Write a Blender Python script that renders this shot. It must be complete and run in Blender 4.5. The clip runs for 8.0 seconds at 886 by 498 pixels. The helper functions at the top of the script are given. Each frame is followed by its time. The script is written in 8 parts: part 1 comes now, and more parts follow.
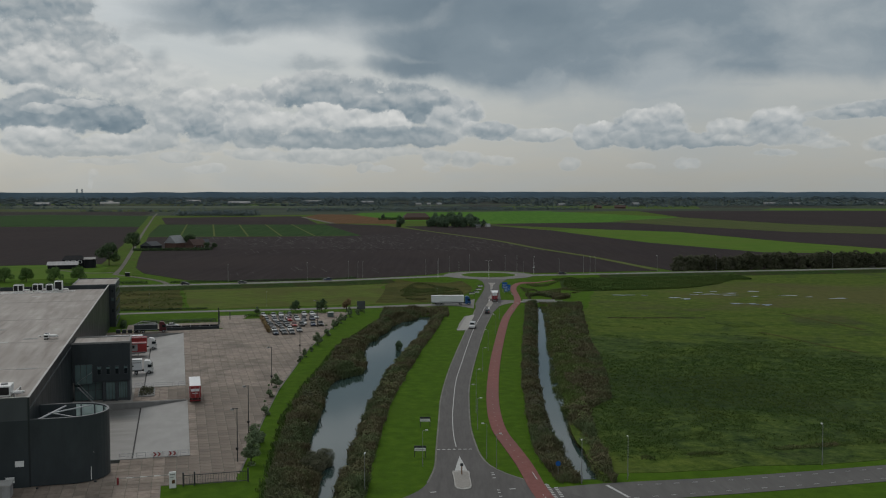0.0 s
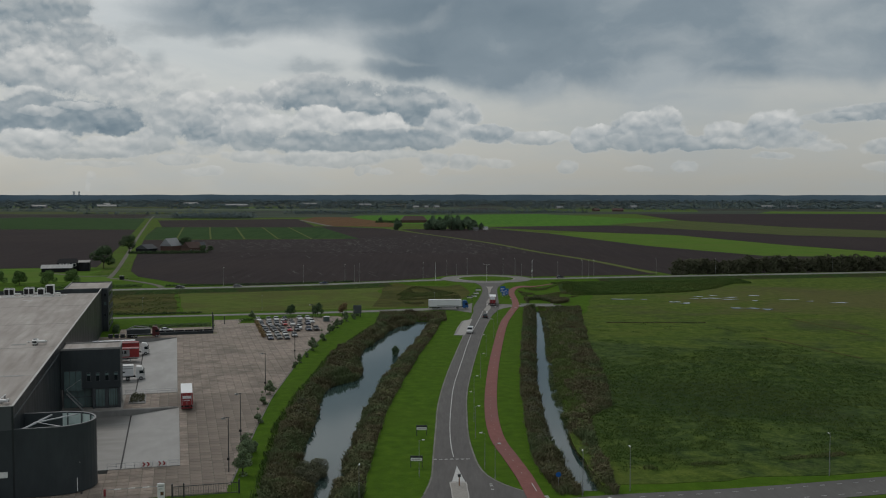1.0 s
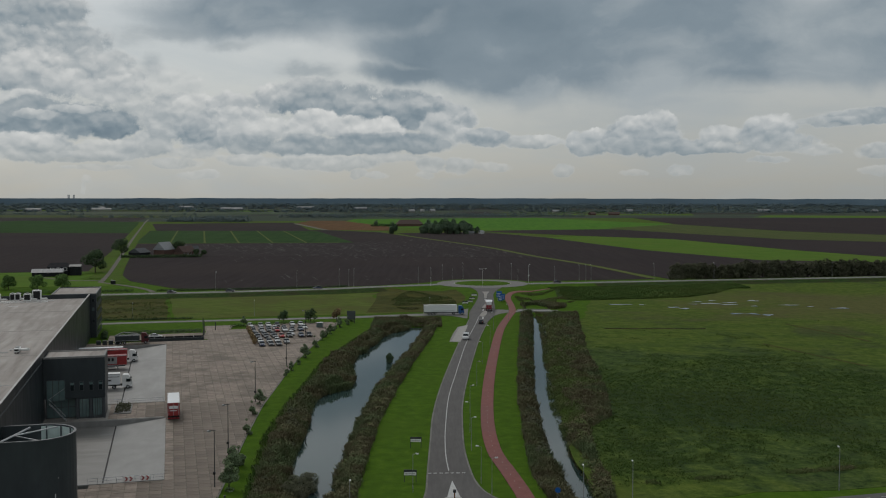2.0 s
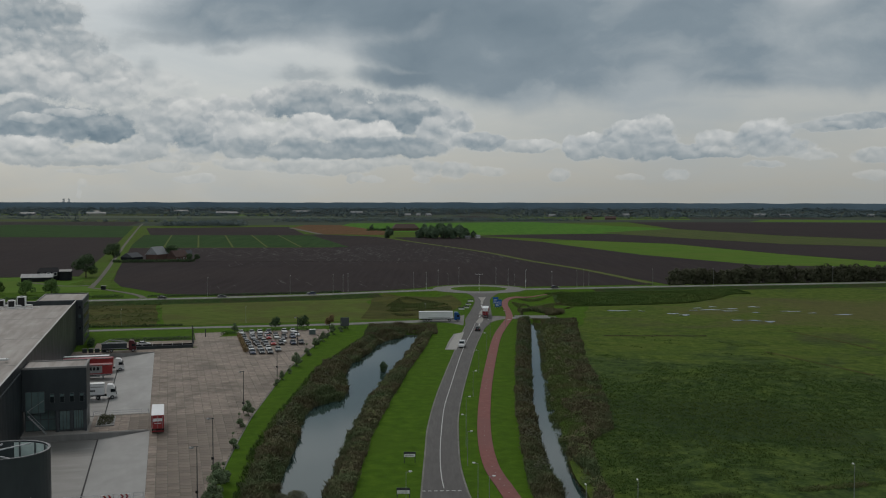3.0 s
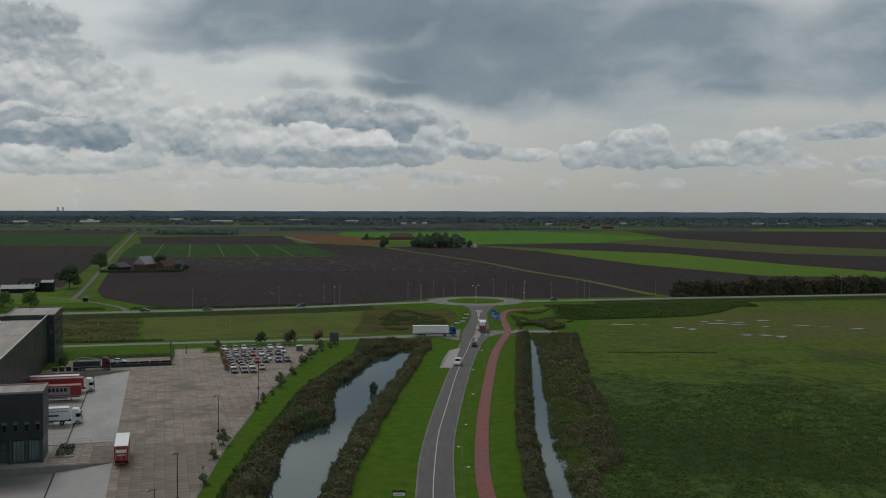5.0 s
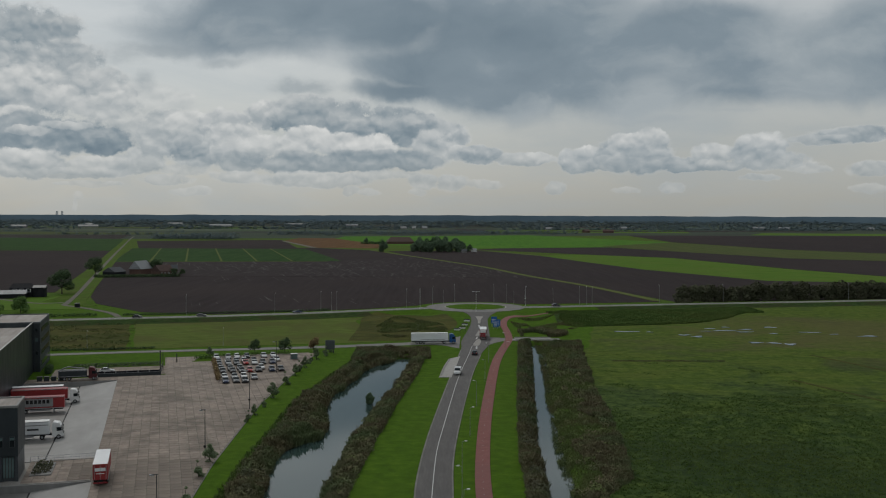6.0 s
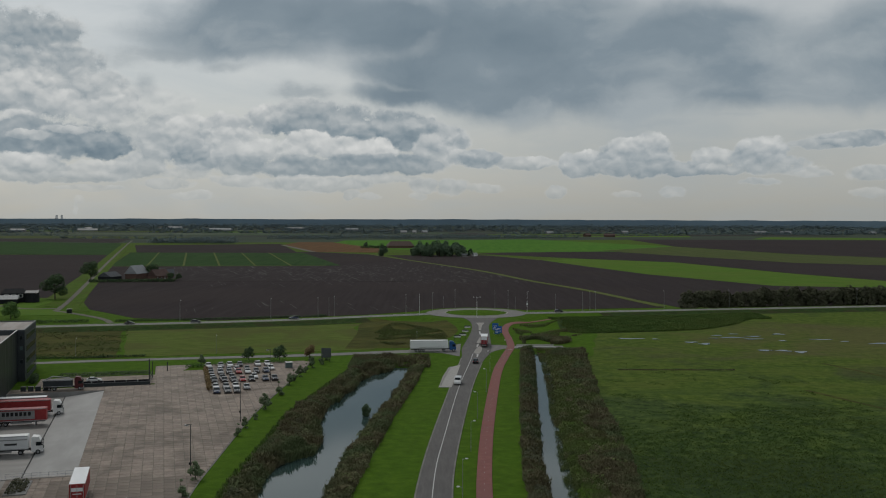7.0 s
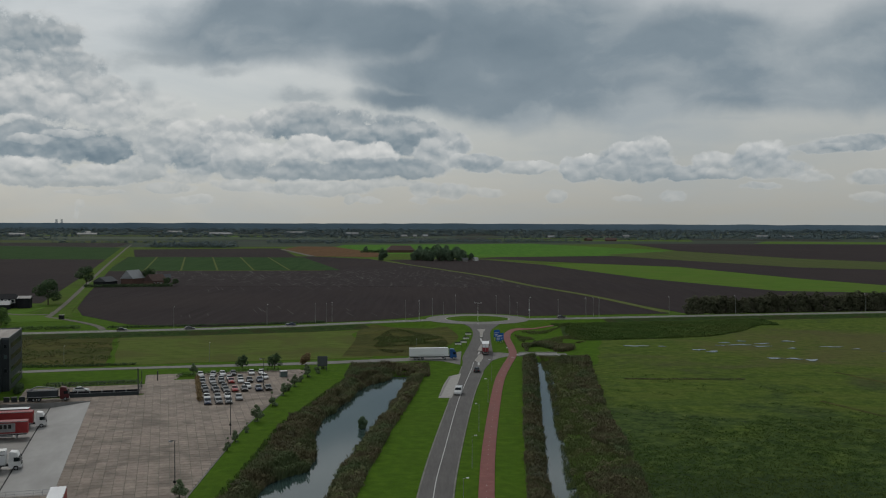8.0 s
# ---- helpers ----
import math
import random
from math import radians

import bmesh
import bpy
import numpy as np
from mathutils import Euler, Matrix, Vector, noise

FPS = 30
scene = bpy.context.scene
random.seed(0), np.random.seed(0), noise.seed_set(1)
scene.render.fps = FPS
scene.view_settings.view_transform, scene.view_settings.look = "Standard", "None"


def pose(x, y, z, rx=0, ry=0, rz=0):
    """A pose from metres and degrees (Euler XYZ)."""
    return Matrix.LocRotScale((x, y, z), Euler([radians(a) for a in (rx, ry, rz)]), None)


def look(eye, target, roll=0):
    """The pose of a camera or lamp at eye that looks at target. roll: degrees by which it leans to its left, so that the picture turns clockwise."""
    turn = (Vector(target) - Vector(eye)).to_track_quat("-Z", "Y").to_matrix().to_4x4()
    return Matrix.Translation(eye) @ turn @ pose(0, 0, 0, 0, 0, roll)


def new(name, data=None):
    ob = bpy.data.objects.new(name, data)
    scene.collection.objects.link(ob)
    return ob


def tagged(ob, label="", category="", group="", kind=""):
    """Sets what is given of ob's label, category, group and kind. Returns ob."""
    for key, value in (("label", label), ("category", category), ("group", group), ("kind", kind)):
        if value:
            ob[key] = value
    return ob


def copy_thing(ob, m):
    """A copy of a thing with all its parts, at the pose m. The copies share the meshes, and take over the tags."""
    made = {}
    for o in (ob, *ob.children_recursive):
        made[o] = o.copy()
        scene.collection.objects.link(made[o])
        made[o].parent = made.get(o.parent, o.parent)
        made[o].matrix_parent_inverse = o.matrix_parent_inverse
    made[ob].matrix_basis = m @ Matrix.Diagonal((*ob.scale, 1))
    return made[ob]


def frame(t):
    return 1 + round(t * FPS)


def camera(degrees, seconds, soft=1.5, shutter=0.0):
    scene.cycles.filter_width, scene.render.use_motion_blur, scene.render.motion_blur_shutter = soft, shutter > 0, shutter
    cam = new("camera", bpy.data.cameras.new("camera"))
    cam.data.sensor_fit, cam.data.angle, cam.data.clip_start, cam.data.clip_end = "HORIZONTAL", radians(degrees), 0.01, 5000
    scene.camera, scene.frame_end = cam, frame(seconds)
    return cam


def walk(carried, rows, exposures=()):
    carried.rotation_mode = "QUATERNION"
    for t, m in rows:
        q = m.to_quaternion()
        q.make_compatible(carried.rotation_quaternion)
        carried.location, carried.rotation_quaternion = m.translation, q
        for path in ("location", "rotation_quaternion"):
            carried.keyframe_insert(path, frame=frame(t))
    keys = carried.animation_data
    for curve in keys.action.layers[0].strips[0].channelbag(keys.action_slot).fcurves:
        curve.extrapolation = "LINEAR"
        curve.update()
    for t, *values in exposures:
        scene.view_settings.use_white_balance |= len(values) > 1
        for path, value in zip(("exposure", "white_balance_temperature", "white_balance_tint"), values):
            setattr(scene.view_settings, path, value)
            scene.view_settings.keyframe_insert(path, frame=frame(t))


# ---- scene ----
cam = camera(48.0, 8.0, soft=1.1)
PATH = [
    (0.0, -0.000, -0.000, 49.000, 86.513, 0.030, 0.000),
    (0.5, 0.026, 2.096, 49.024, 86.586, 0.001, -0.044),
    (1.0, 0.079, 4.700, 49.042, 86.672, -0.026, -0.135),
    (1.5, 0.156, 7.769, 49.054, 86.770, -0.051, -0.251),
    (2.0, 0.255, 11.260, 49.059, 86.879, -0.074, -0.373),
    (2.5, 0.374, 15.129, 49.059, 86.997, -0.094, -0.490),
    (3.0, 0.509, 19.334, 49.053, 87.120, -0.113, -0.593),
    (3.5, 0.658, 23.831, 49.040, 87.246, -0.129, -0.678),
    (4.0, 0.820, 28.578, 49.022, 87.374, -0.144, -0.741),
    (4.5, 0.990, 33.531, 48.997, 87.501, -0.156, -0.783),
    (5.0, 1.168, 38.647, 48.966, 87.625, -0.166, -0.806),
    (5.5, 1.350, 43.883, 48.929, 87.745, -0.174, -0.813),
    (6.0, 1.533, 49.195, 48.886, 87.862, -0.180, -0.809),
    (6.5, 1.716, 54.542, 48.837, 87.977, -0.184, -0.797),
    (7.0, 1.896, 59.878, 48.782, 88.092, -0.186, -0.780),
    (7.5, 2.070, 65.162, 48.721, 88.209, -0.186, -0.761),
    (8.0, 2.236, 70.350, 48.654, 88.336, -0.183, -0.741),
]
walk(cam, [(t, pose(*p)) for t, *p in PATH])

# ---- node helpers ----
def put(sock, value):
    if isinstance(value, bpy.types.NodeSocket):
        sock.id_data.links.new(value, sock)
    else:
        sock.default_value = value


def calc(nt, op, a, b=0.0, clamp=False):
    n = nt.nodes.new("ShaderNodeMath")
    n.operation, n.use_clamp = op, clamp
    put(n.inputs[0], a), put(n.inputs[1], b)
    return n.outputs[0]


def blend(nt, fac, a, b, mode="MIX"):
    n = nt.nodes.new("ShaderNodeMix")
    n.data_type, n.blend_type = "RGBA", mode
    put(n.inputs[0], fac), put(n.inputs[6], a), put(n.inputs[7], b)
    return n.outputs[2]


def cloudy(nt, vec, scale, detail=4.0, rough=0.55, warp=0.0):
    n = nt.nodes.new("ShaderNodeTexNoise")
    put(n.inputs["Vector"], vec)
    n.inputs["Scale"].default_value, n.inputs["Detail"].default_value = scale, detail
    n.inputs["Roughness"].default_value, n.inputs["Distortion"].default_value = rough, warp
    return n.outputs[0]


def shifted(nt, vec, loc=(0, 0, 0), rot=(0, 0, 0), scale=(1, 1, 1), kind="POINT"):
    n = nt.nodes.new("ShaderNodeMapping")
    n.vector_type = kind
    put(n.inputs[0], vec)
    n.inputs[1].default_value, n.inputs[2].default_value, n.inputs[3].default_value = loc, rot, scale
    return n.outputs[0]


def spread(nt, fac, lo, hi, to0=0.0, to1=1.0, soft=True):
    n = nt.nodes.new("ShaderNodeMapRange")
    n.interpolation_type = "SMOOTHSTEP" if soft else "LINEAR"
    for i, value in enumerate((fac, lo, hi, to0, to1)):
        put(n.inputs[i], value)
    return n.outputs[0]


def ramp(nt, fac, stops):
    n = nt.nodes.new("ShaderNodeValToRGB")
    put(n.inputs[0], fac)
    e = n.color_ramp.elements
    while len(e) < len(stops):
        e.new(0.5)
    for el, (at, col) in zip(e, stops):
        el.position, el.color = at, (*col, 1)
    return n.outputs[0]


# ---- sky: high veil, dark deck, cumulus banks ----
world = bpy.data.worlds.new("sky")
scene.world = world
world.use_nodes = True
wt = world.node_tree
wt.nodes.clear()
SUN_EL, SUN_AZ = radians(46), radians(-28)

tc = wt.nodes.new("ShaderNodeTexCoord")
sep = wt.nodes.new("ShaderNodeSeparateXYZ")
put(sep.inputs[0], tc.outputs["Generated"])
az = calc(wt, "ARCTAN2", sep.outputs[0], sep.outputs[1])
el = calc(wt, "ARCSINE", sep.outputs[2])
com = wt.nodes.new("ShaderNodeCombineXYZ")
put(com.inputs[0], az), put(com.inputs[1], el)
ANG = com.outputs[0]

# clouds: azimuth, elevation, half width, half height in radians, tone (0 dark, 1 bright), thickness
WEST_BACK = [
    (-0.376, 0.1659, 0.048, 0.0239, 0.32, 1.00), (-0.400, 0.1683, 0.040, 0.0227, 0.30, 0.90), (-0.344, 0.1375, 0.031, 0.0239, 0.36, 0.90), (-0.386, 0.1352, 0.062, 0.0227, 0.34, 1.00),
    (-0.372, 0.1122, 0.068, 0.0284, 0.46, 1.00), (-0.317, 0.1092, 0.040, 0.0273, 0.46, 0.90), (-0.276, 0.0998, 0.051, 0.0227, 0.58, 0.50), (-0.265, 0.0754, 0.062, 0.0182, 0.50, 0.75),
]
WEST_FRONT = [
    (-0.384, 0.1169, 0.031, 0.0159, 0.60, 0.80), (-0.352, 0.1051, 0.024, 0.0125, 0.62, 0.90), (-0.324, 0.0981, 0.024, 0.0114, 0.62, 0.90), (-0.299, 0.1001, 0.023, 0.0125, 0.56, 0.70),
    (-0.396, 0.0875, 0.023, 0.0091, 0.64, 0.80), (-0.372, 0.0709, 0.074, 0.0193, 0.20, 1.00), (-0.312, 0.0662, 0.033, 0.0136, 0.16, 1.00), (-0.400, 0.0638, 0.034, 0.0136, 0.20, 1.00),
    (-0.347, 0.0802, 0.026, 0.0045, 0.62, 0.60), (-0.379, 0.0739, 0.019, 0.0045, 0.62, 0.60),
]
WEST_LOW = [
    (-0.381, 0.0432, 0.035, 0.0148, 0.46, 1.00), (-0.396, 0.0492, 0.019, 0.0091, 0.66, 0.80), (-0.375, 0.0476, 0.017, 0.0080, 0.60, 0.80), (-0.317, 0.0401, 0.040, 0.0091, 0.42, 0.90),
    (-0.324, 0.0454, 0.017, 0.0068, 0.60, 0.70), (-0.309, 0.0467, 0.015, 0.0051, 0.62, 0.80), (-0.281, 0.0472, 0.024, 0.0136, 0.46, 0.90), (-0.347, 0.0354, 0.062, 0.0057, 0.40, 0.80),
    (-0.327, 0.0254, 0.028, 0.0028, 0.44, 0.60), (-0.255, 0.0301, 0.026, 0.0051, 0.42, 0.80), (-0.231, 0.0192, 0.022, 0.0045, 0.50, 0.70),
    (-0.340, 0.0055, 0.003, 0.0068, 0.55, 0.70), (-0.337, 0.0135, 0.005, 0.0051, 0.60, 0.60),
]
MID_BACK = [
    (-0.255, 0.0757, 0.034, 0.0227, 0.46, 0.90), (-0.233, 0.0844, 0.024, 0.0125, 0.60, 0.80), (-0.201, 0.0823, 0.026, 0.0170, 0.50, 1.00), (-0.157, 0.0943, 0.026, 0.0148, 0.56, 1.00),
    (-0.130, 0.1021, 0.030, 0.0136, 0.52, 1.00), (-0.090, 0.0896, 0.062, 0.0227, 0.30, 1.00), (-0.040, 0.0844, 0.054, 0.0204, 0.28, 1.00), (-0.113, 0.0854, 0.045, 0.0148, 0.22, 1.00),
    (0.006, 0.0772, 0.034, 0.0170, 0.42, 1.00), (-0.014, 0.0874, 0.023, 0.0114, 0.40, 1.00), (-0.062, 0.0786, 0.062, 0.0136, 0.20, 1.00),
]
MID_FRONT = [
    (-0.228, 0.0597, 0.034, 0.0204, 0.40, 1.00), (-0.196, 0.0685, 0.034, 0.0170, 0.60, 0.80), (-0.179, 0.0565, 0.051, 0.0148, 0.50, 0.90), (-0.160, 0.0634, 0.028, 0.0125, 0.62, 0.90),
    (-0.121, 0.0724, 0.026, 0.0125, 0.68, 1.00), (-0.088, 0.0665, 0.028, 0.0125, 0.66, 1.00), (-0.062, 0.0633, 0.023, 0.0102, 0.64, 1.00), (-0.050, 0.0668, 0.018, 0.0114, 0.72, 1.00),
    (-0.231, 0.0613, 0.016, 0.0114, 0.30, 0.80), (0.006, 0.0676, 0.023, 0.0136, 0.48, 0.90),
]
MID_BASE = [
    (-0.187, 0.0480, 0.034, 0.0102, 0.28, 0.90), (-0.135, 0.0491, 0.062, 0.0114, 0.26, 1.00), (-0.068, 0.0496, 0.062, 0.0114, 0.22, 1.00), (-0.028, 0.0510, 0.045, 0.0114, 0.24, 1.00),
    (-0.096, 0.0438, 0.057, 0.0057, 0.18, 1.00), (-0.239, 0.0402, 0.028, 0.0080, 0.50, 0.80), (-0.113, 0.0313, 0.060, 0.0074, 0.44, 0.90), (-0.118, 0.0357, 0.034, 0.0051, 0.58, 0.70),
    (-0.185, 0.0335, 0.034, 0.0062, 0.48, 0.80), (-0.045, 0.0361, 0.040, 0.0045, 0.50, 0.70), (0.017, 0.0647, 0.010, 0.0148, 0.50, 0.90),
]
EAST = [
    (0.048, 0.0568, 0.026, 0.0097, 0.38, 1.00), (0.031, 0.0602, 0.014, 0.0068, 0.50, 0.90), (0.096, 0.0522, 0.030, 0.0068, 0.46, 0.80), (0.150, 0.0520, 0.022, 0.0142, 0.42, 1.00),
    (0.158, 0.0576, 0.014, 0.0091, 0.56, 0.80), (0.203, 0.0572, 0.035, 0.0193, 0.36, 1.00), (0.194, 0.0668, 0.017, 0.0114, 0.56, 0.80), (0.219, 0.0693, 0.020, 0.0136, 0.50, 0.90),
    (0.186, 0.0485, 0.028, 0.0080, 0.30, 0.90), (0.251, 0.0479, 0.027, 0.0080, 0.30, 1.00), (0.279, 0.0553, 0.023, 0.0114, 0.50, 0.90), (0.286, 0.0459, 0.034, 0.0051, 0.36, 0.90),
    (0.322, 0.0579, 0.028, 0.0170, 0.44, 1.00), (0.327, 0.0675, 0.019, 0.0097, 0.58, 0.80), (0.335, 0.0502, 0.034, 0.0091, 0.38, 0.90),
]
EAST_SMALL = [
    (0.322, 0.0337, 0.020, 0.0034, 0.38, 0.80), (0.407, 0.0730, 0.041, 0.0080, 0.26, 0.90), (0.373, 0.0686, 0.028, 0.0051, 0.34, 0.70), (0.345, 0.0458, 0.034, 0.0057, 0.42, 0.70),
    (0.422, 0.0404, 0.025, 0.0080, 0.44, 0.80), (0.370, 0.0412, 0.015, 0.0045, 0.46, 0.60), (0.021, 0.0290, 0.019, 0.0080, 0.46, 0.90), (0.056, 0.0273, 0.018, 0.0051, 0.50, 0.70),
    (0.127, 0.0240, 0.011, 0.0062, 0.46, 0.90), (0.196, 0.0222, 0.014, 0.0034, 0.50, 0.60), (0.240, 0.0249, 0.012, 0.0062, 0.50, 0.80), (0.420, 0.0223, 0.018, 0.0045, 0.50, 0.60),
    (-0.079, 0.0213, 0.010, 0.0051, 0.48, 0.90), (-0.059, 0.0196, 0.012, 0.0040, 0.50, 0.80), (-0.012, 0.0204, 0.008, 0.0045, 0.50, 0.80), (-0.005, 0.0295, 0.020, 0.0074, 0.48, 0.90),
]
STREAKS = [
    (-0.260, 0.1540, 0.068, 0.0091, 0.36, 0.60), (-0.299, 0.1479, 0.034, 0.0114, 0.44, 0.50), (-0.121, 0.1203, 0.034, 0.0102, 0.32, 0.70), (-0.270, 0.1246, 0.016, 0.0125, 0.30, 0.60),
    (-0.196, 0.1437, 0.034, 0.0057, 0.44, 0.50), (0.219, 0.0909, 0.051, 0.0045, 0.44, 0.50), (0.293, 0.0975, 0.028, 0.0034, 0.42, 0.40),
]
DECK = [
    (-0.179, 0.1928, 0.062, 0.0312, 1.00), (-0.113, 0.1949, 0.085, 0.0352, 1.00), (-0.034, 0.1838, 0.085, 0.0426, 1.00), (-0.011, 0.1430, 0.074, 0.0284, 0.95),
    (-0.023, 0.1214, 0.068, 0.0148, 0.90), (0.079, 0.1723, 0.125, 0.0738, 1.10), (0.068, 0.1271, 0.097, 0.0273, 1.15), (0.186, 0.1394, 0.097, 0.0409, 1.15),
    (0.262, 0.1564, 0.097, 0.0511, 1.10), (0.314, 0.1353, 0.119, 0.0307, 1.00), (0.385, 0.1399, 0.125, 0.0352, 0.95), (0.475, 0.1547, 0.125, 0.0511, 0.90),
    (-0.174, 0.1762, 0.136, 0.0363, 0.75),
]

def behind(vec, value):
    """The same coordinates, worked out only after another value: keeps the shader's memory small."""
    after = wt.nodes.new("ShaderNodeVectorMath")
    after.operation = "MULTIPLY_ADD"
    put(after.inputs[0], value), put(after.inputs[2], vec)
    after.inputs[1].default_value = (1e-7, 1e-7, 0)
    return after.outputs[0]


def masses(nt, vec, rows):
    total, start = 0.0, vec
    for i, (a, e, w, h, k) in enumerate(rows):
        if i and i % 5 == 0:
            vec = behind(start, total)
        g = nt.nodes.new("ShaderNodeTexGradient")
        g.gradient_type = "SPHERICAL"
        w, h = w * 1.35, h * 1.35
        put(g.inputs[0], shifted(nt, vec, (-a / w, -e / h, 0), (0, 0, 0), (1 / w, 1 / h, 1)))
        union = nt.nodes.new("ShaderNodeMath")
        union.operation = "SMOOTH_MAX"
        put(union.inputs[0], total), put(union.inputs[1], calc(nt, "MULTIPLY", g.outputs[1], k))
        union.inputs[2].default_value = 0.22
        total = union.outputs[0]
    return total


def warped(vec, scale, amount, detail):
    """The sky's coordinates, pushed about by noise."""
    n = wt.nodes.new("ShaderNodeTexNoise")
    put(n.inputs["Vector"], vec)
    n.inputs["Scale"].default_value, n.inputs["Detail"].default_value, n.inputs["Roughness"].default_value = scale, detail, 0.6
    mid = wt.nodes.new("ShaderNodeVectorMath")
    mid.operation = "SUBTRACT"
    put(mid.inputs[0], n.outputs[1])
    mid.inputs[1].default_value = (0.5, 0.5, 0.5)
    off = wt.nodes.new("ShaderNodeVectorMath")
    off.operation = "MULTIPLY_ADD"
    put(off.inputs[0], mid.outputs[0]), put(off.inputs[2], vec)
    off.inputs[1].default_value = (amount, amount * 0.6, 0.0)
    return off.outputs[0]


def billow(vec):
    """Heaped round puffs at several sizes: 1 in their middles."""
    v = wt.nodes.new("ShaderNodeTexVoronoi")
    v.feature = "SMOOTH_F1"
    put(v.inputs["Vector"], shifted(wt, vec, (1.3, 0.4, 0.2), (0, 0, 0), (1, 1.35, 1)))
    v.inputs["Scale"].default_value, v.inputs["Detail"].default_value = 34.0, 2.5
    v.inputs["Roughness"].default_value, v.inputs["Smoothness"].default_value = 0.55, 0.25
    return calc(wt, "SUBTRACT", 1.0, v.outputs[0])


SOFT = warped(warped(ANG, 6.0, 0.060, 2.0), 22.0, 0.034, 6.0)
PUFF = warped(warped(ANG, 30.0, 0.016, 3.0), 120.0, 0.006, 3.0)
puffs = billow(PUFF)
relief = calc(wt, "SUBTRACT", puffs, billow(shifted(wt, PUFF, (0.0015, 0.005, 0))))
ragged = calc(wt, "ADD", calc(wt, "MULTIPLY", calc(wt, "ADD", puffs, 0.10), 0.50),
              calc(wt, "MULTIPLY", calc(wt, "SUBTRACT", cloudy(wt, ANG, 85.0, 6.0, 0.70, 0.0), 0.5), 1.0))


def heaps(vec, groups, frayed):
    """Clouds laid one before the other, each brighter above and darker towards its base."""
    tone, cover = 0.5, 0.0
    torn = calc(wt, "ADD", calc(wt, "MULTIPLY", frayed, 1.9), 1.05)
    start = vec
    for rows, rise, soft in groups:
        for i, (a, e, w, h, t, k) in enumerate(rows):
            if i % 4 == 0 and cover:
                vec = behind(start, cover)
            w, h = w * 1.35, h * 1.35
            local = shifted(wt, vec, (-a / w, -e / h, 0), (0, 0, 0), (1 / w, 1 / h, 1))
            g = wt.nodes.new("ShaderNodeTexGradient")
            g.gradient_type = "SPHERICAL"
            put(g.inputs[0], local)
            over = spread(wt, calc(wt, "MULTIPLY", g.outputs[1], torn), 0.16, 0.16 + soft, 0.0, k)
            axes = wt.nodes.new("ShaderNodeSeparateXYZ")
            put(axes.inputs[0], local)
            lit = calc(wt, "ADD", calc(wt, "MULTIPLY", axes.outputs[1], rise), t)
            m = wt.nodes.new("ShaderNodeMix")
            put(m.inputs[0], over), put(m.inputs[2], tone), put(m.inputs[3], lit)
            tone, cover = m.outputs[0], calc(wt, "MAXIMUM", cover, over)
    return tone, cover


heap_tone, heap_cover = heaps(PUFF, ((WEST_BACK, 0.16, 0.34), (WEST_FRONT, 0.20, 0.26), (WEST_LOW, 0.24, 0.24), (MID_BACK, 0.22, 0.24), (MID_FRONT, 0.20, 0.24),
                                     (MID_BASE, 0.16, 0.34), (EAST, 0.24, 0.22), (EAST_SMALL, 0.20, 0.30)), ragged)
heap_tone = calc(wt, "ADD", heap_tone, calc(wt, "MULTIPLY", relief, 0.44))
rim = calc(wt, "ADD", calc(wt, "MULTIPLY", calc(wt, "SUBTRACT", 1.0, heap_cover), 0.22), 0.075)
heap_tone = calc(wt, "ADD", heap_tone, rim)
TONES = [(0.0, (0.150, 0.205, 0.248)), (0.25, (0.235, 0.287, 0.323)), (0.5, (0.360, 0.398, 0.418)), (0.75, (0.500, 0.522, 0.525)), (1.0, (0.64, 0.65, 0.64))]
heap_col = ramp(wt, heap_tone, TONES)
cover = calc(wt, "MULTIPLY", heap_cover, spread(wt, el, 0.0, 0.06, 0.35, 1.0, soft=False))

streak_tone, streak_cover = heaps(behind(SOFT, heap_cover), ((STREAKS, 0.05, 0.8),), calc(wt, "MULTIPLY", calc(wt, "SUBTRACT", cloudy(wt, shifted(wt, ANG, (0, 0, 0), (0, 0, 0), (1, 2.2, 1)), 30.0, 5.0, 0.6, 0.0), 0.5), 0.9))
streak_col = ramp(wt, streak_tone, TONES)

deck_n = cloudy(wt, shifted(wt, SOFT, (0.7, 0.3, 0), (0, 0, 0), (1, 1.9, 1)), 9.0, 6.0, 0.52, 0.2)
deck_f = cloudy(wt, shifted(wt, SOFT, (3.7, 1.3, 0), (0, 0, 0), (1, 1.8, 1)), 4.2, 3.0, 0.5, 0.0)
deck_t = calc(wt, "ADD", calc(wt, "MULTIPLY", deck_n, 0.55), calc(wt, "MULTIPLY", deck_f, 0.45))
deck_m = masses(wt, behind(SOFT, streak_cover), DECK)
deck_d = calc(wt, "ADD", calc(wt, "MULTIPLY", deck_m, 2.7), calc(wt, "MULTIPLY", calc(wt, "SUBTRACT", deck_t, 0.60), 3.4))
deck_d = calc(wt, "SUBTRACT", deck_d, spread(wt, el, 0.20, 0.32, 0.0, 0.8))
deck_c = spread(wt, deck_d, -0.15, 1.15)
deck_shade = calc(wt, "ADD", deck_t, calc(wt, "MULTIPLY", calc(wt, "SUBTRACT", 0.5, deck_m), 0.13))
deck_col = ramp(wt, deck_shade, [(0.30, (0.135, 0.188, 0.234)), (0.50, (0.195, 0.250, 0.295)), (0.64, (0.34, 0.385, 0.412))])

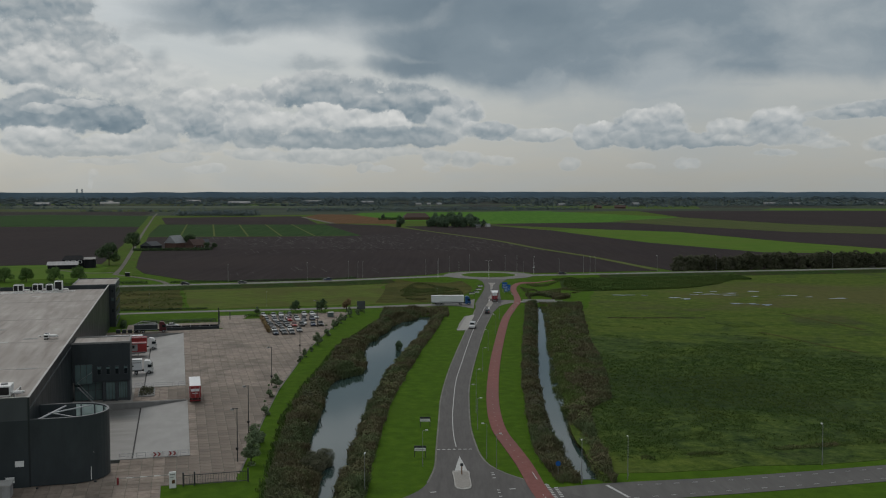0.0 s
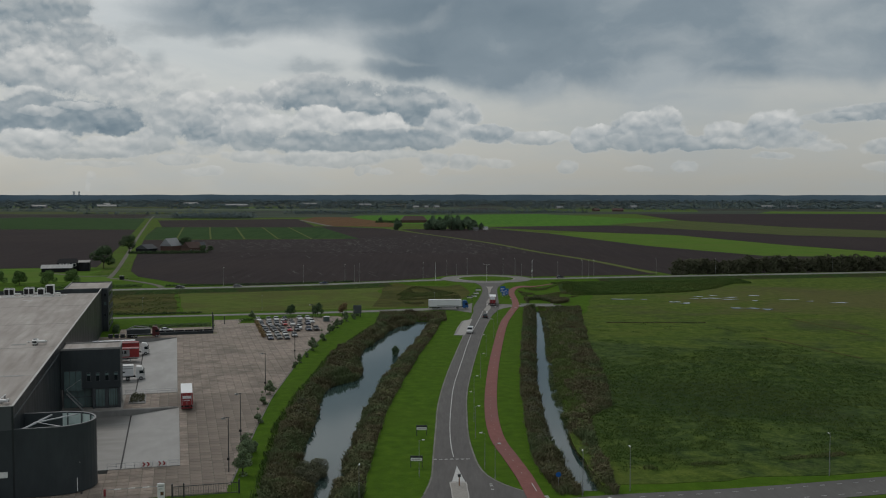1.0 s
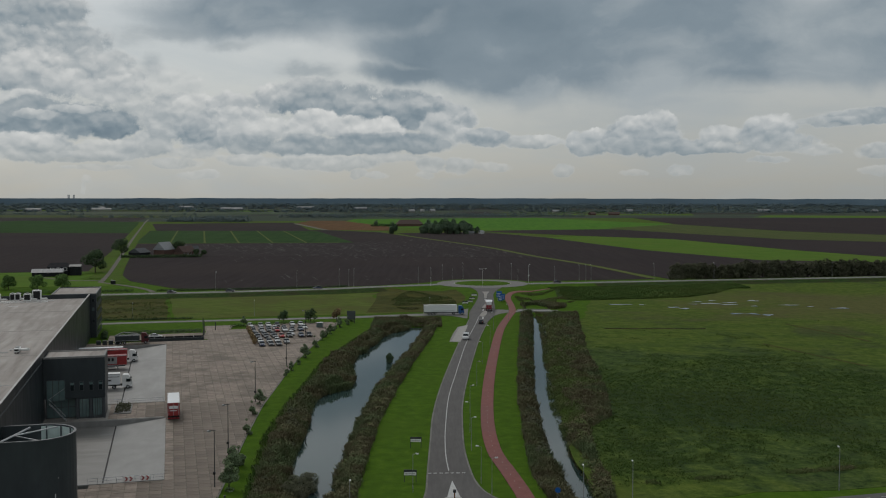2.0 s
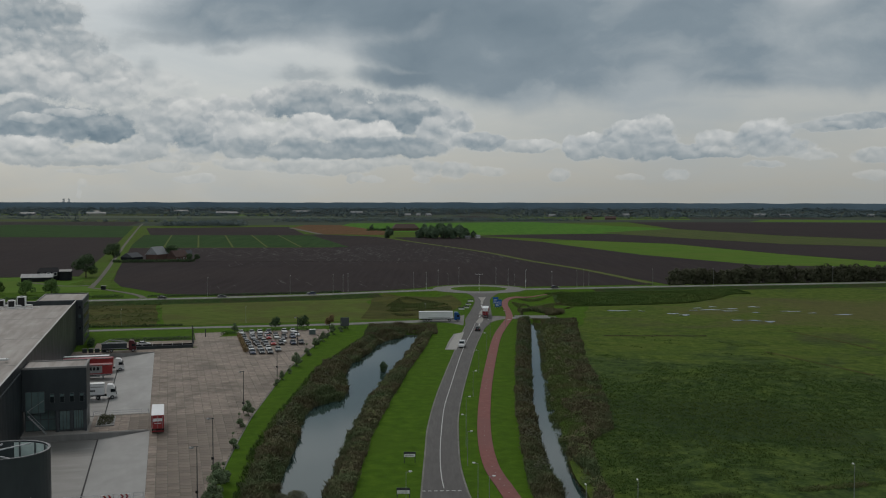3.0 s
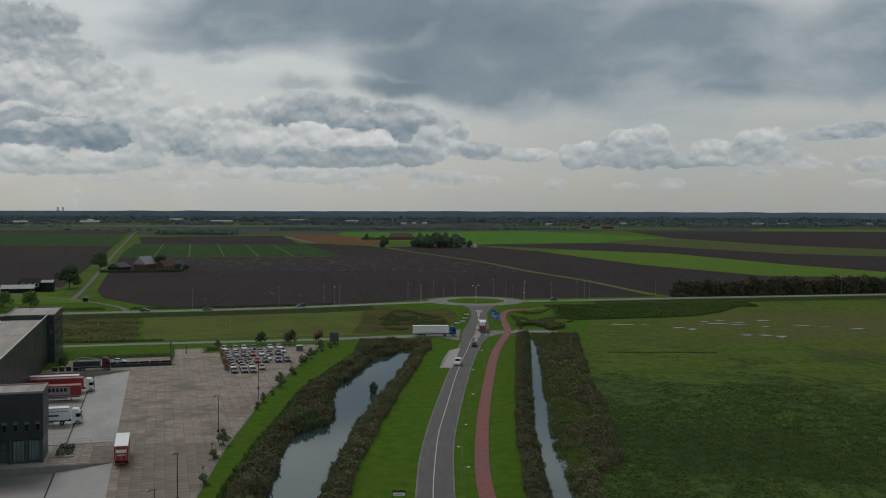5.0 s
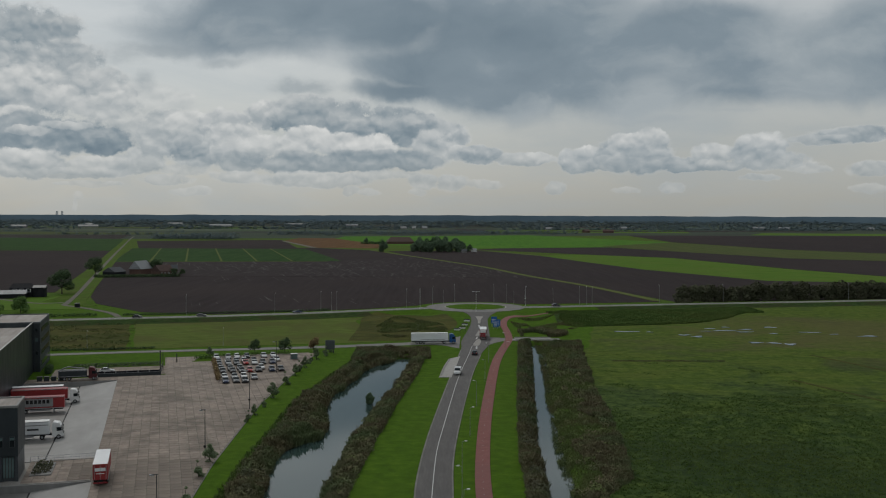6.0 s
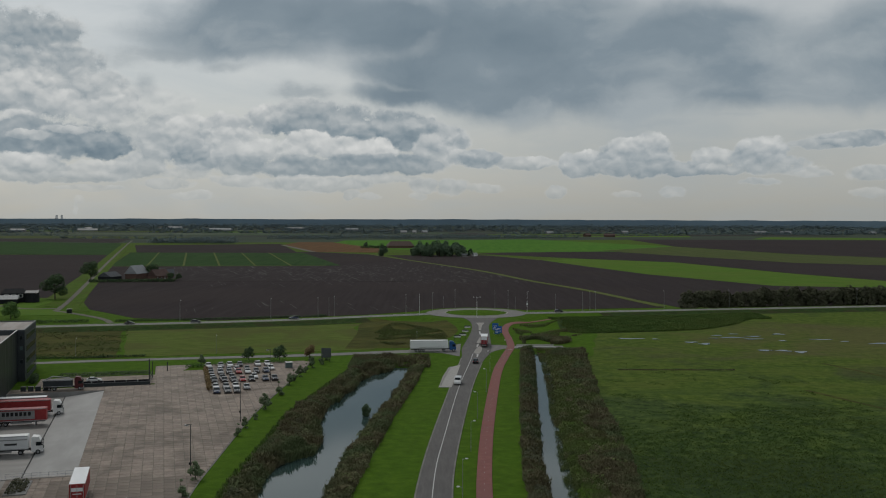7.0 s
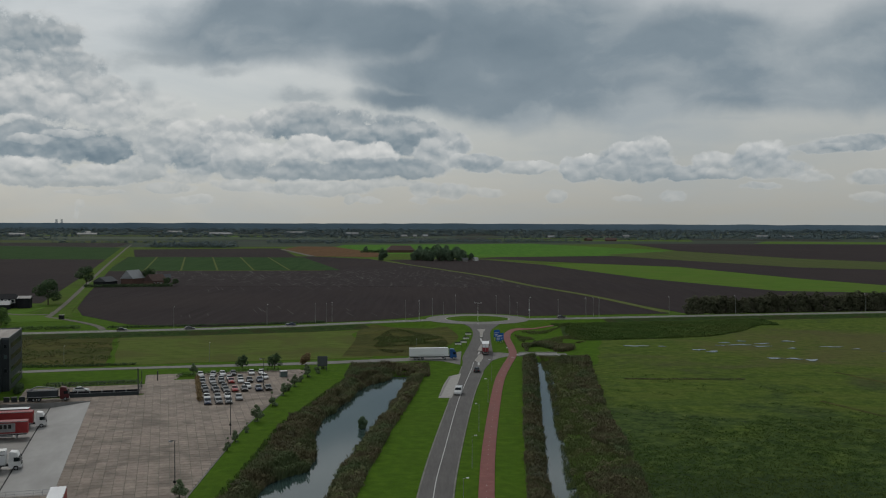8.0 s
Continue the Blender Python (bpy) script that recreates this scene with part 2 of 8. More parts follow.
veil_n = cloudy(wt, shifted(wt, ANG, (2.2, 0, 0), (0, 0, 0), (1, 4.5, 1)), 6.0, 6.0, 0.6, 0.4)
veil_lo = ramp(wt, spread(wt, el, -0.01, 0.22, soft=False), [(0.0, (0.365, 0.370, 0.342)), (0.22, (0.425, 0.436, 0.418)), (0.6, (0.48, 0.503, 0.500)), (1.0, (0.50, 0.53, 0.54))])
veil = blend(wt, spread(wt, veil_n, 0.35, 0.72), veil_lo, blend(wt, 0.5, veil_lo, (0.36, 0.405, 0.43, 1)))
# the veil is thinner, and brighter, on the sun's side
glare = spread(wt, az, 0.25, -0.25, 0.98, 1.16)
lit_veil = wt.nodes.new("ShaderNodeVectorMath")
lit_veil.operation = "SCALE"
put(lit_veil.inputs[0], veil), put(lit_veil.inputs["Scale"], glare)
veil = lit_veil.outputs[0]

blue = wt.nodes.new("ShaderNodeTexSky")
blue.sky_type, blue.sun_disc, blue.sun_elevation, blue.sun_rotation = "NISHITA", False, SUN_EL, SUN_AZ
blue.air_density, blue.dust_density = 1.0, 2.0
blue_dim = wt.nodes.new("ShaderNodeVectorMath")
blue_dim.operation = "SCALE"
put(blue_dim.inputs[0], blue.outputs[0])
blue_dim.inputs["Scale"].default_value = 0.07
sky_col = blend(wt, 0.86, blue_dim.outputs[0], veil)
sky_col = blend(wt, streak_cover, sky_col, streak_col)
sky_col = blend(wt, calc(wt, "MULTIPLY", deck_c, 0.93), sky_col, deck_col)
sky_col = blend(wt, cover, sky_col, heap_col)
bg = wt.nodes.new("ShaderNodeBackground")
put(bg.inputs[0], sky_col)
bg.inputs[1].default_value = 1.0
wo = wt.nodes.new("ShaderNodeOutputWorld")
wt.links.new(bg.outputs[0], wo.inputs[0])

sun = new("sun", bpy.data.lights.new("sun", "SUN"))
sun.data.energy, sun.data.angle, sun.data.color = 0.8, radians(14), (1.0, 0.95, 0.88)
sun.matrix_world = look((0, 0, 0), (-math.sin(SUN_AZ) * math.cos(SUN_EL), -math.cos(SUN_AZ) * math.cos(SUN_EL), -math.sin(SUN_EL)))


# ---- materials ----
def surface(name, stops, scale=0.5, stretch=(1, 1, 1), turn=0.0, big=0.03, bigmix=None, bigcol=(0.1, 0.1, 0.1), rough=0.85,
            metal=0.0, bump=0.25, bscale=6.0, island=0.0, single=0.0, gloss=0.3, coat=0.0, detail=5.0):
    """A surface with grain (stops along a fine noise), large stains towards bigcol, and relief.
    island / single: how far loose pieces of a mesh / objects differ in brightness."""
    m = bpy.data.materials.new(name)
    m.use_nodes = True
    nt = m.node_tree
    b = nt.nodes["Principled BSDF"]
    c = nt.nodes.new("ShaderNodeTexCoord").outputs["Object"]
    v = shifted(nt, c, (0, 0, 0), (0, 0, turn), stretch)
    col = ramp(nt, cloudy(nt, v, scale, detail, 0.6, 0.3), stops)
    if bigmix:
        far = cloudy(nt, shifted(nt, c, (31, 17, 5)), big, 4.0, 0.55, 0.6)
        col = blend(nt, calc(nt, "MULTIPLY", spread(nt, far, 0.42, 0.66), bigmix), col, (*bigcol, 1))
    if island or single:
        if island:
            r = nt.nodes.new("ShaderNodeNewGeometry").outputs["Random Per Island"]
        else:
            r = nt.nodes.new("ShaderNodeObjectInfo").outputs["Random"]
        k = island or single
        hs = nt.nodes.new("ShaderNodeHueSaturation")
        put(hs.inputs["Value"], spread(nt, r, 0, 1, 1 - k, 1 + k, False))
        put(hs.inputs["Hue"], spread(nt, calc(nt, "FRACT", calc(nt, "MULTIPLY", r, 7.31)), 0, 1, 0.5 - 0.03 * k, 0.5 + 0.03 * k, False))
        put(hs.inputs["Color"], col)
        col = hs.outputs[0]
    put(b.inputs["Base Color"], col)
    wear = cloudy(nt, v, scale * 3.0, 3.0)
    put(b.inputs["Roughness"], spread(nt, wear, 0.2, 0.8, max(0.03, rough - 0.10), min(1.0, rough + 0.08), False))
    b.inputs["Metallic"].default_value = metal
    b.inputs["Specular IOR Level"].default_value = gloss
    b.inputs["Coat Weight"].default_value = coat
    if bump:
        bn = nt.nodes.new("ShaderNodeBump")
        bn.inputs["Strength"].default_value = bump
        bn.inputs["Distance"].default_value = 0.6 / bscale
        put(bn.inputs["Height"], cloudy(nt, v, bscale, 4.0, 0.6))
        put(b.inputs["Normal"], bn.outputs[0])
    return m


def two(a, b):
    return [(0.3, a), (0.7, b)]


def three(a, b, c):
    return [(0.25, a), (0.5, b), (0.75, c)]


AX = 14.9  # degrees by which the polder's grid is turned
GRID = radians(-AX)

M_LAWN = surface("mown_grass", three((0.0357, 0.0718, 0.0076), (0.0500, 0.1005, 0.0091), (0.0739, 0.1282, 0.0122)), 0.35, big=0.035, bigmix=0.45, bigcol=(0.0533, 0.0948, 0.0106), bump=0.5, bscale=2.5, rough=0.97, gloss=0.02)
M_LUSH = surface("lush_meadow", three((0.016, 0.032, 0.011), (0.030, 0.054, 0.016), (0.050, 0.076, 0.022)), 0.45, big=0.11, bigmix=0.8, bigcol=(0.042, 0.042, 0.020), bump=1.0, bscale=1.0, rough=0.97, gloss=0.02)
M_HAY = surface("dry_meadow", three((0.040, 0.042, 0.014), (0.068, 0.066, 0.022), (0.085, 0.095, 0.024)), 0.25, stretch=(0.4, 1.2, 1), turn=GRID, big=0.05, bigmix=0.6, bigcol=(0.034, 0.046, 0.014), bump=0.8, bscale=1.2, rough=0.97, gloss=0.02)
M_PASTURE = surface("pasture", three((0.050, 0.105, 0.014), (0.070, 0.130, 0.018), (0.088, 0.150, 0.022)), 0.12, stretch=(0.4, 1.0, 1), turn=GRID, big=0.02, bigmix=0.5, bigcol=(0.085, 0.118, 0.024), bump=0.3, bscale=1.0, rough=0.97, gloss=0.02)
M_OLIVE = surface("pale_grassland", three((0.056, 0.078, 0.018), (0.080, 0.108, 0.024), (0.102, 0.126, 0.032)), 0.30, stretch=(0.5, 1.0, 1), turn=GRID, big=0.05, bigmix=0.75, bigcol=(0.074, 0.078, 0.026), bump=0.5, bscale=1.0, rough=0.97, gloss=0.02)
M_VERGE = surface("lane_verge_grass", three((0.0390, 0.0716, 0.0125), (0.0605, 0.1031, 0.0156), (0.0829, 0.1242, 0.0218)), 0.2, big=0.04, bigmix=0.7, bigcol=(0.0644, 0.0821, 0.0203), bump=0.4, bscale=1.0, rough=0.97, gloss=0.02)
M_CROP = surface("green_crop", three((0.040, 0.110, 0.014), (0.056, 0.140, 0.018), (0.074, 0.165, 0.022)), 0.08, stretch=(2.0, 0.15, 1), turn=GRID, big=0.008, bigmix=0.35, bigcol=(0.085, 0.165, 0.025), bump=0.3, bscale=0.8, rough=0.97, gloss=0.02)
M_CROP_DULL = surface("stubble_green", three((0.046, 0.060, 0.022), (0.064, 0.078, 0.028), (0.080, 0.090, 0.036)), 0.06, stretch=(2.0, 0.15, 1), turn=GRID, big=0.008, bigmix=0.5, bigcol=(0.060, 0.085, 0.022), bump=0.3, bscale=0.8, rough=0.97, gloss=0.02)
M_CROP_DARK = surface("beet_green", three((0.018, 0.043, 0.014), (0.027, 0.058, 0.018), (0.038, 0.072, 0.022)), 0.08, stretch=(2.0, 0.15, 1), turn=GRID, big=0.01, bigmix=0.3, bigcol=(0.020, 0.045, 0.014), bump=0.4, bscale=0.8, rough=0.97, gloss=0.02)
M_SOIL = surface("ploughed_soil", three((0.02697, 0.02162, 0.02186), (0.03348, 0.0276, 0.0279), (0.04371, 0.03588, 0.03627)), 0.10, stretch=(3.0, 0.12, 1), turn=GRID, big=0.006, bigmix=0.55, bigcol=(0.04278, 0.03404, 0.03255), bump=0.4, bscale=0.8, rough=0.97, gloss=0.02)
# The two pale stops paint glints of sky on the wet furrows.
M_SOIL_WET = surface("wet_soil_glint", [(0.3, (0.027, 0.0225, 0.0225)), (0.56, (0.036, 0.030, 0.030)), (0.66, (0.075, 0.066, 0.066)), (0.8, (0.10, 0.088, 0.088))], 0.20, stretch=(1.6, 0.14, 1), turn=GRID, big=0.012, bigmix=0.8, bigcol=(0.034, 0.028, 0.028), bump=0.4, bscale=0.7, rough=0.9, gloss=0.02)
# Pale mud colour that imitates the sky's reflection in wet furrows.
M_FURROW_GLINT = surface("glint_on_mud", two((0.0374, 0.0326, 0.0320), (0.0782, 0.0694, 0.0680)), 0.1, rough=0.8, bump=0.1, gloss=0.2)
# Green and stubble greyed and paled: distance haze put into the colour.
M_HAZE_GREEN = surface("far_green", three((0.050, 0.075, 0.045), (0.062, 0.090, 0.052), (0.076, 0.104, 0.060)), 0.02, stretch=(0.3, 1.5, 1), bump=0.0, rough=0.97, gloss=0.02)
M_HAZE_PALE = surface("haze_tinted_stubble", three((0.070, 0.085, 0.066), (0.086, 0.100, 0.076), (0.10, 0.112, 0.086)), 0.02, stretch=(0.3, 1.5, 1), bump=0.0, rough=0.97, gloss=0.02)
M_STUBBLE = surface("stubble_brown", three((0.085, 0.046, 0.024), (0.11, 0.062, 0.032), (0.13, 0.078, 0.040)), 0.06, stretch=(2.0, 0.15, 1), turn=GRID, big=0.01, bigmix=0.4, bigcol=(0.095, 0.066, 0.035), bump=0.3, rough=0.97, gloss=0.02)
M_RIDGE = surface("field_verge", three((0.06, 0.085, 0.024), (0.09, 0.11, 0.035), (0.12, 0.12, 0.05)), 0.15, bump=0.3, bscale=1.0, rough=0.97, gloss=0.02)
M_ASPHALT = surface("asphalt", three((0.060, 0.056, 0.054), (0.076, 0.071, 0.068), (0.094, 0.088, 0.084)), 0.9, stretch=(1.0, 0.12, 1), big=0.05, bigmix=0.6, bigcol=(0.062, 0.057, 0.055), rough=0.8, bump=0.2, bscale=9)
M_ASPHALT_OLD = surface("old_asphalt", three((0.1148, 0.1088, 0.1037), (0.1403, 0.1343, 0.1275), (0.17, 0.1615, 0.153)), 0.6, stretch=(1, 0.2, 1), big=0.04, bigmix=0.5, bigcol=(0.102, 0.09775, 0.0935), rough=0.8, bump=0.2, bscale=9)
M_ASPHALT_MID = surface("worn_asphalt", three((0.088, 0.084, 0.080), (0.105, 0.101, 0.096), (0.125, 0.12, 0.115)), 0.6, stretch=(1, 0.2, 1), big=0.04, bigmix=0.5, bigcol=(0.085, 0.082, 0.079), rough=0.85, bump=0.2, bscale=9, gloss=0.15)
M_EDGE = surface("road_edge_strip", two((0.13, 0.125, 0.11), (0.19, 0.18, 0.165)), 0.5, big=0.1, bigmix=0.7, bigcol=(0.09, 0.09, 0.07), rough=0.9, bump=0.2)
M_RED = surface("red_asphalt", three((0.135, 0.046, 0.040), (0.165, 0.056, 0.048), (0.20, 0.074, 0.064)), 0.7, big=0.06, bigmix=0.5, bigcol=(0.14, 0.060, 0.054), rough=0.85, bump=0.2, bscale=9)
M_PAINT = surface("road_paint", two((0.30, 0.30, 0.29), (0.46, 0.46, 0.45)), 2.0, rough=0.6, bump=0.1)
M_KERB = surface("kerb_concrete", three((0.24, 0.235, 0.22), (0.30, 0.29, 0.27), (0.36, 0.35, 0.33)), 0.8, rough=0.85, bump=0.2, single=0.1)
M_SETTS = surface("sett_paving", three((0.19, 0.18, 0.165), (0.24, 0.225, 0.205), (0.29, 0.275, 0.25)), 3.0, rough=0.85, bump=0.4, bscale=8)
M_PLATE = surface("concrete_plate", three((0.1732, 0.1389, 0.1121), (0.2143, 0.1738, 0.1421), (0.2600, 0.2134, 0.1777)), 0.9, stretch=(1.0, 0.55, 1), big=0.12, bigmix=0.75, bigcol=(0.1102, 0.0891, 0.0708), rough=0.75, bump=0.2, bscale=5, single=0.15, gloss=0.2)
M_PLATES = surface("concrete_plates_rest", three((0.1732, 0.1389, 0.1121), (0.2143, 0.1738, 0.1421), (0.2600, 0.2134, 0.1777)), 0.9, stretch=(1.0, 0.55, 1), big=0.12, bigmix=0.75, bigcol=(0.1102, 0.0891, 0.0708), rough=0.75, bump=0.2, bscale=5, island=0.15, gloss=0.2)
M_JOINT = surface("joint_sand", two((0.0945, 0.0882, 0.0717), (0.1575, 0.1449, 0.1172)), 2.0, rough=0.95)
M_CONCRETE = surface("smooth_concrete", three((0.2157, 0.2115, 0.2030), (0.2538, 0.2496, 0.2411), (0.2919, 0.2876, 0.2792)), 0.18, stretch=(1.0, 0.35, 1), big=0.05, bigmix=0.55, bigcol=(0.1819, 0.1777, 0.1692), rough=0.7, bump=0.1, bscale=4, gloss=0.4)
M_WETCON = surface("damp_concrete", three((0.1148, 0.1107, 0.1025), (0.1558, 0.1501, 0.1410), (0.2050, 0.2009, 0.1927)), 0.12, stretch=(0.4, 1.6, 1), big=0.06, bigmix=0.6, bigcol=(0.1066, 0.1025, 0.0943), rough=0.55, bump=0.1, bscale=4, gloss=0.5)
M_WALLCON = surface("wall_concrete", three((0.17, 0.168, 0.16), (0.21, 0.207, 0.20), (0.25, 0.247, 0.24)), 0.4, stretch=(1, 1, 0.3), rough=0.8, bump=0.15)
M_ROOF = surface("roof_membrane", three((0.175, 0.152, 0.136), (0.285, 0.258, 0.236), (0.375, 0.350, 0.325)), 0.30, stretch=(1.5, 0.13, 1), big=0.05, bigmix=0.55, bigcol=(0.215, 0.19, 0.17), rough=0.8, bump=0.1, bscale=2)
M_ROOF_LT = surface("parapet_capping", two((0.288, 0.2844, 0.2733), (0.368, 0.3634, 0.3465)), 0.5, rough=0.5, bump=0.05)
M_CLAD = surface("dark_cladding", three((0.0247, 0.0308, 0.0344), (0.0330, 0.0404, 0.0446), (0.0433, 0.0531, 0.0567)), 0.3, stretch=(1, 1, 0.4), rough=0.5, bump=0.05, gloss=0.25)
M_CLAD_GREY = surface("grey_cladding", three((0.042, 0.048, 0.055), (0.052, 0.060, 0.067), (0.062, 0.070, 0.078)), 0.3, stretch=(1, 1, 0.3), rough=0.45, bump=0.05, gloss=0.5)
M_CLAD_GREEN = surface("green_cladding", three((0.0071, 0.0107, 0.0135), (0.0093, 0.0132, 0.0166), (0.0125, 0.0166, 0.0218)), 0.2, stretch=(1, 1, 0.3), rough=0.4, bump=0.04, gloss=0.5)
M_TERRACE = surface("terrace_floor", two((0.38, 0.4465, 0.432), (0.532, 0.608, 0.585)), 0.4, rough=0.5)
M_STEEL = surface("galvanised_steel", two((0.30, 0.31, 0.32), (0.42, 0.43, 0.44)), 2.0, rough=0.45, metal=0.6, bump=0.05)
M_POLE = surface("lamp_pole_paint", two((0.20, 0.21, 0.21), (0.29, 0.30, 0.30)), 2.0, rough=0.5, metal=0.2, bump=0.05)
M_DARKPOLE = surface("dark_pole_paint", two((0.030, 0.032, 0.034), (0.050, 0.052, 0.054)), 2.0, rough=0.5, bump=0.05)
M_WHITE = surface("white_paint", two((0.62, 0.62, 0.61), (0.74, 0.74, 0.73)), 0.8, rough=0.45, bump=0.03, big=0.5, bigmix=0.25, bigcol=(0.5, 0.5, 0.48))
M_TARP = surface("trailer_white", two((0.60, 0.61, 0.62), (0.70, 0.71, 0.72)), 0.5, stretch=(1, 0.3, 1), rough=0.5, bump=0.05, bscale=2)
M_GREY = surface("grey_paint", two((0.22, 0.22, 0.22), (0.30, 0.30, 0.30)), 1.0, rough=0.5, bump=0.03)
M_REDPAINT = surface("red_paint", two((0.22, 0.024, 0.026), (0.31, 0.038, 0.038)), 0.7, rough=0.5, bump=0.03)
M_DULLRED = surface("dull_red_paint", two((0.17, 0.022, 0.028), (0.26, 0.034, 0.040)), 0.7, rough=0.5, bump=0.03)
M_MAROON = surface("maroon_paint", two((0.06, 0.012, 0.014), (0.10, 0.018, 0.020)), 0.7, rough=0.5, bump=0.03)
M_BLUE = surface("blue_paint", two((0.010, 0.060, 0.18), (0.016, 0.085, 0.25)), 0.7, rough=0.4, bump=0.03)
M_SIGNBLUE = surface("sign_blue", two((0.006, 0.075, 0.28), (0.010, 0.10, 0.36)), 1.0, rough=0.5, bump=0.0)
M_BLACK = surface("black_rubber", two((0.012, 0.012, 0.012), (0.022, 0.022, 0.022)), 3.0, rough=0.8, bump=0.1)
M_GLASS = surface("dark_glass", two((0.010, 0.014, 0.016), (0.020, 0.026, 0.028)), 0.5, rough=0.15, bump=0.0, gloss=0.12)
M_PALEGLASS = surface("pale_glass", two((0.0810, 0.1260, 0.1260), (0.1377, 0.1980, 0.1935)), 0.4, rough=0.2, bump=0.0, gloss=0.6)
M_LENS = surface("lamp_lens", two((0.55, 0.55, 0.52), (0.70, 0.70, 0.66)), 2.0, rough=0.25, bump=0.0)
M_BARK = surface("bark", two((0.035, 0.028, 0.020), (0.070, 0.058, 0.044)), 3.0, stretch=(2, 2, 0.4), bump=0.6, bscale=9)
M_LEAF = surface("leaves", three((0.05508, 0.1037, 0.03456), (0.08568, 0.1498, 0.04608), (0.1346, 0.2016, 0.06336)), 0.5, island=0.45, bump=0.0, rough=0.97, gloss=0.02)
M_LEAF_DARK = surface("dark_leaves", three((0.03825, 0.06336, 0.03432), (0.05738, 0.08928, 0.04368), (0.08288, 0.1181, 0.05616)), 0.3, island=0.4, bump=0.0, rough=0.97, gloss=0.02)
# Grove leaves made paler and greyer to imitate haze over the distance.
M_GROVE = surface("haze_tinted_leaves", three((0.0725, 0.1131, 0.0750), (0.1044, 0.1508, 0.0930), (0.1421, 0.1885, 0.1140)), 0.1, island=0.25, bump=0.0, rough=0.97, gloss=0.02)
M_BELT = surface("belt_leaves", three((0.0585, 0.0660, 0.0406), (0.0813, 0.0840, 0.0531), (0.1040, 0.0960, 0.0656)), 0.12, island=0.20, bump=0.0, rough=0.97, gloss=0.02)
M_LEAF_GREY = surface("willow_leaves", three((0.0907, 0.1258, 0.0674), (0.1241, 0.1662, 0.0899), (0.1671, 0.2112, 0.1168)), 0.6, island=0.4, bump=0.0, rough=0.97, gloss=0.02)
M_LEAF_RED = surface("copper_leaves", three((0.1127, 0.08736, 0.04992), (0.1658, 0.1186, 0.0624), (0.2055, 0.156, 0.08112)), 0.6, island=0.4, bump=0.0, rough=0.97, gloss=0.02)
# Far leaves: blue-grey distance haze is mixed into the base colour.
M_WOOD_FAR = surface("haze_tinted_woods", three((0.0763, 0.1050, 0.1167), (0.0954, 0.1259, 0.1333), (0.1144, 0.1450, 0.1416)), 0.03, island=0.05, bump=0.0, rough=0.97, gloss=0.02)
# Plain's green dulled towards blue-grey, as haze painted into the ground.
M_PLAIN = surface("far_plain_haze", three((0.0395, 0.0520, 0.0391), (0.0502, 0.0664, 0.0469), (0.0628, 0.0789, 0.0547)), 0.02, stretch=(0.3, 1.5, 1), big=0.004, bigmix=0.7, bigcol=(0.0413, 0.0431, 0.0430), bump=0.0, rough=0.97, gloss=0.02)
# Horizon ring: blue-grey haze painted as the woods' own colour.
M_WOOD_EDGE = surface("haze_painted_horizon", three((0.0739, 0.1085, 0.1396), (0.0887, 0.1282, 0.1599), (0.1060, 0.1479, 0.1776)), 0.004, stretch=(1, 1, 2), bump=0.0, rough=0.97, gloss=0.02)
M_REED = surface("reeds", three((0.0765, 0.0621, 0.0407), (0.1278, 0.1145, 0.0660), (0.1080, 0.1319, 0.0621)), 0.30, big=0.06, bigmix=0.7, bigcol=(0.0900, 0.1339, 0.0601), island=0.14, bump=0.0, rough=0.97, gloss=0.02)
M_REED_GREEN = surface("bank_weeds", three((0.070, 0.082, 0.036), (0.100, 0.130, 0.046), (0.136, 0.142, 0.062)), 0.25, big=0.06, bigmix=0.7, bigcol=(0.128, 0.108, 0.062), island=0.14, bump=0.0, rough=0.97, gloss=0.02)
M_TUSSOCK = surface("tussock_grass", three((0.0470, 0.0843, 0.0234), (0.0682, 0.1108, 0.0304), (0.0941, 0.1300, 0.0374)), 0.15, big=0.03, bigmix=0.4, bigcol=(0.1000, 0.1204, 0.0351), island=0.3, bump=0.0, rough=0.97, gloss=0.02)
M_SLATE = surface("slate_roof", two((0.055, 0.060, 0.066), (0.085, 0.090, 0.096)), 0.6, rough=0.8, bump=0.2, gloss=0.1)
M_ROOFTILE = surface("roof_tiles", two((0.048, 0.029, 0.025), (0.078, 0.046, 0.038)), 0.8, rough=0.8, bump=0.2)
M_SHEET = surface("corrugated_roof", two((0.17, 0.178, 0.186), (0.26, 0.268, 0.274)), 0.4, stretch=(4, 0.3, 1), rough=0.6, bump=0.1)
M_CORTEN = surface("rusty_paint", two((0.14, 0.07, 0.03), (0.22, 0.11, 0.05)), 2.0, rough=0.8, bump=0.1)
M_BRICK = surface("farm_brick", two((0.075, 0.044, 0.036), (0.12, 0.070, 0.054)), 1.5, rough=0.9, bump=0.2)
M_TIMBER = surface("black_timber", two((0.012, 0.013, 0.015), (0.024, 0.025, 0.028)), 0.8, stretch=(1, 1, 0.2), rough=0.8, bump=0.2, gloss=0.05)
M_TRACK = surface("gravel_lane", two((0.10, 0.095, 0.082), (0.17, 0.16, 0.14)), 0.5, bump=0.3, rough=0.97, gloss=0.02)
M_BARN = surface("pale_barn_sheet", two((0.1764, 0.1806, 0.1806), (0.2352, 0.2394, 0.2394)), 0.05, rough=0.6, bump=0.0)


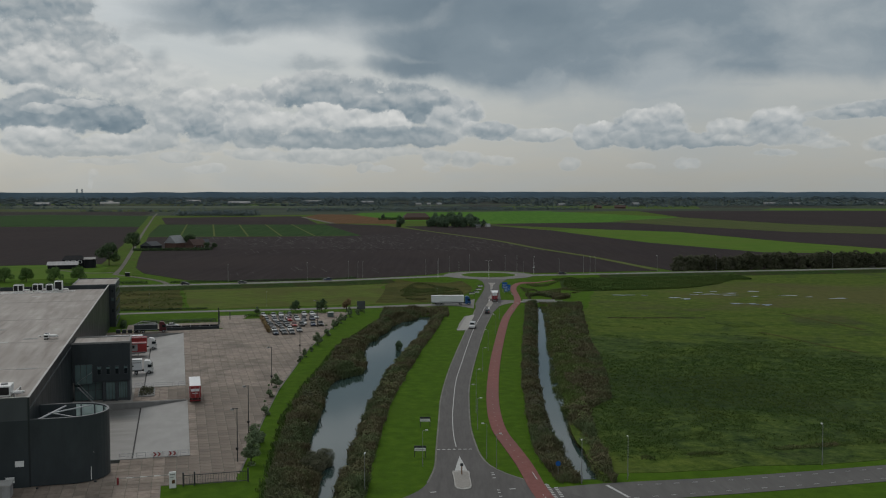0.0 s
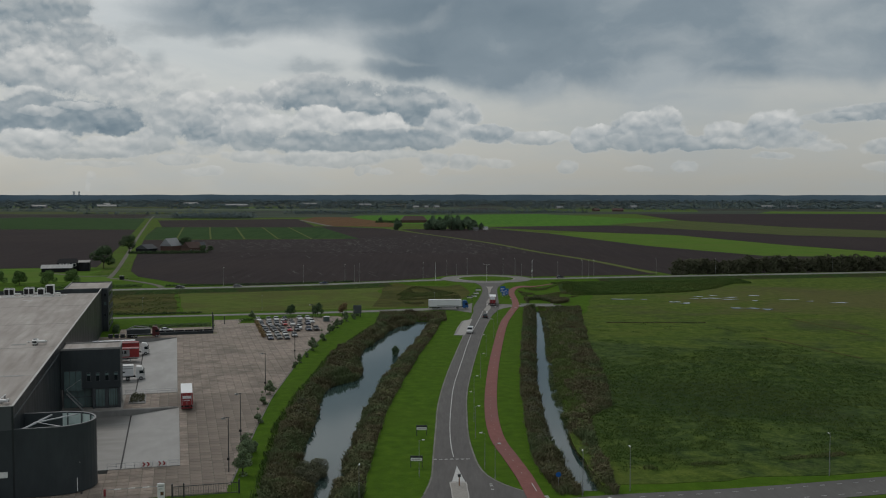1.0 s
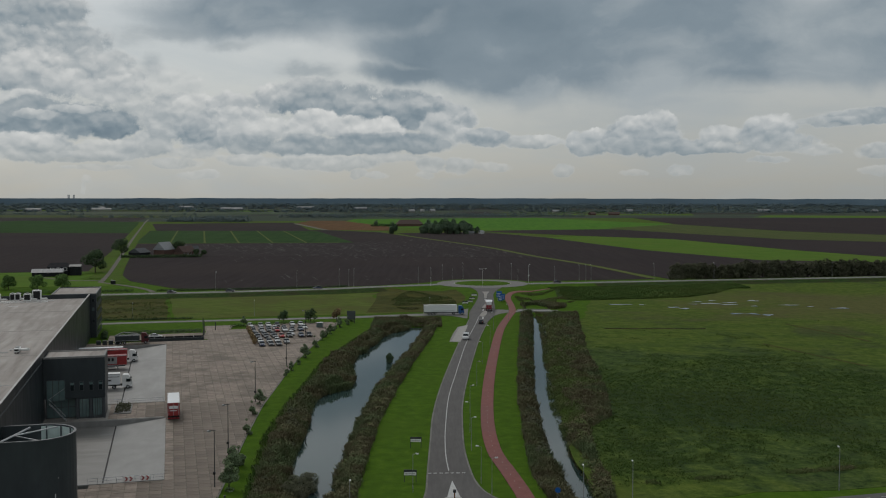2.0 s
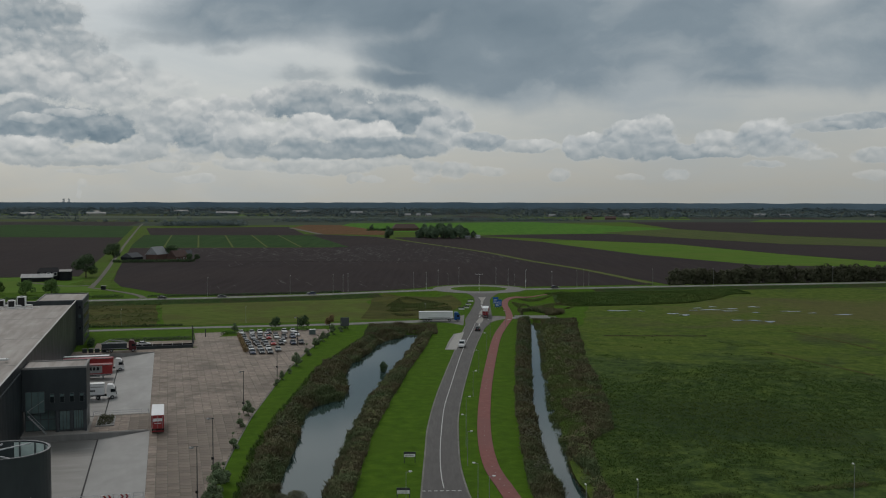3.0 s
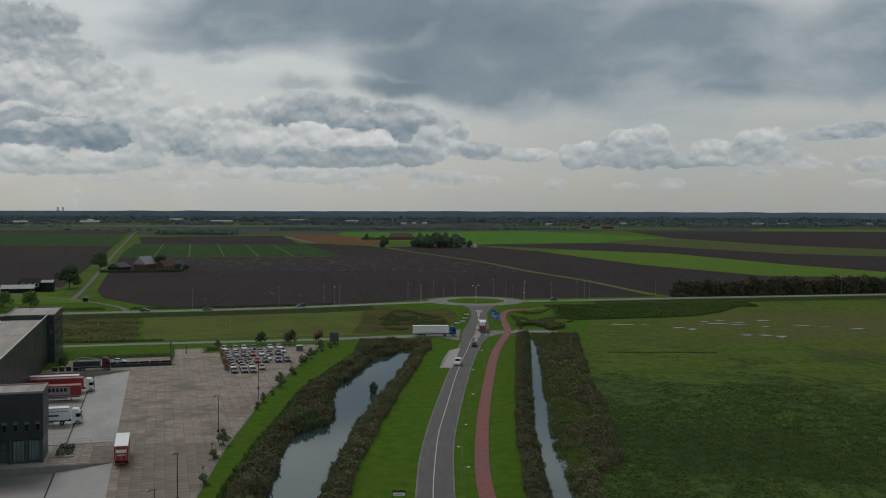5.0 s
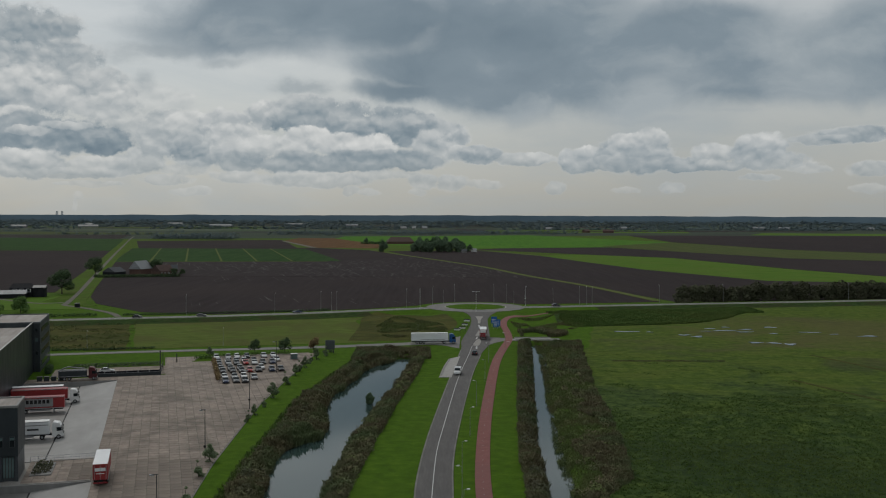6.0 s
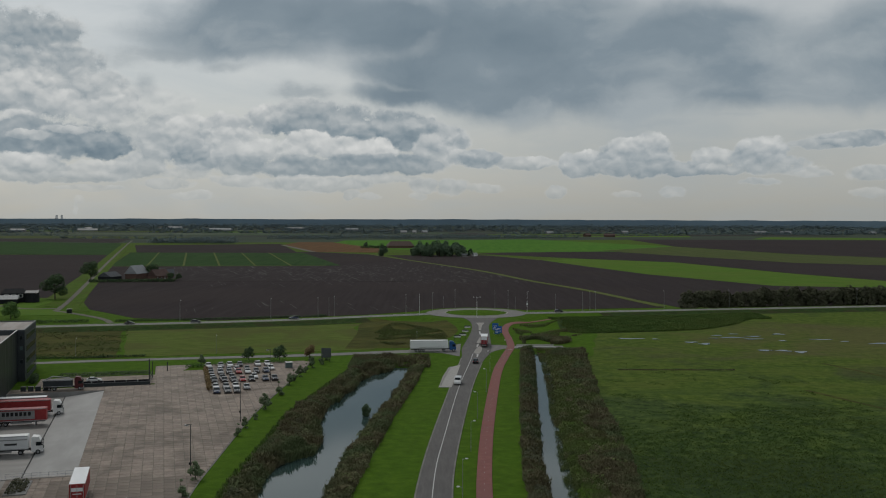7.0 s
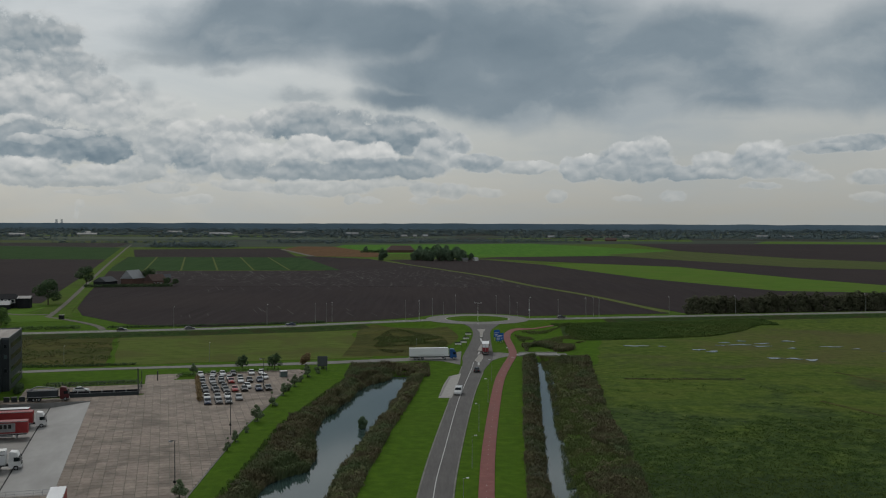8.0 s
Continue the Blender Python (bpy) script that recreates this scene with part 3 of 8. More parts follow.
def meadow_material():
    """Rough grass: tufty grain with lit tops and shaded gaps in its colour, a dark lush area, a brown wet one, and
    drier yellow ones.
    """
    m = bpy.data.materials.new("rough_meadow")
    m.use_nodes = True
    nt = m.node_tree
    b = nt.nodes["Principled BSDF"]
    c = nt.nodes.new("ShaderNodeTexCoord").outputs["Object"]
    wob = cloudy(nt, c, 0.022, 6.0, 0.68, 0.6)

    def area(x, y, rx, ry, lo, hi):
        g = nt.nodes.new("ShaderNodeTexGradient")
        g.gradient_type = "SPHERICAL"
        put(g.inputs[0], shifted(nt, c, (-x / rx, -y / ry, 0), (0, 0, 0), (1 / rx, 1 / ry, 1e-4)))
        return spread(nt, calc(nt, "ADD", g.outputs[1], calc(nt, "MULTIPLY", calc(nt, "SUBTRACT", wob, 0.5), 2.6)), lo, hi)

    # tuft tone: grass colour, with bright tops and shade between clumps painted in
    tuft = calc(nt, "ADD", calc(nt, "MULTIPLY", cloudy(nt, c, 0.30, 3.0, 0.6, 0.3), 0.55), calc(nt, "MULTIPLY", cloudy(nt, c, 1.1, 4.0, 0.7, 0.0), 0.45))
    mid = cloudy(nt, shifted(nt, c, rot=(0, 0, GRID), scale=(0.5, 1.3, 1)), 0.07, 5.0, 0.6, 0.6)
    base = ramp(nt, tuft, [(0.38, (0.037, 0.062, 0.012)), (0.5, (0.065, 0.099, 0.018)), (0.62, (0.097, 0.128, 0.026))])
    base = blend(nt, calc(nt, "MULTIPLY", spread(nt, mid, 0.45, 0.7), 0.6), base, (0.082, 0.103, 0.024, 1))
    base = blend(nt, calc(nt, "MULTIPLY", spread(nt, mid, 0.5, 0.25), 0.5), base, (0.040, 0.066, 0.020, 1))
    lush = ramp(nt, tuft, [(0.38, (0.014, 0.028, 0.012)), (0.48, (0.037, 0.061, 0.019)), (0.56, (0.058, 0.087, 0.026)), (0.66, (0.092, 0.120, 0.034))])
    wet = ramp(nt, tuft, three((0.066, 0.066, 0.026), (0.092, 0.086, 0.036), (0.105, 0.098, 0.046)))
    col = blend(nt, calc(nt, "MULTIPLY", area(66, 256, 88, 125, 0.0, 0.62), 0.9), base, lush)
    col = blend(nt, calc(nt, "MULTIPLY", area(62, 236, 40, 36, 0.0, 0.60), 0.65), col, (0.024, 0.040, 0.018, 1))
    col = blend(nt, calc(nt, "MULTIPLY", area(180, 450, 140, 95, 0.10, 0.85), 0.75), col, wet)
    put(b.inputs["Base Color"], col)
    b.inputs["Roughness"].default_value = 0.97
    b.inputs["Specular IOR Level"].default_value = 0.02
    bn = nt.nodes.new("ShaderNodeBump")
    bn.inputs["Strength"].default_value, bn.inputs["Distance"].default_value = 0.8, 0.8
    put(bn.inputs["Height"], tuft)
    put(b.inputs["Normal"], bn.outputs[0])
    return m


M_MEADOW = meadow_material()


def water_material(name, ripple):
    m = bpy.data.materials.new(name)
    m.use_nodes = True
    nt = m.node_tree
    b = nt.nodes["Principled BSDF"]
    c = nt.nodes.new("ShaderNodeTexCoord").outputs["Object"]
    murk = cloudy(nt, c, 0.05, 4.0)
    put(b.inputs["Base Color"], ramp(nt, murk, two((0.024, 0.046, 0.044), (0.036, 0.060, 0.055))))
    b.inputs["Roughness"].default_value = ripple
    b.inputs["IOR"].default_value = 1.333
    b.inputs["Specular IOR Level"].default_value = 0.5
    bn = nt.nodes.new("ShaderNodeBump")
    bn.inputs["Strength"].default_value, bn.inputs["Distance"].default_value = ripple, 0.05
    put(bn.inputs["Height"], cloudy(nt, shifted(nt, c, scale=(1, 0.5, 1)), 1.6, 3.0))
    put(b.inputs["Normal"], bn.outputs[0])
    return m


M_WATER = water_material("still_water", 0.06)
M_PUDDLE = water_material("puddle_water", 0.004)


# ---- building helpers ----
def part(name, bm, material, parent=None, label=""):
    """Links a bmesh as one mesh object, under a thing or a part if given."""
    me = bpy.data.meshes.new(name)
    bm.to_mesh(me)
    bm.free()
    me.materials.append(material)
    ob = new(name, me)
    if parent:
        ob.parent = parent
    return tagged(ob, label)


def sheet(name, verts, faces, material, parent=None, label=""):
    me = bpy.data.meshes.new(name)
    me.from_pydata(verts, [], faces)
    me.materials.append(material)
    ob = new(name, me)
    if parent:
        ob.parent = parent
    return tagged(ob, label)


def thing(name, label, category, group="", kind="", at=None):
    ob = new(name)
    if at is not None:
        ob.matrix_basis = at
    return tagged(ob, label, category, group, kind)


def box(bm, x0, x1, y0, y1, z0, z1, round_off=0.0):
    vs = [bm.verts.new((x, y, z)) for z in (z0, z1) for y in (y0, y1) for x in (x0, x1)]
    fs = [bm.faces.new([vs[i] for i in f]) for f in ((0, 2, 3, 1), (4, 5, 7, 6), (0, 1, 5, 4), (2, 6, 7, 3), (0, 4, 6, 2), (1, 3, 7, 5))]
    if round_off:
        edges = list({e for f in fs for e in f.edges})
        bmesh.ops.bevel(bm, geom=edges, offset=round_off, segments=1, affect="EDGES")
    return bm


def boxed(*size, round_off=0.0):
    return box(bmesh.new(), *size, round_off=round_off)


def rod(bm, a, b, r0, r1=None, sides=8):
    """A tapered bar from a to b."""
    a, b = Vector(a), Vector(b)
    r1 = r0 if r1 is None else r1
    q = (b - a).to_track_quat("Z", "Y")
    rings = []
    for p, r in ((a, r0), (b, r1)):
        rings.append([bm.verts.new(p + q @ Vector((r * math.cos(k * math.tau / sides), r * math.sin(k * math.tau / sides), 0))) for k in range(sides)])
    for k in range(sides):
        bm.faces.new((rings[0][k], rings[0][(k + 1) % sides], rings[1][(k + 1) % sides], rings[1][k]))
    bm.faces.new(rings[0][::-1]), bm.faces.new(rings[1])
    return bm


def extruded(bm, outline, z0, z1):
    """A closed outline in plan, raised from z0 to z1."""
    lo = [bm.verts.new((x, y, z0)) for x, y in outline]
    hi = [bm.verts.new((x, y, z1)) for x, y in outline]
    n = len(lo)
    for k in range(n):
        bm.faces.new((lo[k], lo[(k + 1) % n], hi[(k + 1) % n], hi[k]))
    bm.faces.new(lo[::-1]), bm.faces.new(hi)
    bmesh.ops.recalc_face_normals(bm, faces=bm.faces[:])
    return bm


def profile(bm, side, x0, x1, inset=0.0):
    """A side outline (y, z), drawn across from x0 to x1; the points above the waist lean inwards by inset."""
    top = max(z for _, z in side)
    rows = []
    for x, sgn in ((x0, 1), (x1, -1)):
        rows.append([bm.verts.new((x + sgn * inset * max(0.0, z / top - 0.5) * 2, y, z)) for y, z in side])
    n = len(side)
    for k in range(n):
        bm.faces.new((rows[0][k], rows[0][(k + 1) % n], rows[1][(k + 1) % n], rows[1][k]))
    bm.faces.new(rows[0][::-1]), bm.faces.new(rows[1])
    bmesh.ops.recalc_face_normals(bm, faces=bm.faces[:])
    return bm


def flow(points, step=2.5):
    """A smooth line (Catmull-Rom) through control points, about step apart."""
    pts = [np.array(p, float) for p in points]
    pts = [2 * pts[0] - pts[1]] + pts + [2 * pts[-1] - pts[-2]]
    out = []
    for i in range(1, len(pts) - 2):
        p0, p1, p2, p3 = pts[i - 1:i + 3]
        n = max(1, int(np.linalg.norm(p2[:2] - p1[:2]) / step))
        for k in range(n):
            s = k / n
            out.append(0.5 * (2 * p1 + (p2 - p0) * s + (2 * p0 - 5 * p1 + 4 * p2 - p3) * s * s + (3 * p1 - p0 - 3 * p2 + p3) * s ** 3))
    out.append(pts[-2])
    return np.array(out)


def near_line(x, y, line):
    """Distance of points (arrays) to a line with half widths (x, y, w): below 0 inside."""
    best = np.full(np.shape(x), 1e9)
    for (ax, ay, aw), (bx, by, bw) in zip(line[:-1], line[1:]):
        dx, dy = bx - ax, by - ay
        s = np.clip(((x - ax) * dx + (y - ay) * dy) / (dx * dx + dy * dy), 0, 1)
        best = np.minimum(best, np.hypot(x - ax - s * dx, y - ay - s * dy) - (aw + s * (bw - aw)))
    return best


def smooth(s):
    s = np.clip(s, 0, 1)
    return s * s * (3 - 2 * s)


# ---- the lie of the land ----
POND = [(-7, 384, 3.0), (-9, 376, 4.6), (-12, 364, 5.9), (-15, 338, 6.4), (-17.7, 312, 6.1), (-18.4, 284, 3.4), (-18.9, 270, 2.8), (-20.3, 262, 4.0), (-22.3, 254, 5.4), (-22.7, 242, 5.2), (-22.4, 230, 4.6),
        (-22.2, 210, 4.0), (-22, 192, 3.7), (-21.2, 181, 2.9), (-19.5, 168, 0.9), (-19.0, 156, 0.6)]
DITCH = [(41, 418, 1.12), (39.9, 398, 1.20), (34.4, 340, 1.44), (30.4, 302, 1.36), (27.3, 266, 1.36), (25.7, 233, 1.20), (24.2, 202, 1.05), (24.3, 186, 0.85), (24.6, 175, 0.6), (24.8, 168.5, 0.2)]
HIGHWAY = [(-900, 285), (-500, 392), (-300, 446), (-157, 485), (-100, 500), (-60, 513), (-30, 527), (0, 540)]
HIGHWAY_EAST = [(50, 546), (84, 553), (134, 564.5), (185, 575), (265, 592), (500, 645), (1000, 770)]
ROUND = (25.0, 546.0)
BANK = 1.2
CA, SA = math.cos(radians(AX)), math.sin(radians(AX))
YARD = pose(0, 0, 0, 0, 0, AX)  # local x runs to the building's right, local y along its length


def yard_xy(v, u):
    return v * CA - u * SA, v * SA + u * CA


def hz(x, y):
    """Height of the ground."""
    x, y = np.asarray(x, float), np.asarray(y, float)
    ways = [[(a, b, 6.5) for a, b in HIGHWAY], [(a, b, 6.5) for a, b in HIGHWAY_EAST]]
    d = np.minimum(near_line(x, y, ways[0]), near_line(x, y, ways[1]))
    d = np.minimum(d, np.hypot(x - ROUND[0], y - ROUND[1]) - 29)
    h = BANK * smooth(1 - d / 7.0)
    lead = near_line(x, y, [(17, 440, 9), (22, 480, 11), (25, 520, 16)])
    h = np.maximum(h, BANK * np.clip((y - 436) / 78, 0, 1) * smooth(1 - lead / 8.0))
    h = np.maximum(h, 3.2 * np.exp(-((x - 64) / 8) ** 2 - ((y - 503) / 16) ** 2))
    h = np.maximum(h, 2.2 * np.exp(-((x + 14) / 9) ** 2 - ((y - 492) / 12) ** 2))
    h = h - 2.1 * smooth(1 - near_line(x, y, POND) / 4.0) - 2.0 * smooth(1 - near_line(x, y, DITCH) / 3.2)
    u, v = -x * SA + y * CA, x * CA + y * SA
    dip = np.minimum(np.minimum(u - 176, 351.5 - u), np.minimum(v + 70, -44 - x))
    return h - 2.0 * smooth(dip / 4.0)


def steps(marks):
    out = []
    for (a, b, s) in marks:
        out += list(np.arange(a, b - 1e-6, s))
    return np.array(out + [marks[-1][1]])


def build_ground():
    far = [-4900, -3600, -2600, -1900, -1400, -1000, -750, -560, -430]
    xs = np.concatenate([far, steps([(-330, -46, 3.0), (-46, 52, 1.25), (52, 100, 2.5), (100, 340, 5.0)]), [-f for f in far[::-1]]])
    ys = np.concatenate([[-900, -500, -250, -100, 0, 60, 100], steps([(130, 430, 2.5), (430, 640, 2.5)]), [680, 740, 820, 950, 1150, 1450, 1850, 2400, 3100, 3900, 4850]])
    gx, gy = np.meshgrid(xs, ys)
    gz = hz(gx, gy)
    verts = np.stack([gx.ravel(), gy.ravel(), gz.ravel()], -1).tolist()
    w = len(xs)
    faces = [(j * w + i, j * w + i + 1, j * w + w + i + 1, j * w + w + i) for j in range(len(ys) - 1) for i in range(w - 1)]
    ob = sheet("ground", verts, faces, M_LAWN)
    ob.data.polygons.foreach_set("use_smooth", [True] * len(faces))
    ob.data.materials.append(M_VERGE)
    far_land = [1 if ys[k // (w - 1)] > 585 else 0 for k in range(len(faces))]
    ob.data.polygons.foreach_set("material_index", far_land)
    tagged(ob, "flat green grassland with low banks and ditches", "ground", kind="structure")


build_ground()


def drape(name, left, right, lift, material, label, category="", parent=None, across=4, step=2.5, kind="structure"):
    """A strip of paving between two edge lines, laid over the ground."""
    a, b = flow(left, step), flow(right, step)
    n = max(len(a), len(b))
    rs = lambda q: np.stack([np.interp(np.linspace(0, 1, n), np.linspace(0, 1, len(q)), q[:, k]) for k in (0, 1)], -1)
    a, b = rs(a), rs(b)
    rows = [a + (b - a) * (k / across) for k in range(across + 1)]
    verts, faces = [], []
    for k, r in enumerate(rows):
        z = hz(r[:, 0], r[:, 1]) + lift
        verts += np.column_stack([r, z]).tolist()
    for k in range(across):
        for i in range(n - 1):
            faces.append((k * n + i, (k + 1) * n + i, (k + 1) * n + i + 1, k * n + i + 1))
    for k, r in ((0, rows[0]), (across, rows[-1])):
        base = len(verts)
        z = hz(r[:, 0], r[:, 1]) - 0.15
        verts += np.column_stack([r, z]).tolist()
        for i in range(n - 1):
            f = (k * n + i, k * n + i + 1, base + i + 1, base + i)
            faces.append(f if k == 0 else f[::-1])
    ob = sheet(name, verts, faces, material, parent)
    return tagged(ob, label, category, kind=kind) if not parent else tagged(ob, label)


def offset(line, d):
    q = flow(line)
    t = np.gradient(q, axis=0)
    t /= np.maximum(np.linalg.norm(t, axis=1), 1e-9)[:, None]
    return [(p[0] + d * s[1], p[1] - d * s[0]) for p, s in zip(q, t)][:-1:2] + [(q[-1][0] + d * t[-1][1], q[-1][1] - d * t[-1][0])]


def lane(name, line, width, lift, material, label, category="", parent=None, across=2, step=2.5):
    return drape(name, offset(line, -width / 2), offset(line, width / 2), lift, material, label, category, parent, across, step)


def plot(name, corners, lift, material, label, rough_edge=0.0, cell=0.0):
    """A flat parcel of land. rough_edge: metres by which its outline wanders."""
    pts = []
    n = len(corners)
    rng = random.Random(name + label)
    for k in range(n):
        a, b = Vector(corners[k]), Vector(corners[(k + 1) % n])
        m = max(1, int((b - a).length / cell)) if cell else 1
        for i in range(m):
            p = a.lerp(b, i / m)
            pts.append((p.x + rng.uniform(-1, 1) * rough_edge, p.y + rng.uniform(-1, 1) * rough_edge))
    bm = bmesh.new()
    top = [bm.verts.new((x, y, lift)) for x, y in pts]
    low = [bm.verts.new((x, y, -0.1)) for x, y in pts]
    f = bm.faces.new(top)
    if f.normal.z < 0:
        f.normal_flip()
    for k in range(len(top)):
        bm.faces.new((top[k], low[k], low[(k + 1) % len(top)], top[(k + 1) % len(top)]))
    f.normal_update()
    if f.normal.z < 0:
        f.normal_flip()
    bmesh.ops.triangulate(bm, faces=[f])
    return tagged(part(name, bm, material), label, "field", kind="structure")


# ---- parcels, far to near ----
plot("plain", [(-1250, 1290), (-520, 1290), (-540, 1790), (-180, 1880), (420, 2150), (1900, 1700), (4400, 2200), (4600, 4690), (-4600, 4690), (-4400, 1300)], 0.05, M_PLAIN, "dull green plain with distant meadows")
plot("field_west", [(-222, 646), (-384, 1270), (-1100, 1290), (-900, 470)], 0.10, M_SOIL, "dark ploughed field west of the farm lane")
plot("field_west_green", [(-386, 1275), (-522, 1764), (-760, 1850), (-1010, 1300)], 0.11, M_CROP_DARK, "dark green crop beyond the ploughed field")
plot("field_west_far", [(-540, 1800), (-600, 2080), (-1500, 2080), (-1300, 1400), (-1030, 1320), (-770, 1870)], 0.11, M_SOIL_WET, "bare brown land at the far end of the lane")
plot("field_main", [(-190, 614), (-173, 573), (-137, 530), (-100, 520), (-30, 548), (-5, 566), (50, 574), (128, 590), (107, 704), (76, 811), (46, 945), (-15, 1132), (-70, 1304), (-155, 1389), (-385, 1352), (-300, 1004), (-236, 775)],
     0.09, M_SOIL, "wide dark ploughed field behind the main road")
plot("field_main_wet", [(-240, 800), (-180, 790), (-60, 800), (90, 780), (46, 945), (-15, 1130), (-100, 1022), (-240, 992)], 0.14, M_SOIL_WET, "damp part of the ploughed field with tracks", 3, 20)
plot("field_parcel_green", [(-300, 1004), (-84, 1028), (-160, 1347), (-383, 1350)], 0.18, M_CROP_DARK, "dark green vegetable plot split by pale paths")
plot("field_behind", [(-378, 1356), (-168, 1352), (-250, 1755), (-471, 1664)], 0.12, M_SOIL, "dark ploughed strip before the wood")
plot("field_stubble", [(-238, 1692), (-153, 1393), (-57, 1370), (-58, 1484), (-174, 1871), (-236, 1873)], 0.13, M_STUBBLE, "orange-brown stubble field")
plot("field_bright", [(-168, 1836), (-60, 1500), (40, 1460), (52, 1388), (95, 1387), (330, 1455), (396, 1678), (215, 2142), (-164, 2002)], 0.10, M_CROP, "bright green crop field in the distance")
plot("field_east", [(136, 592), (107, 706), (77, 812), (47, 946), (-14, 1134), (-50, 1280), (60, 1335), (126, 1163), (156, 1024), (187, 896), (245, 761), (330, 739), (700, 640), (600, 672), (300, 610)],
     0.09, M_SOIL, "dark ploughed field behind the tree belt")
plot("field_east_green", [(126, 1161), (155, 1023), (186, 895), (245, 760), (330, 739), (800, 612), (900, 668), (357, 801), (316, 903), (263, 1114), (180, 1193)], 0.12, M_PASTURE, "long green pasture strip")
plot("field_east_dark", [(182, 1196), (264, 1116), (317, 906), (358, 804), (900, 672), (1000, 800), (640, 985), (471, 1055), (390, 1111), (307, 1297), (253, 1440), (96, 1384), (62, 1338)],
     0.10, M_SOIL, "dark ploughed strip between two green ones")
plot("field_east_dull", [(249, 1479), (307, 1299), (390, 1113), (471, 1057), (1000, 810), (1250, 1000), (552, 1240), (475, 1358), (398, 1672)], 0.12, M_CROP_DULL, "dull olive stubble strip")
plot("field_east_far", [(402, 1676), (478, 1362), (555, 1244), (1260, 1004), (1900, 1700), (1000, 2150), (420, 2150)], 0.11, M_SOIL, "dark ploughed land towards the villages")
plot("field_east_strip", [(700, 2210), (1400, 2100), (1700, 2260), (800, 2420)], 0.12, M_PASTURE, "far green meadow strip")
plot("field_north", [(-1500, 2140), (-560, 2120), (-500, 2300), (-1700, 2330)], 0.12, M_CROP_DULL, "far dull green strip")
plot("field_north_bright", [(-1300, 2900), (-500, 2820), (-420, 3000), (-1500, 3150)], 0.12, M_PASTURE, "far bright meadow")
plot("field_north_mid", [(150, 2450), (620, 2400), (700, 2750), (150, 2760)], 0.12, M_PASTURE, "far meadow before the woods")
plot("field_dry", [(-330, 432), (-128, 481), (-104, 399), (-134, 402), (-330, 356)], 0.07, M_HAY, "unmown meadow gone brown and patchy", 1.0, 12)
plot("field_grass", [(-126, 481), (-64, 497), (-27, 508), (-27, 470), (-18, 421), (-103, 401)], 0.07, M_OLIVE, "pale mown grass field beside the access road", 0.8, 12)
plot("meadow", [(64, 432), (50, 370), (45, 314), (41, 274), (39, 244), (36, 228), (28.5, 214), (26.5, 196), (28, 167.2), (68, 174.5), (110, 185.5), (400, 261), (800, 360), (800, 690), (300, 588), (135, 552), (86, 538)],
     0.06, M_MEADOW, "wide rough meadow with wet patches", 1.2, 5)


def pools():
    """Puddles in the wet meadow: irregular thin sheets of water."""
    rng = random.Random(4)
    for x, y, w, h in ((82, 454, 5, 1.2), (103.5, 443, 2.6, 1.4), (107.5, 438, 2.6, 1.6), (124, 458, 4.5, 1.4), (131, 453.5, 3.4, 1.2), (134, 462, 3.6, 1.0), (124.5, 420, 3.4, 1.2), (131, 419, 3.0, 1.3), (136, 415.5, 3.0, 1.5),
                       (147, 470, 3.6, 1.0), (158, 452, 4.5, 0.9), (176, 440, 5.0, 1.1), (120, 465, 3, 0.8), (141, 448, 2, 0.8), (128, 470, 2.4, 0.8), (116, 456, 2.0, 0.7), (165, 446, 2.0, 0.7), (92, 453, 1.6, 0.7)):
        bm = bmesh.new()
        h *= 1.6
        ph = [rng.uniform(0, 6.28) for _ in range(3)]
        rim = []
        for k in range(28):
            a = k * math.tau / 28
            r = 0.8 + 0.2 * math.sin(2 * a + ph[0]) + 0.22 * math.sin(3 * a + ph[1]) + 0.15 * math.sin(5 * a + ph[2])
            rim.append((x + w * r * math.cos(a), y + h * r * math.sin(a)))
        extruded(bm, rim, 0.02, 0.16)
        tagged(part("puddle", bm, M_PUDDLE), "shallow bright puddle in the meadow", "puddle", "puddles in the meadow", "structure")


pools()


def wet_furrows():
    """Narrow strips along the furrows of the ploughed field, painted pale for sky glinting on standing water."""
    rng = random.Random(15)
    verts, faces = [], []
    ux, uy = -0.2633, 0.9647
    spots = [(rng.uniform(-240, -30), rng.uniform(850, 990), rng.uniform(12, 50), rng.uniform(0.10, 0.26)) for _ in range(170)]
    spots += [(rng.uniform(-150, 50), rng.uniform(720, 900), rng.uniform(15, 60), rng.uniform(0.10, 0.22)) for _ in range(80)]
    spots += [(rng.uniform(-130, 40), rng.uniform(545, 600), rng.uniform(10, 30), rng.uniform(0.10, 0.22)) for _ in range(16)]
    for x, y, length, wide in spots:
        y += 0.11 * x + 20
        n = max(3, int(length / 3))
        b = len(verts)
        for k in range(n + 1):
            s, w = length * k / n, wide * (0.5 + 0.5 * rng.random()) * (1.0 if 0 < k < n else 0.2)
            verts += [(x + ux * s - uy * w, y + uy * s + ux * w, 0.17), (x + ux * s + uy * w, y + uy * s - ux * w, 0.17)]
        faces += [(b + 2 * k, b + 2 * k + 1, b + 2 * k + 3, b + 2 * k + 2) for k in range(n)]
    tagged(sheet("wet_furrows", verts, faces, M_FURROW_GLINT), "thin furrow strips painted pale as sky glints on wet mud", "soil", kind="stuff")


wet_furrows()


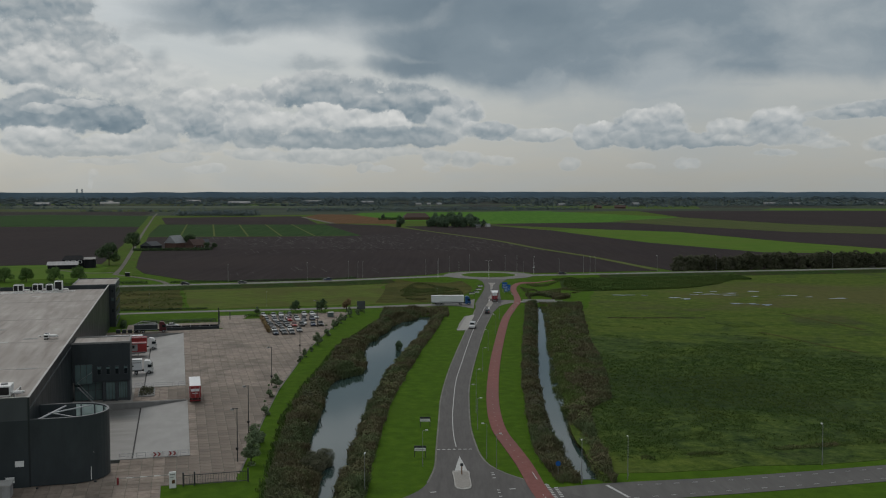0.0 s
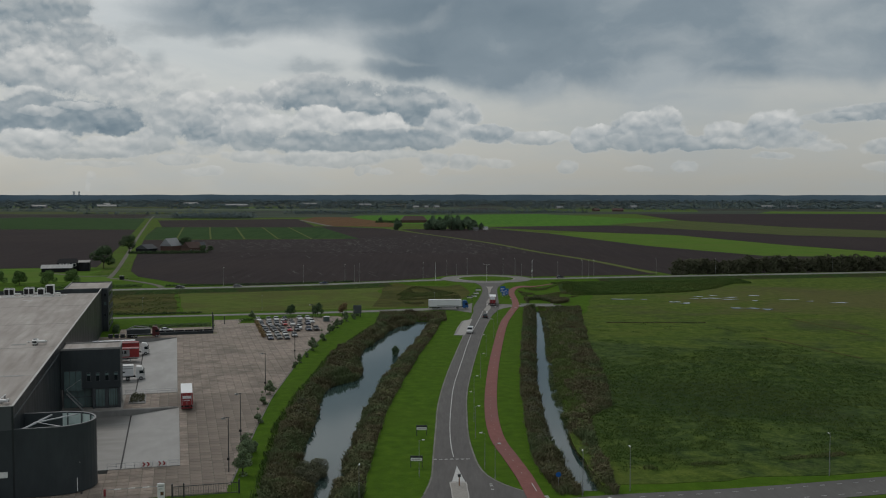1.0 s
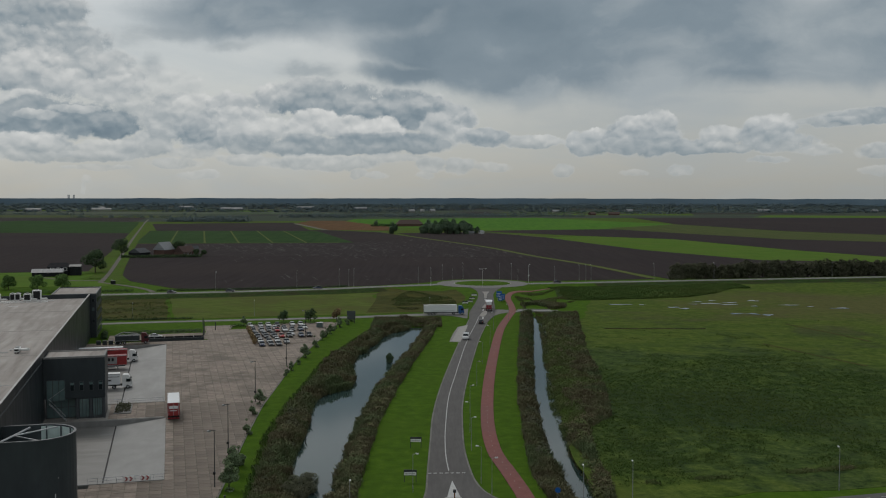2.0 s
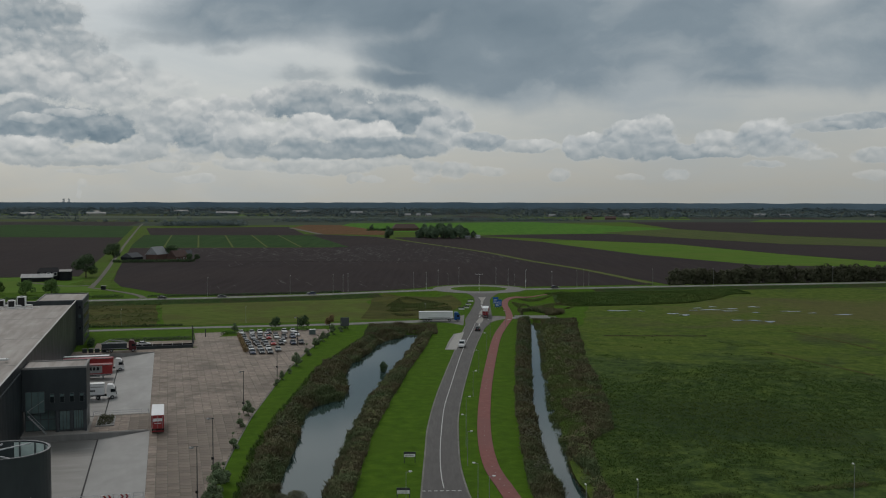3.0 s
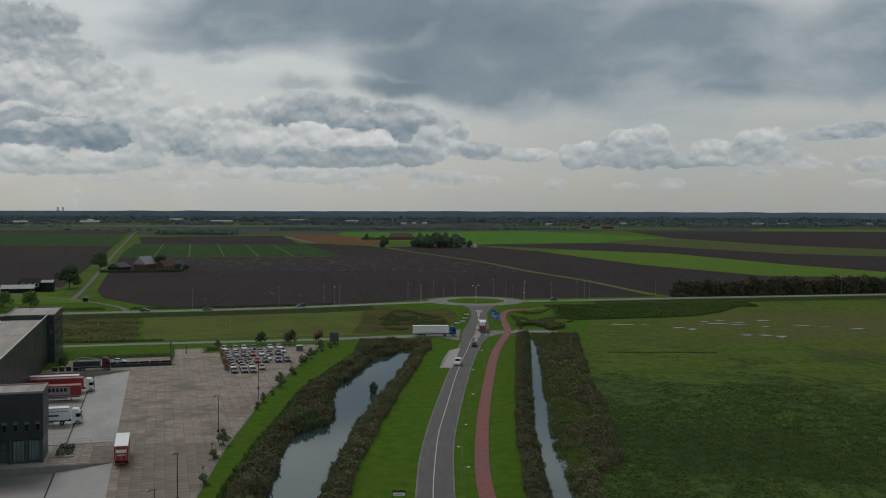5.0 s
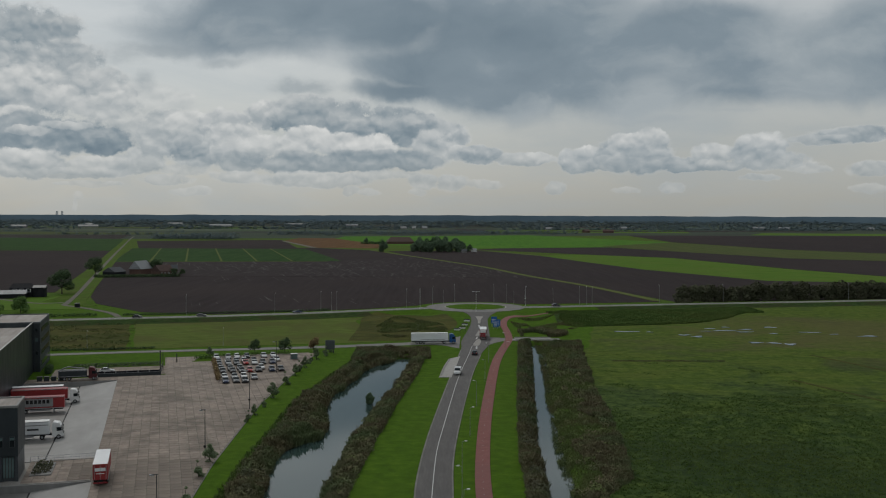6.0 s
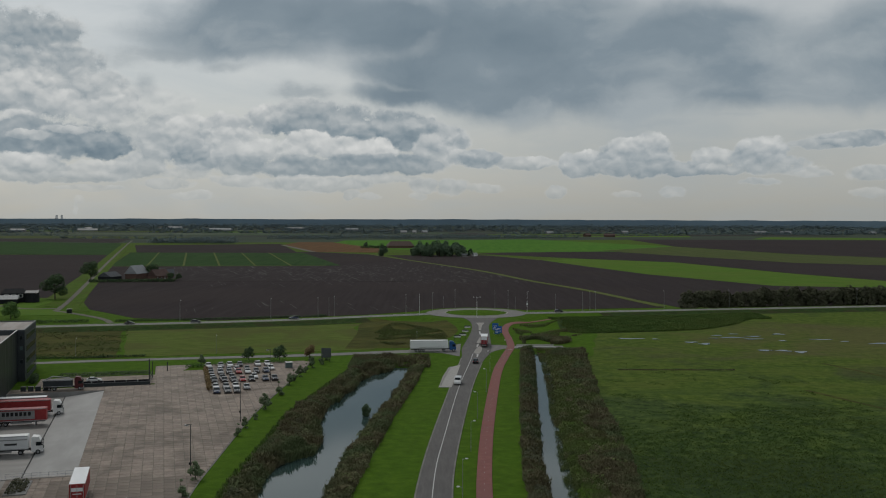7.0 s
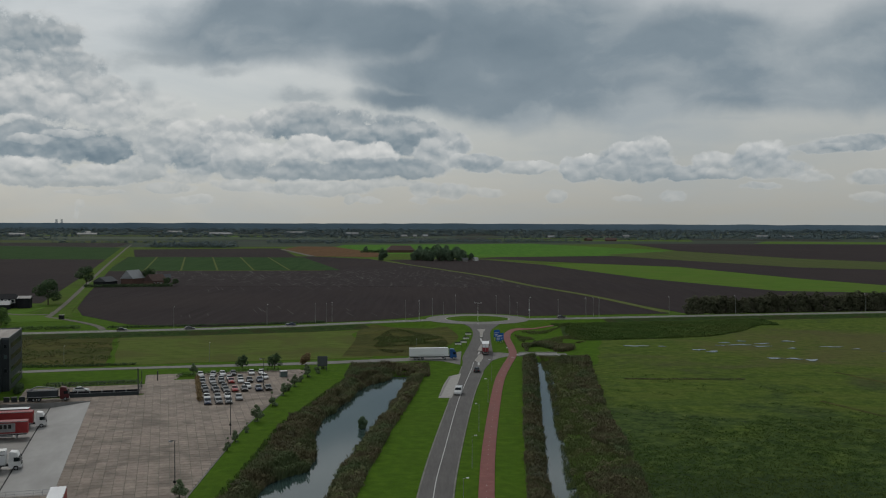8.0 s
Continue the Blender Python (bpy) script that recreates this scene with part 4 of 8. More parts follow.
def water(name, line, extra, label):
    a = [(x - (w + extra), y) for x, y, w in line]
    b = [(x + (w + extra), y) for x, y, w in line]
    pts = [flow(a, 4), flow(b, 4)]
    n = min(len(pts[0]), len(pts[1]))
    verts = [(p[0], p[1], -1.0) for q in pts for p in (q[np.linspace(0, len(q) - 1, n).astype(int)])]
    ob = sheet(name, verts, [(i, i + 1, n + i + 1, n + i) for i in range(n - 1)], M_WATER)
    tagged(ob, label, "water", kind="structure")


water("water_pond", POND, 2.6, "long still pond mirroring the sky")
water("water_ditch", DITCH, 2.2, "narrow straight ditch with still water")


# ---- roads ----
road = drape("road_main", [(-14, 147), (-5.5, 156), (-2.6, 163), (-1.5, 172), (-1.3, 183.5), (-0.9, 208.6), (-0.4, 233), (2, 271.7), (7.7, 339), (13.0, 400), (14.0, 424), (17.8, 458), (20.2, 484), (20.3, 507), (17, 527)],
             [(24, 153), (14.0, 164.5), (9.4, 170.5), (7.4, 177), (6.5, 184), (5.7, 200), (5.8, 219), (6.6, 246), (9.4, 285), (14.6, 345), (19.4, 388), (23.3, 411), (25.1, 428), (26.8, 470), (28.6, 498), (34, 523)],
             0.10, M_ASPHALT, "grey asphalt road with a worn centre line", "road", across=6)
low = drape("road_crossing", [(-80, 135), (-40, 143), (0, 152.5), (22, 161.5), (49, 166.5), (78, 173.5), (140, 190), (400, 258)],
            [(-80, 127), (-40, 135), (0, 145), (22, 151.5), (49, 157.5), (78, 164.8), (140, 181), (400, 249)], 0.06, M_ASPHALT_MID, "worn grey asphalt side road", "road", across=4)
access = drape("road_access", [(-400, 312), (-200, 366), (-126, 389.5), (-90, 398.5), (-43, 408.5), (-12, 418), (3.9, 424), (14, 438)], [(-400, 307), (-200, 361), (-126, 384.5), (-90, 393.5), (-43, 402.5), (-12, 410.5), (3.9, 413.5), (12.5, 404)],
               0.07, M_ASPHALT_OLD, "narrow access road from the business park", "road", across=3)
stub = drape("road_stub", [(23, 434), (28, 435), (33, 432), (52, 432.5)], [(22, 409), (27.5, 421), (33, 425), (52, 426)], 0.07, M_ASPHALT_OLD, "short side road to the culvert", "road", across=3)
highway_west = lane("road_highway_west", HIGHWAY + [(8, 548)], 7.4, 0.08, M_ASPHALT_OLD, "two-lane main road on a low bank", "road", across=3)
highway_east = lane("road_highway_east", [(42, 546)] + HIGHWAY_EAST, 7.4, 0.08, M_ASPHALT_OLD, "two-lane main road on a low bank", "road", across=3)
cycle = lane("cycle_path", [(18.2, 140), (16.6, 152), (15.5, 160), (14.5, 173), (12.7, 188), (11.4, 199), (11.2, 219), (12.6, 249), (16, 294), (22.9, 366), (28.2, 403), (32.2, 428), (33.4, 452), (33.8, 477), (37, 497), (44, 510), (55, 521), (66, 535)],
             2.9, 0.13, M_RED, "red asphalt cycle path", "cycle path", across=3)
lane("farm_lane", [(-141, 507), (-146, 518), (-154, 530), (-167, 545), (-179, 557), (-187, 565), (-190, 578), (-210, 654), (-260, 838), (-340, 1130), (-493, 1694), (-560, 1950)], 3.0, 0.16, M_TRACK, "pale farm lane running into the fields", "road", step=8)
lane("lane_verge", [(-172, 561), (-184, 580), (-205.5, 656), (-255.5, 838), (-335.5, 1130), (-488, 1694)], 6, 0.20, M_VERGE, "rough grass verge of the farm lane", "verge", step=12)
lane("lane_verge_west", [(-198, 590), (-215.5, 656), (-265.5, 838), (-345.5, 1130), (-498, 1694)], 7.5, 0.20, M_VERGE, "rough grass verge of the farm lane", "verge", step=12)
for track in ([(133, 388), (140, 366), (146, 342)], [(108, 337), (116, 315), (124, 294)]):
    lane("meadow_track", track, 1.6, 0.10, M_HAY, "worn brown wheel track across the meadow", "track", step=8)
plot("farm_lawn", [(-360, 500), (-172, 545), (-182, 562), (-206, 585), (-208, 630), (-228, 640), (-420, 596)], 0.13, M_PASTURE, "bright lawn round the black farmhouse", 0.5, 15)
lane("driveway", [(-192, 578), (-206, 575), (-236, 600)], 3.0, 0.18, M_TRACK, "pale drive to the black farmhouse", "road")
lane("dyke_verge", [(128, 596), (107, 704), (77, 811), (46, 945), (-15, 1132), (-70, 1304)], 5.5, 0.22, M_RIDGE, "pale grassy strip between two fields", "verge", step=20)
lane("field_path", [(-30, 1290), (60, 1300), (126, 1162)], 5, 0.22, M_RIDGE, "pale grassy strip between two fields", "verge", step=20)
lane("field_path_north", [(-238, 1692), (-153, 1391)], 8, 0.22, M_TRACK, "pale sandy track along the stubble field", "road", step=20)
lane("field_path_south", [(-300, 1003), (-98, 1024)], 3.5, 0.26, M_RIDGE, "pale grassy strip between two fields", "verge", step=20)
for k in range(5):
    a, b = Vector((-300 + 202 * (k + 1) / 6 + 0, 1004 + 22 * (k + 1) / 6)), Vector((-383 + 213 * (k + 1) / 6, 1350))
    lane("crop_path", [tuple(a), tuple(b)], 2.0, 0.26, M_RIDGE, "pale path across the vegetable plot", "verge", step=30)


drape("rough_bank", [(-29, 423), (-28, 470), (-29, 506), (-24, 522)], [(0, 426), (8, 448), (14, 478), (10, 512)], 0.08, M_HAY, "rough brown-green grass on the mound beside the junction", "verge", across=14)
BANK_LOW = [(58, 484), (64, 472), (87, 476), (104, 480.5), (122, 488), (138, 504), (150, 522), (157, 532)]
drape("rough_bank_east", BANK_LOW, [(60, 528), (68, 534), (85, 538), (107, 543), (125, 547), (140, 551), (155, 554), (164, 556)], 0.08, M_LUSH, "dark rough grass on the mound beside the roundabout", "verge", across=18)


def ring(name, r0, r1, lift, material, label, squash=1.0):
    verts, faces, n = [], [], 72
    radii = [r0 + (r1 - r0) * k / 3 for k in range(4)]
    for r in radii:
        for k in range(n):
            x, y = ROUND[0] + r * math.cos(k * math.tau / n), ROUND[1] + r * math.sin(k * math.tau / n)
            verts.append((x, y, float(hz(x, y)) + lift))
    for j in range(3):
        faces += [(j * n + k, j * n + (k + 1) % n, (j + 1) * n + (k + 1) % n, (j + 1) * n + k) for k in range(n)]
    return tagged(sheet(name, verts, [f[::-1] for f in faces], material), label, "road", kind="structure")


for k, line in enumerate((HIGHWAY[1:-1], HIGHWAY_EAST[1:])):
    drape("slope_grass", offset(line, 6.0), offset(line, 14.5), 0.09, M_LUSH, "dark rough grass on the slope of the main road", "verge", across=5)


ring("roundabout_road", 15.2, 24.5, 0.12, M_ASPHALT_OLD, "pale asphalt ring of the roundabout")


def round_island():
    t = thing("roundabout_island", "round grass island with a pale kerb", "traffic island", kind="structure", at=pose(ROUND[0], ROUND[1], BANK))
    bm = bmesh.new()
    n, rows = 48, ((15.0, 0.26), (12, 0.5), (8, 0.8), (4, 0.95))
    rings = [[bm.verts.new((r * math.cos(k * math.tau / n), r * math.sin(k * math.tau / n), z)) for k in range(n)] for r, z in rows]
    for a, b in zip(rings[:-1], rings[1:]):
        for k in range(n):
            bm.faces.new((a[k], a[(k + 1) % n], b[(k + 1) % n], b[k]))
    bm.faces.new(rings[-1])
    part("turf", bm, M_LAWN, t)
    bm = bmesh.new()
    for r0, r1 in ((15.0, 15.4),):
        a = [[bm.verts.new((r * math.cos(k * math.tau / n), r * math.sin(k * math.tau / n), z)) for k in range(n)] for r, z in ((r1, 0.0), (r1, 0.28), (r0, 0.28), (r0, 0.0))]
        for p, q in zip(a[:-1], a[1:]):
            for k in range(n):
                bm.faces.new((p[k], p[(k + 1) % n], q[(k + 1) % n], q[k]))
    part("kerb", bm, M_KERB, t)


round_island()


def mark(road_ob, line, width=0.15, lift=0.0, dash=None, label=""):
    """A painted line on a road, whole or dashed (length, gap)."""
    top = lift + 0.115
    if not dash:
        lane("marking", line, width, top, M_PAINT, label, parent=road_ob, across=1)
        return
    q = flow(line, 0.5)
    s = np.concatenate([[0], np.cumsum(np.hypot(*np.diff(q, axis=0).T))])
    at = 0.0
    while at + dash[0] < s[-1]:
        a = [np.interp(at, s, q[:, k]) for k in (0, 1)]
        b = [np.interp(at + dash[0], s, q[:, k]) for k in (0, 1)]
        lane("marking", [tuple(a), tuple(b)], width, top, M_PAINT, label, parent=road_ob, across=1)
        at += sum(dash)


CENTRE = [(2.5, 185.6), (2.1, 194), (2.0, 207), (2.3, 223.3), (3.3, 251), (5.3, 278), (10.2, 339), (15.5, 390), (17.4, 410)]
mark(road, CENTRE, 0.17, 0.01)
for edge in ([(-2.6, 163), (-1.5, 172), (-1.3, 183.5), (-0.9, 208.6), (-0.4, 233), (2, 271.7), (7.7, 339), (13.0, 400)],
             [(14.0, 164.5), (9.4, 170.5), (7.4, 177), (6.5, 184), (5.7, 200), (5.8, 219), (6.6, 246), (9.4, 285), (14.6, 345), (19.4, 388)]):
    lane("edge_strip", edge, 0.30, 0.115, M_EDGE, "pale worn edge strip", parent=road, across=1)
mark(road, [(-1.2, 184), (6.2, 184.3)], 0.30, 0.01, (0.6, 0.4))
mark(cycle, [(17.0, 150), (15.8, 157.5)], 0.12, 0.04, (0.5, 0.7))
mark(cycle, [(15.8, 164.7), (15.4, 169)], 0.14, 0.04)
mark(cycle, [(14.2, 175), (12.6, 189), (11.4, 200), (11.2, 219), (12.6, 249), (16, 294), (22.9, 366), (28.2, 403)], 0.06, 0.04, (0.4, 3.6))
for a, b in (((14.6, 162.2), (15.4, 151.5)), ((17.1, 162.2), (18.2, 151.5)), ((18.45, 160.3), (19.0, 154.8))):
    mark(low, [a, b], 0.55, 0.01, (0.5, 0.42))
mark(low, [(27, 161.6), (29.5, 155)], 0.5, 0.0)
mark(low, [(24, 153.5), (49, 159.2), (78, 166.3), (140, 182.5)], 0.09, 0.0, (1.0, 2.2))
mark(low, [(32, 161.6), (49, 164.6), (78, 171.6), (140, 187.9)], 0.09, 0.0, (1.0, 2.2))
for y in (168.6, 167.6, 165.7, 158.9, 157.6, 155.6):
    mark(low if y < 160 else road, [(8.25 + (168.6 - y) * 0.05, y), (8.75 + (168.6 - y) * 0.05, y)], 0.32, 0.01)
for x, y in ((-1.6, 157.8), (11.3, 159.5)):
    mark(low, [(x - 0.5, y - 0.15), (x + 0.5, y + 0.15)], 0.35, 0.01)
mark(highway_west, HIGHWAY[2:], 0.15, 0.0, (3, 9))
mark(highway_east, HIGHWAY_EAST[:5], 0.15, 0.0, (3, 9))
for s in (-3.3, 3.3):
    mark(highway_west, offset(HIGHWAY[2:], s), 0.15)
    mark(highway_east, offset(HIGHWAY_EAST[:5], s), 0.15)
for s in (-1.1, 1.3):
    mark(cycle, [(32.0 + s * 1.0, 424.5 + s * 2.6), (33.4 + s * 1.0, 424.5 + s * 2.6)], 0.5, 0.04)


def traffic_island(outline, label, signs=True, height=0.14):
    cx = sum(p[0] for p in outline) / len(outline)
    cy = sum(p[1] for p in outline) / len(outline)
    t = thing("traffic_island", label, "traffic island", "traffic islands", at=pose(cx, cy, float(hz(cx, cy)) + 0.08))
    pts = flow([(x - cx, y - cy) for x, y in outline] + [(outline[0][0] - cx, outline[0][1] - cy)], 0.8)[:-1]
    bm = extruded(bmesh.new(), [tuple(p) for p in pts], 0.0, height)
    part("kerb", bm, M_KERB, t)
    bm = extruded(bmesh.new(), [tuple(p * 0.86) for p in pts], height - 0.02, height + 0.02)
    part("paving", bm, M_SETTS, t, "grey-beige sett paving")
    if signs:
        y0 = max(p[1] for p in pts) * 0.55
        part("bollard", rod(bmesh.new(), (0, y0, height), (0, y0, height + 1.5), 0.10), M_CORTEN, t, "rusty brown bollard")
        part("bollard_cap", rod(bmesh.new(), (0, y0, height + 1.5), (0, y0, height + 1.95), 0.26), M_DARKPOLE, t, "dark round cap")
        nose = [(-1.35, y0 + 0.9), (1.25, y0 + 1.0), (-0.2, y0 + 12.2)]
        part("painted_nose", extruded(bmesh.new(), nose, 0.035, 0.05), M_PAINT, t, "white painted nose")
    return t


traffic_island([(1.9, 161.1), (2.3, 159.4), (3.3, 159.0), (4.3, 159.4), (4.7, 161.1), (4.55, 166), (4.4, 169.6), (3.0, 170.0), (1.65, 169.6), (1.75, 166)], "kerbed teardrop traffic island with sett paving")
traffic_island([(17.6, 411.5), (19.3, 409), (20.9, 418), (21.3, 428), (20.0, 427)], "small kerbed traffic island at the junction", False)
traffic_island([(19.8, 437), (22.0, 438), (22.6, 451), (23.1, 462), (21.4, 450)], "small kerbed traffic island at the junction", False)
traffic_island([(22.6, 474), (23.6, 474), (24.9, 492), (28.4, 517), (22.6, 515), (23.4, 492)], "long kerbed splitter island at the roundabout", False)
for tip in ([(18.6, 402), (19.0, 409)], [(19.8, 429), (20.6, 437)], [(22.8, 462), (22.9, 473)]):
    mark(road, tip, 0.6, 0.012)


def layby():
    t = thing("bus_bay", "paved bay with a raised pale kerb beside the road", "lay-by", kind="structure")
    drape("bay_paving", [(4.6, 341), (6.2, 361), (8.2, 378)], [(8.3, 341), (10.2, 361), (12.2, 384)], 0.12, M_KERB, "", parent=t, across=2)
    drape("bay_kerb", [(4.9, 344), (6.4, 361), (8.2, 377)], [(5.3, 344), (6.8, 361), (8.6, 377)], 0.34, M_SETTS, "raised kerb strip", parent=t, across=1)


layby()


def culvert():
    t = thing("culvert_bridge", "low pale concrete culvert deck with kerbs across the ditch", "bridge", kind="structure", at=pose(41.5, 429, 0))
    part("deck", boxed(-6.8, 7.2, -3.4, 3.4, -0.9, 0.15), M_WALLCON, t)
    for y in (-3.5, 3.2):
        part("parapet", boxed(-6.8, 7.2, y, y + 0.35, -1.6, 0.55, round_off=0.04), M_KERB, t, "pale concrete edge")
    for x in (-6.9, 6.9):
        part("wing_wall", boxed(x - 0.2, x + 0.2, -4.6, -3.3, -1.9, 0.3), M_WALLCON, t)


culvert()


# ---- warehouse (local x to its right, local y along it) ----
def stadium(v_left, v_mid, u_mid, r, n=20):
    """Plan of the curved office screen: straight, with a round right end."""
    pts = [(v_left, u_mid - r)]
    for k in range(n + 1):
        a = -math.pi / 2 + math.pi * k / n
        pts.append((v_mid + r * math.cos(a), u_mid + r * math.sin(a)))
    pts.append((v_left, u_mid + r))
    return pts


def shell(bm, outline, z0, z1, thick):
    """An open-topped wall that follows an outline."""
    ins = []
    n = len(outline)
    for k, (x, y) in enumerate(outline):
        a, b = outline[max(0, k - 1)], outline[min(n - 1, k + 1)]
        d = math.hypot(b[0] - a[0], b[1] - a[1]) or 1
        ins.append((x - thick * (b[1] - a[1]) / d, y + thick * (b[0] - a[0]) / d))
    rows = [[bm.verts.new((x, y, z)) for x, y in line] for line, z in ((outline, z0), (outline, z1), (ins, z1), (ins, z0))]
    for a, b in zip(rows, rows[1:] + rows[:1]):
        for k in range(n - 1):
            bm.faces.new((a[k], a[k + 1], b[k + 1], b[k]))
    bm.faces.new([r[0] for r in rows][::-1]), bm.faces.new([r[-1] for r in rows])
    bmesh.ops.recalc_face_normals(bm, faces=bm.faces[:])
    return bm


def window_in(parent, v0, v1, u, z0, z1, bars=1, facing=-1, glass=None):
    """A glazed opening in a wall that faces -u (facing -1)."""
    w = part("window", boxed(v0, v1, u - 0.10, u + 0.02, z0, z1), M_CLAD_GREY, parent)
    part("pane", boxed(v0 + 0.1, v1 - 0.1, u - 0.14, u - 0.09, z0 + 0.1, z1 - 0.1), glass or M_GLASS, w, "dark reflecting glass")
    for k in range(1, bars + 1):
        x = v0 + (v1 - v0) * k / (bars + 1)
        part("mullion", boxed(x - 0.05, x + 0.05, u - 0.18, u - 0.12, z0 + 0.05, z1 - 0.05), M_DARKPOLE, w)
    return w


def warehouse():
    t = thing("warehouse", "long flat-roofed warehouse in black and grey metal cladding", "warehouse", at=YARD)
    # hall: walls round an open box, roof deck, parapet and capping
    V0, V1, U0, U1, Z = -125.0, -24.0, 172.6, 369.0, 15.0
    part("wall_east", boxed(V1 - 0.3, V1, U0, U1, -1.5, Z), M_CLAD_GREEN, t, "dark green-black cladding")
    part("wall_south", boxed(V0, V1 - 0.3, U0, U0 + 0.3, 11.2, Z), M_CLAD_GREY, t, "grey cladding")
    part("wall_front", boxed(V0, V1 - 0.3, U0 + 0.004, U0 + 0.3, -0.2, 11.196), M_CLAD, t, "black cladding")
    part("wall_north", boxed(V0, V1 - 0.3, U1 - 0.3, U1, -0.2, Z), M_CLAD, t)
    part("wall_west", boxed(V0, V0 + 0.3, U0 + 0.3, U1 - 0.3, -0.2, Z), M_CLAD, t)
    part("roof", boxed(V0 + 0.3, V1 - 0.3, U0 + 0.3, U1 - 0.3, Z - 1.9, Z - 1.3), M_ROOF, t, "pale pinkish roof membrane with seams")
    for size in ((V1 - 0.33, V1 + 0.05, U0 - 0.05, U1), (V0, V1 - 0.33, U0 - 0.05, U0 + 0.33), (V0 - 0.05, V0 + 0.33, U0 + 0.33, U1)):
        part("capping", boxed(*size, Z, Z + 0.10), M_ROOF_LT, t, "pale metal parapet capping")
    part("seam_trim", boxed(V1 + 0.003, V1 + 0.10, U0, 238, Z - 2.0, Z - 1.85), M_CLAD_GREY, t, "grey trim along the cladding")
    for k, u in enumerate((208, 244, 286, 330)):
        part("roof_seam", boxed(V0 + 0.4, V1 - 0.5, u, u + 0.22, Z - 1.297, Z - 1.25), M_ROOF_LT if k == 0 else M_KERB, t)
    rng = random.Random(7)
    for k in range(16):
        v, u, a, b = rng.uniform(-75, -30), rng.uniform(200, 355), rng.uniform(1.2, 4.0), rng.uniform(1.0, 2.5)
        part("roof_patch", boxed(v, v + a, u, u + b, Z - 1.298, Z - 1.27), M_ROOF_LT if k % 4 == 0 else M_WALLCON, t, "repair patch")
    # offices beside the docks
    A0, A1, B0, B1, ZA = -23.97, -11.3, 239.0, 248.6, 13.8
    part("office_wall", boxed(A0, A1, B0, B1, 4.7, ZA - 0.35), M_CLAD, t, "black cladding")
    part("office_roof", boxed(A0 + 0.3, A1 - 0.3, B0 + 0.3, B1 - 0.3, ZA - 0.349, ZA - 0.2), M_ROOF, t, "pale roof membrane")
    for size in ((A0, A1 + 0.04, B0 - 0.04, B0 + 0.35), (A0, A1 + 0.04, B1 - 0.35, B1), (A1 - 0.35, A1 + 0.04, B0 + 0.35, B1 - 0.35)):
        part("office_capping", boxed(*size, ZA - 0.345, ZA + 0.05), M_WALLCON, t)
    part("ground_floor", boxed(A0 + 6.5, A1 - 0.15, B0 + 0.5, B1, -0.1, 4.7), M_CLAD_GREY, t, "recessed ground floor")
    for v in (A0 + 6.6, A0 + 9.4, A1 - 0.55):
        part("column", boxed(v, v + 0.5, B0 + 0.05, B0 + 0.5, 0, 4.69), M_CLAD_GREY, t, "grey column")
    window_in(t, A0 + 7.2, A0 + 9.3, B0 + 0.5, 0.4, 4.5, 2, glass=M_PALEGLASS)
    window_in(t, A0 + 10.0, A1 - 0.7, B0 + 0.5, 0.6, 4.5, 3, glass=M_PALEGLASS)
    for k in range(4):
        window_in(t, A0 + 5.4 + k * 1.95, A0 + 6.3 + k * 1.95, B0, 6.3, 8.3, 0)
        part("sash", boxed(A0 + 5.5 + k * 1.95, A0 + 6.2 + k * 1.95, B0 - 0.17, B0 - 0.145, 7.6, 8.1), M_PALEGLASS, t, "pale upper sash")
    window_in(t, A0 + 0.6, A0 + 4.4, B0 - 0.02, 4.2, 8.8, 2, glass=M_PALEGLASS)
    glazing = part("entrance_glazing", boxed(A0 + 0.2, A0 + 6.4, B0 + 2.0, B0 + 2.3, 0, 4.69), M_CLAD_GREY, t, "glazed entrance front")
    for k in range(4):
        for z0, z1 in ((0.2, 2.4), (2.55, 4.5)):
            part("pane", boxed(A0 + 0.4 + k * 1.5, A0 + 1.75 + k * 1.5, B0 + 1.94, B0 + 1.99, z0, z1), M_PALEGLASS, glazing)
    # outside stairs by the entrance
    stair = part("stair_stringer", rod(bmesh.new(), (A0 + 4.6, B0 - 1.2, 0.1), (A0 + 1.2, B0 - 1.2, 4.0), 0.10), M_STEEL, t)
    part("stair_rail", rod(rod(bmesh.new(), (A0 + 4.6, B0 - 1.5, 1.1), (A0 + 1.2, B0 - 1.5, 5.0), 0.05), (A0 + 1.2, B0 - 1.5, 5.0), (A0 + 4.4, B0 - 1.5, 7.2), 0.05), M_STEEL, t)
    for k in range(12):
        part("tread", boxed(A0 + 4.5 - k * 0.29, A0 + 4.75 - k * 0.29, B0 - 1.9, B0 - 0.4, 0.15 + k * 0.33, 0.20 + k * 0.33), M_STEEL, t)
    # stair tower at the far end
    T0, T1, S0, S1, ZT = -36.5, -22.0, 369.1, 395.5, 15.2
    part("tower_wall", boxed(T0, T1, S0, S1, -1.2, ZT - 0.5), M_CLAD, t, "black cladding")
    part("tower_roof", boxed(T0 + 0.3, T1 - 0.3, S0 + 0.3, S1 - 0.3, ZT - 0.499, ZT - 0.3), M_ROOF, t, "pale roof membrane")
    for size in ((T0, T1, S0, S0 + 0.3), (T0, T1, S1 - 0.3, S1), (T1 - 0.3, T1, S0 + 0.3, S1 - 0.3), (T0, T0 + 0.3, S0 + 0.3, S1 - 0.3)):
        part("tower_parapet", boxed(*size, ZT - 0.498, ZT), M_CLAD_GREY, t)
